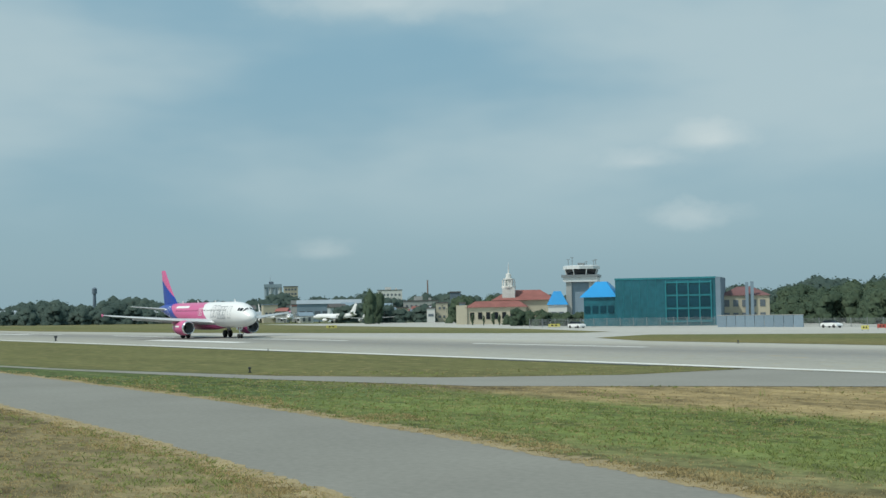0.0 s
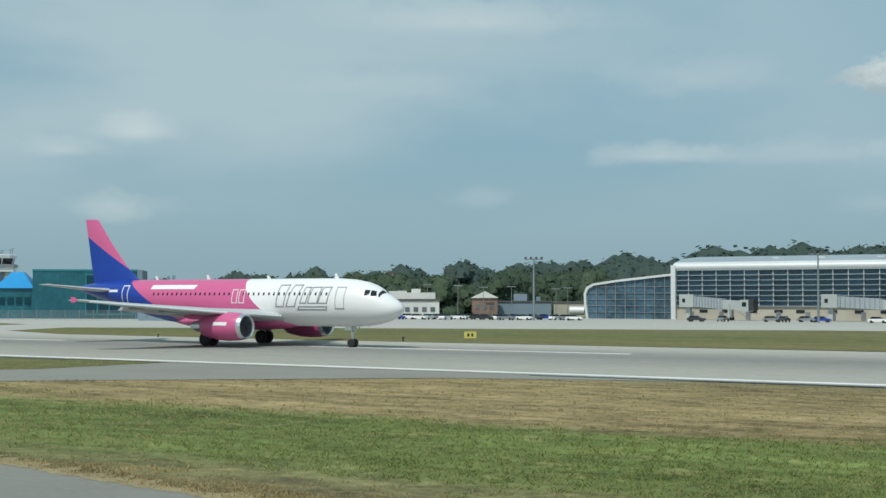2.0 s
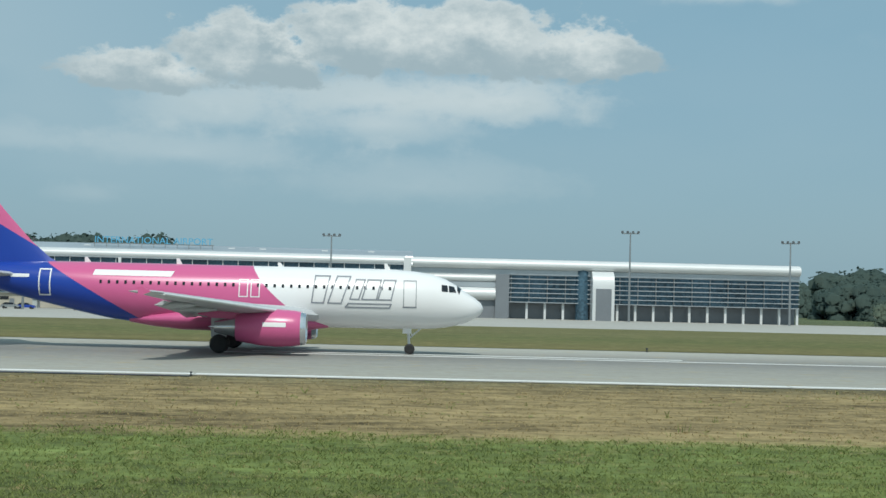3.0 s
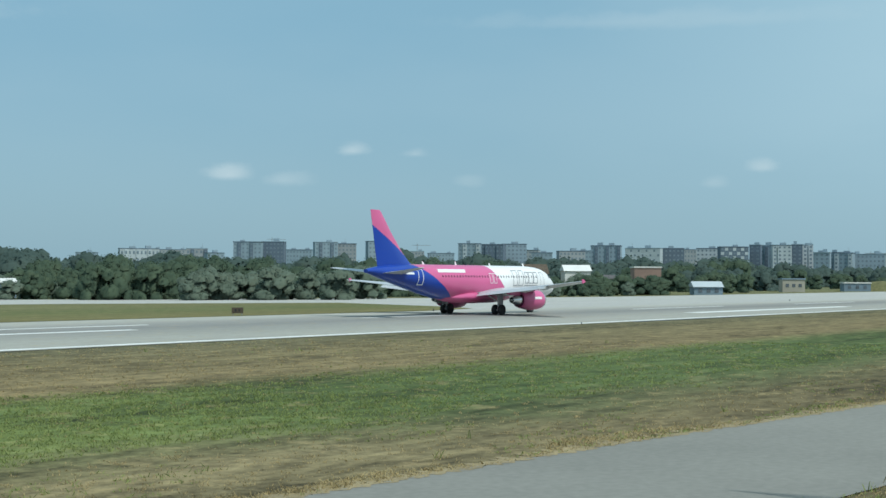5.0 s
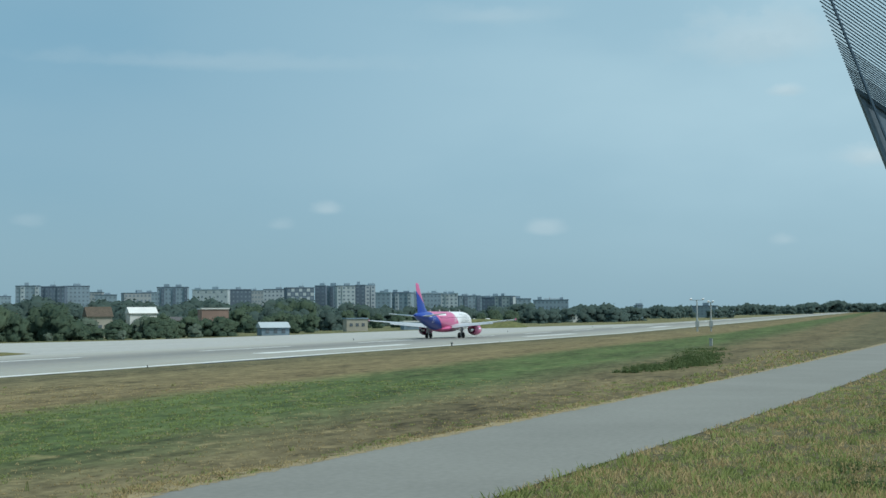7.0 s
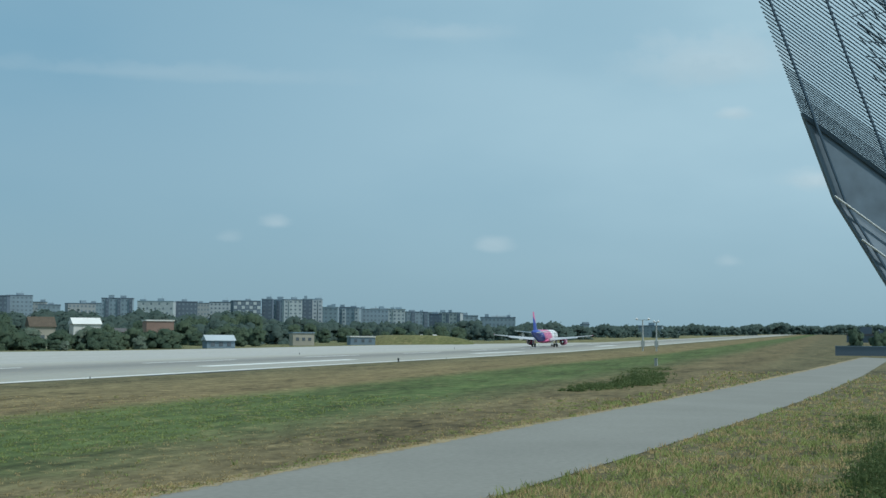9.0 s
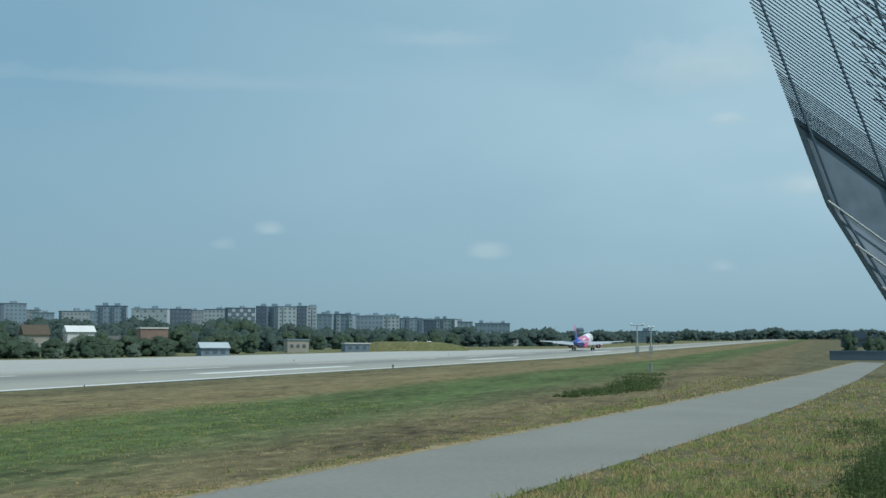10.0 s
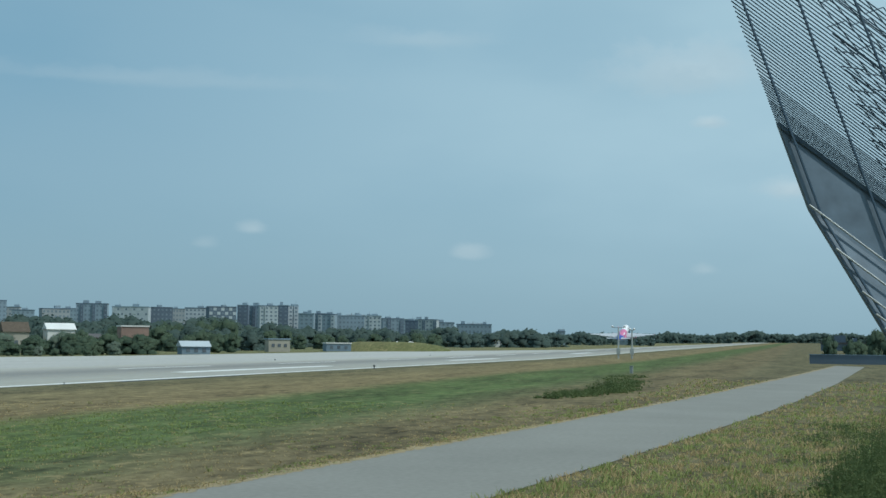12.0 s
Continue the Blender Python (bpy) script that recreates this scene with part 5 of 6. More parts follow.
block("cream_pump_house", "narrow cream pump house with flat roof", -56.0, -55.5, 570, 6.2, "cream_wall", 6, 2, 2, 0.9, 1.0, "building")
for name, lab, a0, a1, r, top, wall, st, bays in (("service_hut", "low white service building on the far apron", -60.0, -58.9, 610, 4.6, "white_wall", 1, 5), ("service_hut", "small cream service hut on the far apron", -57.7, -57.2, 600, 4.4, "cream_wall", 1, 3),
        ("service_hut", "white flat-roofed pump hut", -56.4, -56.05, 560, 4.0, "white_wall", 1, 2), ("hall", "long pale storage hall before the trees", -62.9, -60.6, 780, 7.4, "concrete", 1, 8), ("service_hut", "grey cabin beside the old terminal", -55.0, -54.75, 480, 5.6, "panel_grey", 1, 2),
        ("hall", "pale low depot before the far trees", -69.0, -66.4, 880, 8.2, "panel_grey", 1, 9), ("service_hut", "white cabin at the apron edge", -65.6, -65.0, 640, 4.0, "white_wall", 1, 3), ("hall", "cream depot beyond the parked jets", -57.4, -55.9, 720, 8.0, "concrete", 2, 7)):
    block(name, lab, a0, a1, r, top, wall, 9, st, bays, 1.1, 1.1, "hut" if "hut" in name else "hall")
bm = bmesh.new()
for dx in (-1.7, 0.0, 1.7):
    lathe(bm, [(0, 0.75), (6.3, 0.75), (7.0, 0.3)], "z", 14, (dx, 0, 0))
sl = tagged(part("silo_row", bm, M["clad_white"]), "row of three white cylindrical silos", "silo")
sl.location = (*polar(-55.2, 565), -1.9)
rs_ = random.Random(31)
for k in range(22):
    a = -66.5 + 0.53 * k + rs_.uniform(-0.15, 0.15)
    wide, r = rs_.uniform(0.35, 1.0), rs_.uniform(600, 720)
    top = EYE[2] + r * math.tan(radians(rs_.uniform(-0.12, 0.3)))
    wall = rs_.choice(("white_wall", "cream_wall", "concrete", "panel_light", "white_wall"))
    pitched = rs_.random() < 0.55
    block("small_house" if pitched else "flat_store", {"white_wall": "white", "cream_wall": "cream", "concrete": "grey concrete", "panel_light": "pale grey"}[wall] + (" house with a pitched roof behind the apron" if pitched else " flat-roofed store behind the apron"), a, a + wide, r, top, wall, 8, 1 + (k % 2), max(2, int(wide * 5)), 1.2, 1.1,
          "house" if pitched else "store", "gable" if pitched else "flat", rs_.choice(("panel_grey", "red_roof", "roof_metal", "dark_roof")), eave=top - 1.8 if pitched else None, turn=rs_.uniform(-12, 12), group="buildings behind the apron")
block("hangar", "low grey hangar at the end of the field", -74.3, -72.5, 700, 6.6, "panel_grey", 30, 0, 0, category="hangar", roof="gable", roof_mat="roof_metal", eave=4.6)
block("hangar", "long low white hall beyond the grass", -70.4, -67.2, 760, 5.6, "white_wall", 25, 1, 9, 2.4, 1.4, "hangar", "gable", "roof_metal", eave=4.2)
block("white_hut", "white hut at the apron edge", -67.0, -66.2, 620, 3.8, "white_wall", 7, 1, 3, 1.1, 1.0, "hut")
bm = bmesh.new()
lathe(bm, [(0, 1.3), (19, 1.0), (19.1, 1.6), (22.5, 1.6), (23.4, 0.4)], "z", 14)
wt = tagged(part("water_tower", bm, M["panel_dark"]), "slim dark water tower above the trees", "water tower")
wt.location = (*polar(-70.33, 900), -1.9)
bm = bmesh.new()
tube(bm, (0, 0, 0), (0, 0, 27), 0.7, 0.5, 10)
fs = tagged(part("chimney", bm, M["brick_wall"]), "thin far factory chimney", "chimney")
fs.location = (*polar(-56.35, 1000), -1.9)

# town skyline to the right
def town_block(az0, az1, r, top, wall, style, storeys, turn, seed):
    """A multi-storey block: wall, projecting bays or loggia strips, windows, parapet, lift houses and aerials."""
    rr = random.Random(seed)
    az = (az0 + az1) / 2
    x, y = polar(az, r)
    z0 = ground_z(y, x)
    w = r * radians(az1 - az0) / max(0.6, math.cos(radians(turn)))
    hgt = top - z0 + 0.3
    tone = {"panel_haze": "haze-tinted grey concrete", "panel_dark": "dark grey", "panel_light": "pale concrete", "panel_warm": "grey-beige"}[wall]
    b = empty("apartment_block", "%s multi-storey apartment block on the town skyline" % tone, "apartment block", (x, y, z0 - 0.3), -az + turn, "town skyline")
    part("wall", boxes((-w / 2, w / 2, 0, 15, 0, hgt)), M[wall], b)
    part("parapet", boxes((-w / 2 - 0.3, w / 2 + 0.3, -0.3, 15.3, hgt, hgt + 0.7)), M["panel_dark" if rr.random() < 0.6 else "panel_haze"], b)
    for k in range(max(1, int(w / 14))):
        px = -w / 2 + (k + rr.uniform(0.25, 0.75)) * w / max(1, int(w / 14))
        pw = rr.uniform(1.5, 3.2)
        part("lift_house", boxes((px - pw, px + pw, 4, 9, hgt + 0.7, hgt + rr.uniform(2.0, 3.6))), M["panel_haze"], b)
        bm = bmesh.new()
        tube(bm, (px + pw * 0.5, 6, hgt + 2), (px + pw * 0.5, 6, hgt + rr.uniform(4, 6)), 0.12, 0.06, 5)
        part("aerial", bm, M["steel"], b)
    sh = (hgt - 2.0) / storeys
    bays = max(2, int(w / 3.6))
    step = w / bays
    me = pane(round(step * 0.45, 2), round(sh * 0.42, 2), "window_town_haze")
    for i in range(bays):
        px = -w / 2 + step * (i + 0.5)
        loggia = style == "strips" and i % 3 == 1
        if loggia:  # a stack of balconies with pale fronts
            part("loggia", boxes((px - step * 0.42, px + step * 0.42, -0.9, 0, 2.5, hgt - 0.6)), M["panel_light" if seed % 2 else "panel_dark"], b)
        for j in range(storeys):
            z = 2.0 + sh * j + sh * 0.3
            if style == "checker" and (i + j) % 2 == 0:
                put("panel", pane(round(step * 0.8, 2), round(sh * 0.7, 2), "panel_light"), b, (px, 0, z - sh * 0.15))
            else:
                put("window", me, b, (px, -0.9 if loggia else 0, z))
    return b


# HAZE and DARK walls have the air's blue veil mixed into their paint
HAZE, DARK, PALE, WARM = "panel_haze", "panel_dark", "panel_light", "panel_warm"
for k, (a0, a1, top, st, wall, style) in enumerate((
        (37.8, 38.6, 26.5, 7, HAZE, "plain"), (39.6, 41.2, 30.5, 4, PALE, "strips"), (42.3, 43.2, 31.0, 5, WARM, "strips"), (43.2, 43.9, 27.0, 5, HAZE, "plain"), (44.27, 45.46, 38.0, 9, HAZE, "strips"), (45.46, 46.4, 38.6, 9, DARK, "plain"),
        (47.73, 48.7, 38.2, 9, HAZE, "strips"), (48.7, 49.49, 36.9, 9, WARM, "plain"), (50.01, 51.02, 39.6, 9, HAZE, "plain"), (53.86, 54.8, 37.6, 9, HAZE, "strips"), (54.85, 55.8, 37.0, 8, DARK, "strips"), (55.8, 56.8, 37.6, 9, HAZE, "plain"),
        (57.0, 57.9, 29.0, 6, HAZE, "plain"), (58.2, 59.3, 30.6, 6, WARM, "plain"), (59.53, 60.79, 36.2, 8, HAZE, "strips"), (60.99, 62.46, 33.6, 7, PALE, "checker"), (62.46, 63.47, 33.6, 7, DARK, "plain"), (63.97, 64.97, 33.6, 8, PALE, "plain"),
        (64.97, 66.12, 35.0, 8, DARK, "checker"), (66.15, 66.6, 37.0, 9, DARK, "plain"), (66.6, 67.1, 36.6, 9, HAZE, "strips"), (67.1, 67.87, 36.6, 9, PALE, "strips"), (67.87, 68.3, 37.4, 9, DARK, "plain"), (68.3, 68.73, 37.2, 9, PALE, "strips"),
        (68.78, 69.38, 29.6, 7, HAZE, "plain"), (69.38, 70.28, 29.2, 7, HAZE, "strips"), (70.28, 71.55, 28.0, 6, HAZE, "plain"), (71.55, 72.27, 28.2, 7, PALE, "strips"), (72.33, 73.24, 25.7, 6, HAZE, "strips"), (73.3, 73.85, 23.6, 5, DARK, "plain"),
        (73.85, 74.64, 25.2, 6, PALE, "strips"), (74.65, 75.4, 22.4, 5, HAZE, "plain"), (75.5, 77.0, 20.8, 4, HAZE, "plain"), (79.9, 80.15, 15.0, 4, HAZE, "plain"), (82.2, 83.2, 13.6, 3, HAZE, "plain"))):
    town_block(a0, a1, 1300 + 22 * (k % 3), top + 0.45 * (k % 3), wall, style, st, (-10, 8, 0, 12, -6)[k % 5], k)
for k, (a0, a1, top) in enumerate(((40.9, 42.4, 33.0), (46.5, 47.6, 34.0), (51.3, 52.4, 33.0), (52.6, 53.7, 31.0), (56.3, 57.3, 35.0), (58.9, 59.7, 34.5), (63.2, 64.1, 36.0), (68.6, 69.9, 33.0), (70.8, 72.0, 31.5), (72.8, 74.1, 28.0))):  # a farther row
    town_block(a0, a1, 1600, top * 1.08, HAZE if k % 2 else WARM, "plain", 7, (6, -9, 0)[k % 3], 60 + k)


def make_crane(az, r, top):
    x, y = polar(az, r)
    c = empty("tower_crane", "thin far tower crane above the town", "crane", (x, y, -1.9), -az + 15, "town cranes")
    hgt = top + 1.9
    bm = bmesh.new()
    tube(bm, (0, 0, 0), (0, 0, hgt), 0.35, 0.35, 4)
    part("tower", bm, M["steel"], c)
    part("jib", boxes((-6, 14, -0.2, 0.2, hgt - 2.0, hgt - 1.6)), M["steel"], c)


for az, top in ((52.1, 39), (45.9, 44), (76.2, 25), (71.0, 32)):
    make_crane(az, 1350, top)

# houses and huts between the trees
for name, lab, a0, a1, r, top, wall, roof, rmat, eave in (
        ("white_barn", "long white barn among bushes", 23.0, 25.9, 392, 3.8, "white_wall", "gable", "white_wall", 2.2), ("white_barn", "white-roofed shed between trees", 32.4, 33.4, 398, 5.7, "panel_grey", "gable", "white_wall", 4.9), ("white_barn", "small white-roofed shed between trees", 34.75, 35.5, 392, 3.7, "panel_grey", "gable", "white_wall", 2.4),
        ("white_house", "white house with pale roof among trees", 58.44, 59.54, 470, 9.2, "white_wall", "gable", "white_wall", 7.0), ("flat_house", "brick house with a white flat roof", 61.39, 62.51, 470, 8.2, "brick_wall", "flat", "white_wall", None),
        ("shed", "grey gabled shed beside the field", 63.89, 65.06, 430, 3.7, "panel_grey", "gable", "panel_light", 1.9), ("brown_house", "weathered brown house with a broad roof among trees", 56.73, 57.72, 470, 9.4, "beige_wall", "gable", "bark", 6.0), ("hut", "small beige hut beside the taxiway", 67.5, 68.4, 520, 4.4, "beige_wall", "flat", "panel_grey", None),
        ("hut", "low grey hut with pale roof beside the taxiway", 69.95, 71.0, 540, 3.0, "panel_grey", "flat", "white_wall", None), ("long_roof", "long low white roof in the grass", 73.0, 74.8, 800, 4.2, "white_wall", "gable", "white_wall", 2.6),
        ("red_house", "far house with red roof behind the trees", 71.4, 72.8, 900, 8.8, "cream_wall", "gable", "red_roof", 6.0), ("red_house", "house with red roof among trees", 53.2, 54.0, 480, 7.4, "brick_wall", "gable", "red_roof", 5.4),
        ("red_house", "brick house half hidden by trees", 60.0, 60.6, 560, 6.0, "brick_wall", "gable", "dark_roof", 4.4), ("white_house", "white house at the edge of the far field", 77.0, 77.5, 880, 9.0, "white_wall", "gable", "panel_grey", 6.0),
        ("red_house", "small house with red roof", 51.4, 52.1, 470, 6.4, "cream_wall", "gable", "red_roof", 4.6)):
    block(name, lab, a0, a1, r, top, wall, 9, 1, 3, 1.2, 1.2, "house" if "house" in name else "shed", roof, rmat, eave=eave, turn=10)
bm = bmesh.new()
lathe(bm, [(0, 3.0), (1.5, 3.3), (3.6, 3.1), (5.2, 2.2), (6.0, 0.9), (6.3, 0.05)], "z", 20, (0, 0, 3.2))
lathe(bm, [(0, 2.0), (3.3, 2.0)], "z", 12)
rd = smooth(tagged(part("radome", bm, M["mark_white"]), "white dome on a short drum beside the trees", "radome"))
rd.location = (*polar(55.75, 560), -1.6)


# grassy mound beside the far taxiway
def make_mound(az, r, half, deep, hgt):
    cx, cy = polar(az, r)
    bm = bmesh.new()
    rings = []
    for k in range(9):
        f = k / 8
        z = ground_z(cy, cx) - 0.3 + (hgt + 0.3) * math.sin(f * math.pi / 2) ** 1.2
        s = (1 - f) ** 0.8 * 0.75 + 0.25 if k < 8 else 0.2
        rings.append([(cx + math.cos(a) * deep * s, cy - math.sin(a) * half * s * (1 + 0.06 * math.sin(3 * a + k)), z) for a in (2 * math.pi * i / 28 for i in range(28))])
    loft(bm, rings)
    bmesh.ops.recalc_face_normals(bm, faces=bm.faces[:])
    smooth(tagged(part("grass_mound", bm, M["grass_island"]), "low grassy mound with flattened top beside the taxiway", "mound"), 60)


make_mound(72.6, 560, 30, 22, 3.9)


# ---- vehicles and field signs ----
def make_car(paint_key, label):
    c = empty("car", label, "car", (0, 0, 0), 0, "parked cars")
    bm = bmesh.new()
    loft(bm, [[(x, -0.85, 0.35), (x, 0.85, 0.35), (x, 0.85, z), (x, -0.85, z)] for x, z in ((-2.1, 0.75), (-1.9, 0.95), (0.9, 1.0), (1.9, 0.85), (2.15, 0.6))])
    bmesh.ops.recalc_face_normals(bm, faces=bm.faces[:])
    part("body", bm, M[paint_key], c)
    bm = bmesh.new()
    loft(bm, [[(x0, -0.75, 0.95), (x1, -0.62, 1.45), (x1, 0.62, 1.45), (x0, 0.75, 0.95)] for x0, x1 in ((-1.8, -1.3), (1.1, 0.4))])
    bmesh.ops.recalc_face_normals(bm, faces=bm.faces[:])
    part("cabin", bm, M["window_dark"], c)
    for x in (-1.35, 1.35):
        for s in (-0.8, 0.8):
            bm = bmesh.new()
            lathe(bm, [(-0.1, 0.32), (0.1, 0.32)], "y", 12, (x, s, 0.32))
            part("wheel", bm, M["rubber"], c)
    return c


protos = [make_car(k, "%s car parked by the airfield buildings" % n) for k, n in (("white_paint", "white"), ("steel", "silver-grey"), ("dark_metal", "dark"), ("blue_paint", "blue"))]
rng = random.Random(11)
spots = [(-34.4 + 0.42 * k + rng.uniform(-0.1, 0.1), 335 + rng.uniform(0, 14), rng.choice((0, 90, 180, 10))) for k in range(22)]
spots += [(-20.5, 322, 0), (-17.4, 326, 5), (-16.9, 324, 90), (-13.2, 320, 0), (-12.6, 322, 180), (-6.9, 322, 0), (-39.5, 272, -4), (-50.0, 300, 0), (-16.0, 328, 0), (-15.4, 328, 0), (-19.4, 330, 90), (-8.6, 326, 0), (0.3, 326, 0)]
for k, (az, r, rz) in enumerate(spots):
    x, y = polar(az, r)
    m = pose(x, y, ground_z(y) + 0.03, 0, 0, rz)
    if k < 4:
        protos[k].matrix_basis = m
    else:
        copy_thing(protos[rng.choice((0, 0, 1, 2, 3, 1))], m)


def make_sign(x, y, w, face, label):
    s = empty("taxiway_sign", label, "airfield sign", (x, y, ground_z(y)), math.degrees(math.atan2(-x, y)), "airfield signs")
    part("panel", boxes((-w / 2, w / 2, -0.12, 0.12, 0.3, 0.95)), M[face], s)
    part("leg", boxes((-w / 2 + 0.1, -w / 2 + 0.2, -0.05, 0.05, 0, 0.35)), M["steel"], s)
    part("leg", boxes((w / 2 - 0.2, w / 2 - 0.1, -0.05, 0.05, 0, 0.35)), M["steel"], s)
    part("marking_bar", boxes((-w * 0.25, -w * 0.08, -0.135, -0.12, 0.48, 0.78), (w * 0.08, w * 0.25, -0.135, -0.12, 0.48, 0.78)), M["rubber"], s, "black marking bars")


for x, y, w in ((-288, 163, 2.6), (-238, 193, 2.6), (-122, 177, 1.5), (-66, 114, 1.2), (-140, 178, 1.2)):
    make_sign(x, y, w, "yellow", "yellow airfield guidance sign on the grass")
make_sign(-149, 194, 1.6, "sign_red", "red airfield guidance sign on the apron edge")
make_sign(107, 109, 1.3, "bark", "dark back of a guidance sign on the grass")


def make_edge_light(x, y, k=1.0):
    bm = bmesh.new()
    lathe(bm, [(0, 0.16 * k), (0.06, 0.16 * k), (0.08, 0.07 * k), (0.3 * k, 0.07 * k), (0.34 * k, 0.16 * k), (0.46 * k, 0.14 * k), (0.5 * k, 0.03)], "z", 10)
    o = tagged(part("edge_light", bm, M["dark_metal"]), "squat dark runway edge light on a stem", "runway light", "runway edge lights")
    o.location = (x, y, ground_z(y, x) + 0.02)
    return o


for k, x in enumerate(range(-270, 700, 120)):
    make_edge_light(x + 20, 65.7, 0.42)
    make_edge_light(x + 50, 106.2, 0.7)
for x, y, k in ((-86, 42, 0.8), (-214, 70, 1.8), (-70, 108, 1.0), (200, 65.0, 1.2)):
    make_edge_light(x, y, k)


def make_light_pole(az, r, top, arm):
    x, y = polar(az, r)
    p = empty("approach_light_pole", "slender white-banded steel pole with twin lamp heads", "light pole", (x, y, 0), -az, "field light poles")
    bm = bmesh.new()
    tube(bm, (0, 0, 0), (0, 0, top), 0.24, 0.18, 8)
    part("pole", bm, M["panel_pale"], p)
    part("crossarm", boxes((-arm, arm, -0.05, 0.05, top - 0.15, top - 0.02)), M["steel"], p)
    for s in (-arm, arm):
        bm = bmesh.new()
        lathe(bm, [(top - 0.05, 0.25), (top + 0.3, 0.4), (top + 0.5, 0.15)], "z", 10, (s, 0, 0))
        part("lamp_head", bm, M["mark_white"], p)
    part("junction_box", boxes((-0.55, 0.55, -0.4, 0.4, 1.4, 3.0)), M["panel_pale"], p)


make_light_pole(82.40, 384, 9.0, 1.7)
make_light_pole(82.97, 384, 8.3, 0.6)
px_, py_ = polar(82.95, 200)
marker = empty("marker_post", "short weathered concrete marker post in the grass", "post", (px_, py_, 0))
part("post", boxes((-0.22, 0.22, -0.22, 0.22, -0.1, 1.05)), M["concrete"], marker)
part("cap", boxes((-0.26, 0.26, -0.26, 0.26, 1.05, 1.13)), M["steel"], marker)


# ---- louvred canopy at the edge of the standpoint ----
def make_canopy():
    prof = CANOPY
    way = Vector((0.30, -0.76, -0.57)).normalized()
    c = empty("louvred_canopy", "dark overhanging metal canopy of close horizontal slats on curved ribs", "canopy", (25, 0, 0))

    def reach(p, most=12.0):
        return min(most, max(0.1, (p.z - 0.25) / -way.z))

    def at(s, k):
        """Point of the profile at arc parameter k (0 bottom to 1 top), s metres along."""
        d = k * (len(prof) - 1)
        i = min(int(d), len(prof) - 2)
        f = d - i
        y = prof[i][0] * (1 - f) + prof[i + 1][0] * f
        z = prof[i][1] * (1 - f) + prof[i + 1][1] * f
        return Vector((0, y, z)) + way * s

    # solid lower skin
    bm = bmesh.new()
    ks = [k / 280 for k in range(0, 281, 2) if at(0, k / 280).z < 8.55]
    inner = [[at(0.07, k) for k in ks], [at(reach(at(0, k)), k) for k in ks]]
    out = Vector((-0.87, -0.47, 0.17))
    vs = [[bm.verts.new(p - out * 0.04) for p in row] for row in inner]
    vs += [[bm.verts.new(p - out * 0.12) for p in row] for row in inner]
    for a, b in ((0, 1), (3, 2), (2, 0), (1, 3)):
        for i in range(len(ks) - 1):
            bm.faces.new((vs[a][i], vs[a][i + 1], vs[b][i + 1], vs[b][i]))
    bmesh.ops.recalc_face_normals(bm, faces=bm.faces[:])
    smooth(part("lower_skin", bm, M["canopy_skin"], c, "solid dark metal lower skin"), 40)
    # slats
    pts = []
    last = None
    steps = 4000
    for i in range(steps + 1):
        p = at(0, i / steps)
        if p.z < 8.4:
            continue
        if last is None or (p - last).length > (0.05 if p.z < 8.9 else 0.062 if p.z < 9.4 else 0.062 + 0.011 * (p.z - 7.0)):
            pts.append(p)
            last = p
    for j, p in enumerate(pts):
        bm = bmesh.new()
        a = p - way * 0.03
        b = p + way * reach(p)
        tube(bm, a, b, 0.0145, 0.0145, 4)
        part("slat", bm, M["canopy_slat"], c)
    # ribs follow the profile
    for s in (0.3, 2.1, 4.0, 6.0, 8.0):
        bm = bmesh.new()
        pr = [p for p in (at(s, i / 60) + out * 0.03 for i in range(61)) if p.z > 0.1]
        for a, b in zip(pr, pr[1:]):
            tube(bm, a, b, 0.026, 0.026, 6)
        part("rib", bm, M["canopy_slat"], c)
    # fine lattice of braces behind the slats, thickening away from the edge
    back = Vector((1.1, -0.35, 0))
    for i in range(15):
        k0 = 0.60 + i * 0.027
        for j in range(8):
            s0 = 2.3 + 0.75 * j + 0.15 * (i % 2)
            bm = bmesh.new()
            tube(bm, at(s0, k0) + back, at(s0 + 0.75, k0 + 0.027) + back, 0.013, 0.013, 4)
            tube(bm, at(s0 + 0.75, k0) + back, at(s0, k0 + 0.027) + back, 0.013, 0.013, 4)
            part("brace", bm, M["canopy_slat"], c)
    for k in (0.62, 0.67, 0.72, 0.77, 0.82, 0.87, 0.92, 0.97):
        bm = bmesh.new()
        tube(bm, at(2.4, k) + back, at(reach(at(0, k)), k) + back, 0.014, 0.014, 5)
        part("purlin", bm, M["canopy_slat"], c)
    # bright handrail-like tubes at the foot of the slats
    for z in (6.92, 6.12, 5.35, 4.95, 4.7):
        k = min(range(2001), key=lambda i: abs(at(0, i / 2000).z - z)) / 2000
        bm = bmesh.new()
        tube(bm, at(0.0, k) + out * 0.06, at(reach(at(0, k)), k) + out * 0.06, 0.019, 0.019, 6)
        part("rail", bm, M["panel_pale"], c, "bright metal tube")
    part("footing", boxes((-0.3, 0.5, -4.6, -3.9, -0.3, 0.6)), M["concrete"], c)


CANOPY = [(-4.3, 0.0), (-3.4, 1.8), (-2.5, 3.2), (-1.42, 4.62), (-1.16, 5.07), (-0.78, 5.73), (-0.49, 6.24), (-0.10, 6.91), (0.24, 7.90), (0.53, 8.75), (0.88, 9.76), (1.24, 10.79), (1.6, 11.9), (2.2, 13.6)]
make_canopy()


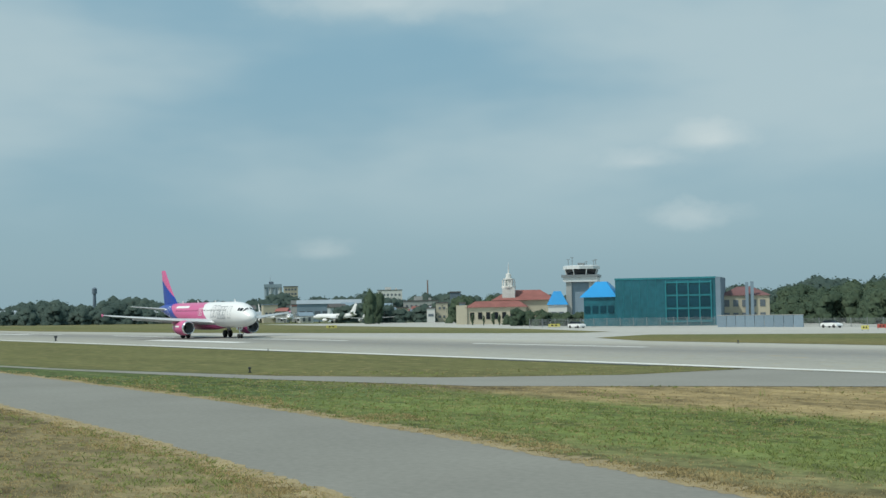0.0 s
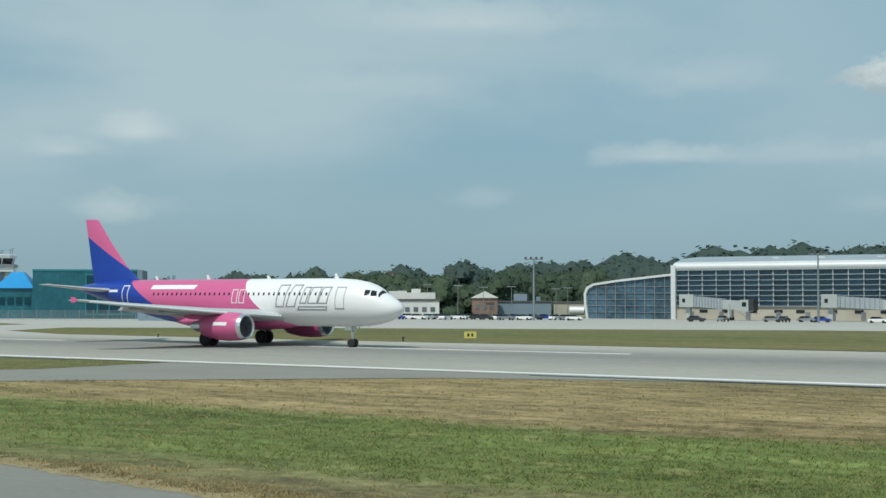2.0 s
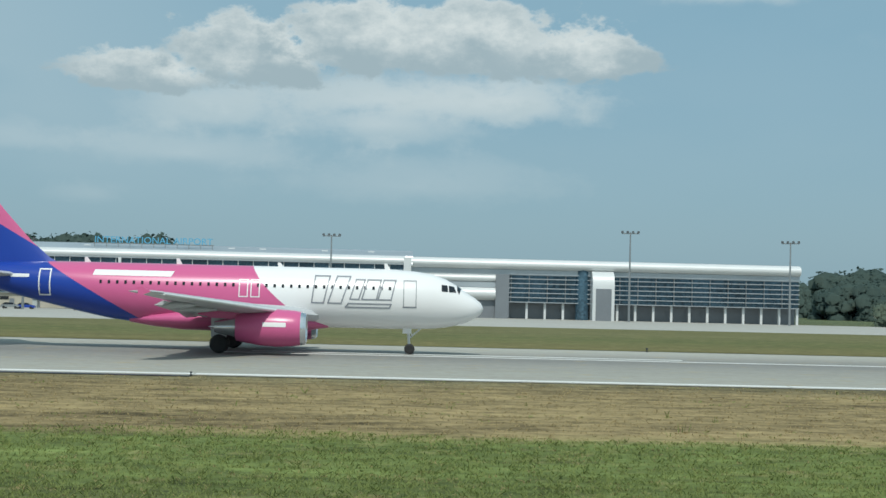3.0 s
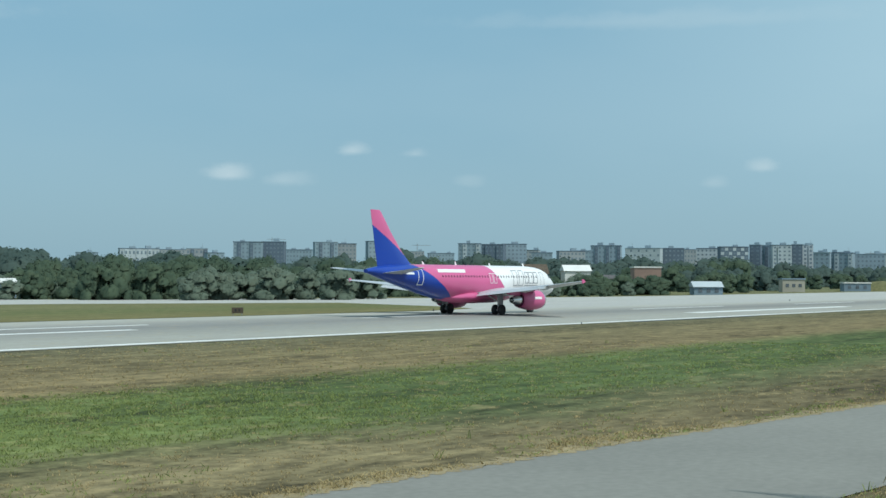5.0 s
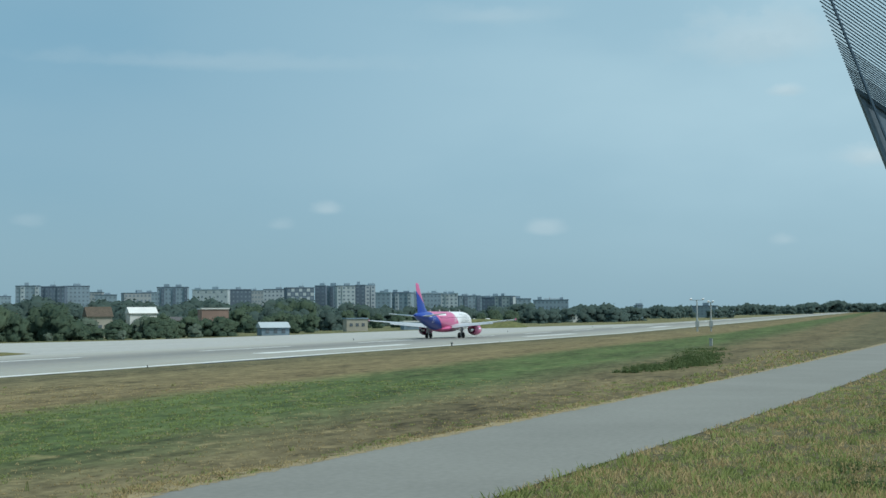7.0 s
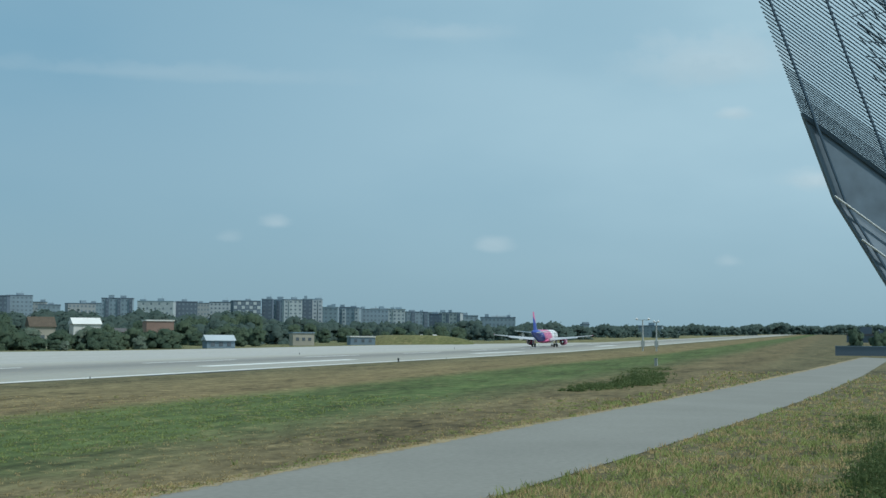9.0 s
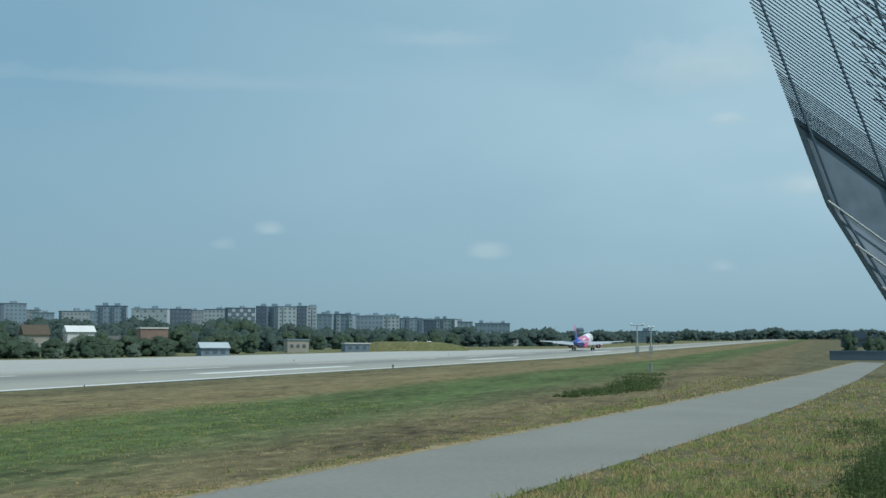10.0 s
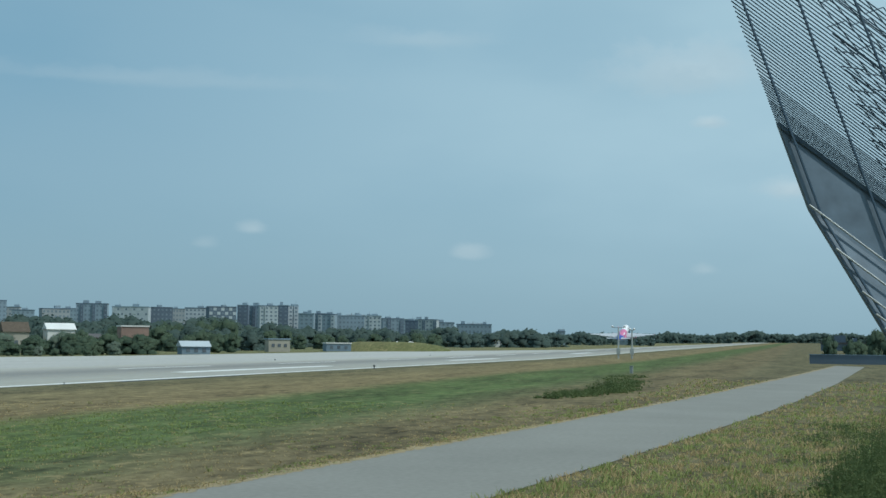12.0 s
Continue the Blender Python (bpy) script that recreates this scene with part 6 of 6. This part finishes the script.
# ---- trees ----
M["weed_leaf"] = foliage("weed_leaf", (0.095, 0.14, 0.055), (0.18, 0.22, 0.095))
def crown_template(seed, lobes, n, size, tall=1.0):
    """Leaf clumps on several lobes: arrays of quads round a unit-height crown (0 to 1)."""
    rng = np.random.RandomState(seed)
    quads, ways = [], []
    for cx, cy, cz, rr in lobes:
        m = int(n * rr * rr / sum(l[3] ** 2 for l in lobes))
        d = rng.normal(size=(m, 3))
        d /= np.linalg.norm(d, axis=1)[:, None]
        d[:, 2] = np.abs(d[:, 2]) * np.where(rng.rand(m) < 0.72, 1, -1)
        rad = rr * (0.82 + 0.30 * rng.rand(m) ** 1.3)
        c = np.array([cx, cy, cz]) + d * rad[:, None] * np.array([1, 1, tall])
        nrm = d + rng.normal(size=(m, 3)) * 0.6
        nrm /= np.linalg.norm(nrm, axis=1)[:, None]
        a = np.cross(nrm, rng.normal(size=(m, 3)))
        a /= np.linalg.norm(a, axis=1)[:, None]
        b = np.cross(nrm, a)
        s = size * (0.45 + 0.9 * rng.rand(m) ** 2)[:, None]
        quads.append(np.stack([c - a * s - b * s * 0.6, c + a * s * 0.8 - b * s * 0.7, c + a * s + b * s * 0.7, c - a * s * 0.7 + b * s * 0.8], 1))
        # leaves of one lobe take the light as one rounded clump
        way = d * 0.55 + (c - np.array([0, 0, 0.45])) * 0.9 + nrm * 0.45 + np.array([0, 0, 0.4])
        ways.append(np.repeat((way / np.linalg.norm(way, axis=1)[:, None])[:, None], 4, axis=1))
    lumps, lump_ways = [], []
    for k, (cx, cy, cz, rr) in enumerate(lobes):  # the dense inside of each lobe
        for j in range(3):
            for i in range(6):
                ring = []
                for u, v in ((i, j), (i + 1, j), (i + 1, j + 1), (i, j + 1)):
                    la, lo = radians(-80 + 53 * v), 2 * math.pi * (u % 6) / 6 + k
                    ring.append((math.cos(la) * math.cos(lo), math.cos(la) * math.sin(lo), math.sin(la)))
                ring = np.array(ring)
                swell = 0.84 * (1 + 0.13 * np.sin(ring @ np.array([5.1, 3.7, 4.3]) + 2.1 * k))
                lumps.append(np.array([cx, cy, cz]) + ring * swell[:, None] * rr * np.array([1, 1, tall]))
                lump_ways.append(ring * 0.5 + (np.array([cx, cy, cz - 0.45])) * 0.8 + np.array([0, 0, 0.5]))
    WAYS.append((np.concatenate(ways), np.array(lump_ways)))
    return np.concatenate(quads), np.array(lumps)


TEMPLATES, WAYS = [], []
for seed in range(6):
    r_ = random.Random(seed + 40)
    lobes = [(r_.uniform(-0.24, 0.24), r_.uniform(-0.24, 0.24), r_.uniform(0.34, 0.8), r_.uniform(0.13, 0.22)) for _ in range(15)] + [(r_.uniform(-0.26, 0.26), r_.uniform(-0.26, 0.26), r_.uniform(0.1, 0.26), r_.uniform(0.13, 0.2)) for _ in range(6)] + [(0, 0, 0.55, 0.26), (0, 0, 0.8, 0.17), (0.05, 0, 0.3, 0.24)]
    TEMPLATES.append(crown_template(seed, lobes, 1700, 0.019))
for seed in (7, 8):  # poplar-like
    r_ = random.Random(seed)
    lobes = [(r_.uniform(-0.05, 0.05), r_.uniform(-0.05, 0.05), 0.12 + 0.075 * k, 0.11 * math.sin(0.5 + 2.3 * k / 11)) for k in range(11)]
    TEMPLATES.append(crown_template(seed, lobes, 500, 0.023))


def mesh_of_quads(name, q, material, ways=None):
    me = bpy.data.meshes.new(name)
    n = len(q)
    me.vertices.add(n * 4)
    me.vertices.foreach_set("co", q.reshape(-1))
    me.loops.add(n * 4)
    me.loops.foreach_set("vertex_index", np.arange(n * 4, dtype=np.int32))
    me.polygons.add(n)
    me.polygons.foreach_set("loop_start", np.arange(0, n * 4, 4, dtype=np.int32))
    me.update(calc_edges=True)
    if ways is not None:
        me.normals_split_custom_set_from_vertices(ways.reshape(-1, 3).tolist())
    me.materials.append(material)
    return me


TREES = []


def make_tree(kind, leaf, label):
    t = empty("tree", label, "tree", (0, 0, 0), 0, "belt of trees")
    bm = bmesh.new()
    tube(bm, (0, 0, -0.05), (0.01, 0, 0.3), 0.022, 0.016, 8)
    tube(bm, (0.01, 0, 0.28), (-0.01, 0.01, 0.72), 0.016, 0.004, 7)
    for a in range(5):
        ang = a * 1.3
        tube(bm, (0, 0, 0.26 + 0.07 * a), (0.2 * math.cos(ang), 0.2 * math.sin(ang), 0.46 + 0.07 * a), 0.009, 0.003, 5)
    part("trunk", bm, M["bark"], t)
    cr = new("crown", mesh_of_quads("crown", np.concatenate(TEMPLATES[kind]), M[leaf], np.concatenate(WAYS[kind])))
    cr.parent = t
    return t


PROTO = [make_tree(k, "leaf", "dark green broad-leaved tree at the edge of the field") for k in range(6)] + [make_tree(k, "leaf_silver", "silvery grey-green willow bush beside the taxiway") for k in (0, 2, 4)] + [make_tree(k, "leaf", "tall narrow dark green poplar") for k in (6, 7)]
used = set()


def plant(kind, x, y, height, wide=1.0, z=None):
    m = pose(x, y, ground_z(y, x) if z is None else z, 0, 0, (x * 37 + y * 17) % 360)
    if kind in used:
        t = copy_thing(PROTO[kind], m)
    else:
        t = PROTO[kind]
        t.matrix_basis = m
        used.add(kind)
    t.scale = (height * wide, height * wide, height)
    t.location.z -= 0.06 * height


rng = random.Random(77)


def belt(a0, a1, step, r0, r1, el0, el1, kinds, wide=(0.9, 1.3), jit=0.32):
    """A row of trees by bearing: their tops rise to the given heights of sight."""
    a = a0
    while a < a1:
        r = rng.uniform(r0, r1)
        x, y = polar(a + rng.uniform(-step, step) * 0.3, r)
        f = (a - a0) / (a1 - a0)
        top = EYE[2] + r * math.tan(radians(el0 + (el1 - el0) * f))
        hgt = (top - ground_z(y, x)) * rng.uniform(1.02 - jit, 1.1)
        plant(rng.choice(kinds), x, y, max(2.0, hgt), rng.uniform(*wide))
        a += step * rng.uniform(0.7, 1.3)


belt(-41.2, -33, 0.5, 400, 460, 0.9, 1.1, range(6), jit=0.15)
belt(-41.0, -37, 0.6, 350, 385, 0.55, 0.6, range(6), (1.0, 1.4))
belt(-33, -24, 0.55, 440, 500, 1.1, 1.42, (0, 1, 2, 3, 4, 5, 9, 10))
belt(-38, -35, 0.6, 330, 350, 0.55, 0.55, range(6))
belt(36, 44, 0.55, 330, 390, 0.95, 1.0, range(6))
belt(42.3, 50, 0.6, 345, 400, 0.95, 0.95, range(6))
belt(50, 56.5, 0.6, 380, 430, 1.0, 1.0, range(6))
belt(42.5, 50.5, 0.75, 312, 330, 0.72, 0.6, (6, 7, 8), (1.2, 1.6))
belt(56.5, 66, 0.62, 480, 560, 0.62, 0.6, range(6), (1.0, 1.5), 0.5)
belt(62.6, 66, 0.7, 640, 700, 0.95, 0.9, range(6), (0.9, 1.3), 0.15)
belt(66, 75, 0.6, 640, 760, 0.5, 0.4, range(6), (1.0, 1.5), 0.35)
belt(53, 58, 0.9, 400, 440, 0.25, 0.2, (0, 1, 2, 6, 7), (1.2, 1.8), 0.45)
belt(59.4, 61.2, 0.7, 420, 460, 0.25, 0.2, (0, 1, 2), (1.2, 1.8), 0.3)
belt(62.5, 66, 0.8, 520, 560, 0.3, 0.3, (0, 1, 2, 3), (1.0, 1.6), 0.4)
belt(20.5, 36, 0.7, 400, 440, 0.25, 0.4, (0, 1, 2, 6, 7, 8), (1.2, 1.7), 0.35)
belt(-54.9, -53.5, 0.45, 480, 520, 0.7, 0.6, range(6))
plant(2, *polar(-58.85, 505), 15.0, 0.5)
plant(4, *polar(-58.5, 515), 13.5, 0.5)
belt(-52.4, -49.5, 0.45, 355, 375, 0.0, -0.05, range(6), (1.1, 1.5))
belt(55.9, 62.9, 0.5, 415, 440, 0.3, 0.26, (0, 1, 2, 3, 6, 7), (1.2, 1.7), 0.5)
belt(53, 60.5, 0.5, 385, 400, -0.22, -0.3, (0, 1, 2, 6, 7, 8), (1.2, 1.9), 0.4)
belt(20.5, 37.5, 0.6, 352, 374, 0.0, -0.05, (0, 1, 6, 7, 8), (1.2, 1.8), 0.45)
belt(-54.4, -52.4, 0.42, 395, 415, -0.2, -0.15, (0, 1, 2, 9), (0.8, 1.2), 0.4)
belt(91.0, 94.5, 0.6, 380, 420, 0.72, 0.75, (0, 1, 2), (0.7, 1.0))


def woodland(name, label, spans, leaf, seed):
    """Far woods in one mesh: rows of crowns without number. spans: az0, az1, step, r0, r1, el0, el1."""
    rr = np.random.RandomState(seed)
    out, turned = [], []
    for a0, a1, step, r0, r1, e0, e1 in spans:
        for a in np.arange(a0, a1, step):
            r = rr.uniform(r0, r1)
            x, y = polar(a + rr.uniform(-0.3, 0.3) * step, r)
            z = ground_z(y, x)
            hgt = (EYE[2] + r * math.tan(radians(e0 + (e1 - e0) * (a - a0) / (a1 - a0))) - z) * rr.uniform(0.82, 1.06) * (1.0 + 0.13 * math.sin(a * 1.9 + seed) + 0.08 * math.sin(a * 5.3))
            kind, skip = rr.randint(0, 6), 3 if r < 600 else 4 if r < 800 else 9
            (q, lump), (way, lump_way) = TEMPLATES[kind], WAYS[kind]
            fine = len(q[::skip])
            if r > 900:
                lump, lump_way = (v.reshape(-1, 18, 4, 3)[::2].reshape(-1, 4, 3) for v in (lump, lump_way))
            q, way = np.concatenate((q[::skip], lump)), np.concatenate((way[::skip], lump_way))
            ang = rr.uniform(0, 6.28)
            c, s = math.cos(ang), math.sin(ang)
            spin = np.array([[c, s, 0], [-s, c, 0], [0, 0, 1]])
            q, way = q @ spin, way @ spin
            w = rr.uniform(1.0, 1.6)
            mid = q.mean(1, keepdims=True)
            q[:fine] = (mid + (q - mid) * (1.35 if r < 600 else 1.5 if r < 800 else 1.9))[:fine]
            q = q * np.array([hgt * w, hgt * w, hgt]) + np.array([x, y, z - hgt * 0.12])
            out.append(q)
            turned.append(way)
    ob = new(name, mesh_of_quads(name, np.concatenate(out), M[leaf], np.concatenate(turned)))
    tagged(ob, label, "woods", kind="stuff")


# these woods take the leaf colour that has distance haze mixed in
woodland("far_woods", "dark band of far trees behind the old buildings", [(-76, -49, 0.32, 760, 900, 0.72, 0.76), (-76, -66, 0.4, 640, 700, 0.45, 0.5), (-60, -49, 0.5, 560, 620, 0.35, 0.4)], "leaf_haze", 1)
woodland("hill_woods", "dense dark wood on the rise behind the terminal", [(-42, -32, 0.28, 520, 600, 1.1, 1.4), (-32, -22, 0.26, 540, 600, 1.4, 1.95), (-22, -10.5, 0.2, 500, 560, 2.0, 2.5), (-24, -12, 0.3, 580, 640, 1.7, 2.3), (-44, -36, 0.3, 620, 700, 0.85, 0.9)], "leaf_haze", 2)
woodland("wooded_hill", "dense dark wooded hill beyond the apron", [(17, 24, 0.24, 520, 600, 1.3, 1.65), (24, 33, 0.24, 520, 600, 1.78, 1.76), (33, 36.5, 0.24, 520, 600, 1.7, 1.25), (36.5, 44, 0.3, 520, 600, 1.05, 1.05), (18, 37, 0.3, 470, 510, 0.9, 1.1)], "leaf_haze", 3)
woodland("town_trees", "dark tree belt in front of the town", [(37, 50, 0.26, 640, 760, 1.0, 1.15), (50, 57, 0.26, 640, 760, 1.3, 1.12), (56, 63, 0.24, 620, 720, 1.08, 1.08), (62.5, 66, 0.26, 700, 800, 1.2, 1.1), (58, 67, 0.4, 560, 620, 0.75, 0.6), (65.5, 80, 0.24, 800, 950, 0.78, 0.58), (66, 84, 0.2, 1100, 1500, 0.55, 0.46), (76, 87, 0.12, 1900, 2400, 0.52, 0.56), (86, 96, 0.1, 2950, 3100, 0.6, 0.58), (68, 80, 0.3, 900, 1000, 0.3, 0.2)], "leaf_haze", 4)


# ---- near weeds, bushes and grass ----
def tall_weeds(x, y, hgt, spread, seed, label="loose clump of tall dark green weeds beside the road", leaf=0.10):
    """A loose clump of tall stems, each with leaves along it and a thin top."""
    rr = np.random.RandomState(seed)
    w = empty("weed_clump", label, "weeds", (x, y, 0), 0, "roadside weeds")
    stems, quads = bmesh.new(), []
    for k in range(30):
        bx, by = rr.normal(size=2) * spread * 0.5
        top = hgt * rr.uniform(0.45, 1.0) * math.exp(-0.25 * (bx * bx + by * by) / spread ** 2)
        lx, ly = rr.normal(size=2) * 0.12 * top
        tube(stems, (bx, by, -0.03), (bx + lx, by + ly, top), 0.013, 0.004, 4)
        n = int(26 * top)
        f = rr.rand(n) ** 0.8
        c = np.stack([bx + lx * f + rr.normal(size=n) * 0.13, by + ly * f + rr.normal(size=n) * 0.13, top * f], 1)
        a = rr.normal(size=(n, 3)) * np.array([1, 1, 0.7])
        a /= np.linalg.norm(a, axis=1)[:, None]
        b = np.cross(a, rr.normal(size=(n, 3)))
        b /= np.linalg.norm(b, axis=1)[:, None]
        s = (leaf * (1.15 - f) * rr.uniform(0.6, 1.3, n))[:, None]
        quads.append(np.stack([c - a * s, c - b * s * 0.4, c + a * s, c + b * s * 0.4], 1))
    tagged(part("stalk_growth", stems, M["weed_leaf"], w), kind="stuff")
    cr = new("leaves", mesh_of_quads("leaves", np.concatenate(quads), M["weed_leaf"]))
    cr.parent = w


rb_ = random.Random(9)
for k in range(20):
    f = k / 19
    tall_weeds(105 + 24 * f + rb_.uniform(-2, 2), 19.0 - 3.0 * f + rb_.uniform(-1.0, 1.6), rb_.uniform(0.6, 1.6) * (0.5 + 0.6 * f), rb_.uniform(0.8, 1.7), 90 + k, "low loose patch of dark green weeds in the grass", 0.17)
for k in range(8):
    tall_weeds(136 + 6 * k + rb_.uniform(-2, 2), 18.5 + 0.5 * k + rb_.uniform(-1.5, 1.5), rb_.uniform(0.3, 0.8), rb_.uniform(1.5, 2.6), 130 + k, "low loose patch of dark green weeds in the grass", 0.17)
for k in range(18):
    x = 35 + 45 * rb_.random()
    tall_weeds(x, 1.4 - 3.4 * rb_.random() - (x - 34) * 0.06, rb_.uniform(0.25, 0.65), rb_.uniform(0.9, 1.9), 160 + k, "knee-high green weeds in the rough grass", 0.09)

for k, (x, y, hgt, w) in enumerate(((40.5, -2.1, 2.9, 1.0), (38.8, -2.0, 2.3, 0.9), (43, -1.6, 2.0, 0.9), (36.8, -1.7, 1.7, 0.9), (46, -2.0, 2.2, 1.0), (50, -2.6, 2.2, 1.0), (38.0, -1.0, 1.2, 0.9), (41.5, -0.9, 1.3, 0.9), (34.8, -1.6, 1.2, 0.8))):
    tall_weeds(x, y, hgt, w, 60 + k)

wall_r = empty("retaining_wall", "low dark concrete wall across the end of the road", "wall", (338, -1.5, 0), -86)
part("wall", boxes((0, 26, 0, 0.5, -0.2, 2.2)), M["panel_dark"], wall_r)
part("cope", boxes((-0.1, 26.1, -0.1, 0.6, 2.2, 2.35)), M["panel_grey"], wall_r)
block("low_hut", "low flat-roofed dark hut at the field's edge", 90.7, 92.5, 420, 5.0, "panel_dark", 6, 0, 0, category="hut", base=3.2)


def inside(poly, px, py):
    n, res = len(poly), np.zeros(len(px), bool)
    for i in range(n):
        x0, y0 = poly[i]
        x1, y1 = poly[(i + 1) % n]
        hit = ((y0 > py) != (y1 > py)) & (px < (x1 - x0) * (py - y0) / (y1 - y0 + 1e-12) + x0)
        res ^= hit
    return res


ROAD_POLY = ROAD_NEAR + ROAD_FAR[::-1]
LINK_POLY = [(-61, 66), (-62, 56), (-69, 47), (-80, 41), (-104, 35.2), (-130, 32), (-130, 31), (-104, 34.0), (-78, 38.2), (-60, 43), (-50, 51), (-37, 61), (-22, 66)]


def grass(name, label, count, seed, leaf, want, h0, h1, blades, width, r0=20.0, r1=95.0, a0=-78, a1=95, limp=0.8):
    """Tufts of blades scattered over the grass; want(x, y, rnd) keeps those of one kind."""
    rr = np.random.RandomState(seed)
    az = np.radians(rr.uniform(a0, a1, count))
    r = r0 * (r1 / r0) ** (rr.rand(count) ** 0.9)
    x, y = r * np.sin(az), r * np.cos(az)
    keep = (~inside(ROAD_POLY, x, y)) & (~inside(LINK_POLY, x, y)) & (y < 65.6)
    x, y, r = x[keep], y[keep], r[keep]
    k2 = want(x, y, rr.rand(len(x)))
    x, y, r = x[k2], y[k2], r[k2]
    n = len(x) * blades
    bx = np.repeat(x, blades) + rr.normal(size=n) * 0.07
    by = np.repeat(y, blades) + rr.normal(size=n) * 0.07
    rb = np.repeat(r, blades)
    hgt = np.repeat(rr.uniform(h0, h1, len(x)), blades) * rr.uniform(0.5, 1.0, n)
    ang = rr.uniform(0, 2 * np.pi, n)
    w = width * (0.6 + rb / 50.0)
    lean = rr.normal(size=(n, 2)) * limp * hgt[:, None]
    dx, dy = np.cos(ang) * w, np.sin(ang) * w
    tri = np.zeros((n, 4, 3))
    tri[:, 0] = np.stack([bx - dx, by - dy, np.zeros(n)], 1)
    tri[:, 1] = np.stack([bx + dx, by + dy, np.zeros(n)], 1)
    tri[:, 2] = np.stack([bx + dx * 0.5 + lean[:, 0] * 0.6, by + dy * 0.5 + lean[:, 1] * 0.6, hgt * 0.75], 1)
    tri[:, 3] = np.stack([bx + lean[:, 0], by + lean[:, 1], hgt], 1)
    down = (dx * lean[:, 1] - dy * lean[:, 0]) < 0  # blades show their upper face to the sky
    tri[down] = tri[down][:, ::-1]
    way = rr.normal(size=(n, 1, 3)) * 0.22 + np.array([0, -0.12, 1.0])
    way = np.repeat(way / np.linalg.norm(way, axis=2)[:, :, None], 4, axis=1)
    ob = new(name, mesh_of_quads(name, tri, M[leaf], way))
    tagged(ob, label, "grass", kind="stuff")


def patchy(x, y, s):
    return np.sin(x * 0.35 * s + 1.3 * np.sin(y * 0.5 * s)) * np.sin(y * 0.61 * s + 0.9 * np.sin(x * 0.27 * s))


def is_green(x, y, u):
    wob = 1.6 * patchy(x, y, 0.6)
    strip = (y + wob > 26.5) & (y + wob < 40.5)
    near = y < 17.5
    clump = patchy(x, y, 0.9) + 0.6 * patchy(x + 3.1, y, 2.7)
    return np.where(strip, u < np.where(x < -28, 0.6, np.where(x > 38, 0.5, 0.95)), np.where(near, u < np.where(clump > 0.05, 0.85, 0.16), (patchy(x, y, 0.9) > 0.25) & (u < np.where(y > 40.5, np.where(x < -45, 0.5, 0.05), 0.14))))


def is_straw(x, y, u):
    wob = 1.6 * patchy(x, y, 0.6)
    strip = (y + wob > 26.5) & (y + wob < 40.5)
    return np.where(strip, u < np.where(x < -28, 0.4, 0.10), np.where(y < 17.5, u < np.where(patchy(x, y, 0.9) + 0.6 * patchy(x + 3.1, y, 2.7) > 0.05, 0.15, 0.75), u < np.where((y < 31) & (x > 10), 0.22, 0.4)))


grass("green_grass", "uneven green grass tufts", 120000, 21, "grass_blade", is_green, 0.05, 0.13, 5, 0.011)
grass("dry_grass", "dry straw-coloured mown grass", 120000, 22, "straw_blade", is_straw, 0.03, 0.085, 4, 0.011)
grass("weed_grass", "scattered tall dark weeds", 220, 23, "grass_blade", lambda x, y, u: u < 0.8, 0.15, 0.36, 6, 0.010, limp=0.3)


def is_verge(x, y, u):
    return (y < 14) & (x > 18) & (u < 0.4 + 0.7 * patchy(x, y, 2.6))


grass("verge_grass", "taller green tufts along the road's near side", 22000, 24, "grass_blade", is_verge, 0.10, 0.34, 5, 0.012, 18, 170, 66, 95, 0.4)
grass("verge_straw", "taller dry stalks along the road's near side", 34000, 25, "straw_blade", lambda x, y, u: is_verge(x + 1.7, y + 0.9, u), 0.08, 0.28, 4, 0.011, 18, 170, 66, 95, 0.4)


def is_roadside(x, y, u):
    """Dry fringe on both sides of the road, wider on the stretch before the standpoint."""
    far = y - np.interp(x, [p[0] for p in ROAD_FAR], [p[1] for p in ROAD_FAR])
    near = np.interp(x, [p[0] for p in ROAD_NEAR], [p[1] for p in ROAD_NEAR]) - y
    reach = (1.3 + 1.1 * patchy(x, y, 1.3)) * np.where(x < 5, 1.5, 0.7)
    return ((far > -0.1) & (far < reach) | (near > -0.1) & (near < reach * 0.7) & (x < 5)) & (u < 0.9)


grass("roadside_straw", "dry straw-coloured fringe along the road", 260000, 26, "straw_blade", is_roadside, 0.04, 0.11, 4, 0.011, 20, 110, -78, 80)


def motions():
    rows = [(0.0, -206.4, 0, 0), (0.5, -174.4, 0, 0), (1.0, -142.3, 0, 0), (1.5, -110.0, 0, 0), (2.0, -78.0, 0, 0), (2.2, -65.4, 0, 0), (2.5, -45.6, 0, 0), (2.7, -32.4, 0, 0), (3.2, 2.3, 0, 0), (3.8, 44.5, 0, 0), (4.3, 81.0, 0, 0), (4.5, 95.0, 0, 0),
            (5.0, 130.3, 0, 0), (5.5, 166.2, 0, 0), (6.0, 203.4, 0, 0), (6.5, 241.8, 0, 0), (7.0, 281.2, 0, 0), (7.5, 321.3, 0, 0), (7.7, 337.6, 0, 0), (8.5, 404.2, 0, 0), (9.2, 464.5, 0, 0.5), (9.5, 490.8, 0, 2.0),
            (10.0, 534.0, 0, 5.5), (10.5, 578.5, 0, 9.0), (11.0, 624.0, 0.5, 11.5), (11.5, 670.0, 2.2, 12.5), (12.0, 716.0, 4.6, 13.0)]
    walk(airliner, [(t, pose(x, 93.0, z + 0.03 + ground_z(93.0, x), 0, -p, 0)) for t, x, z, p in rows])


motions()
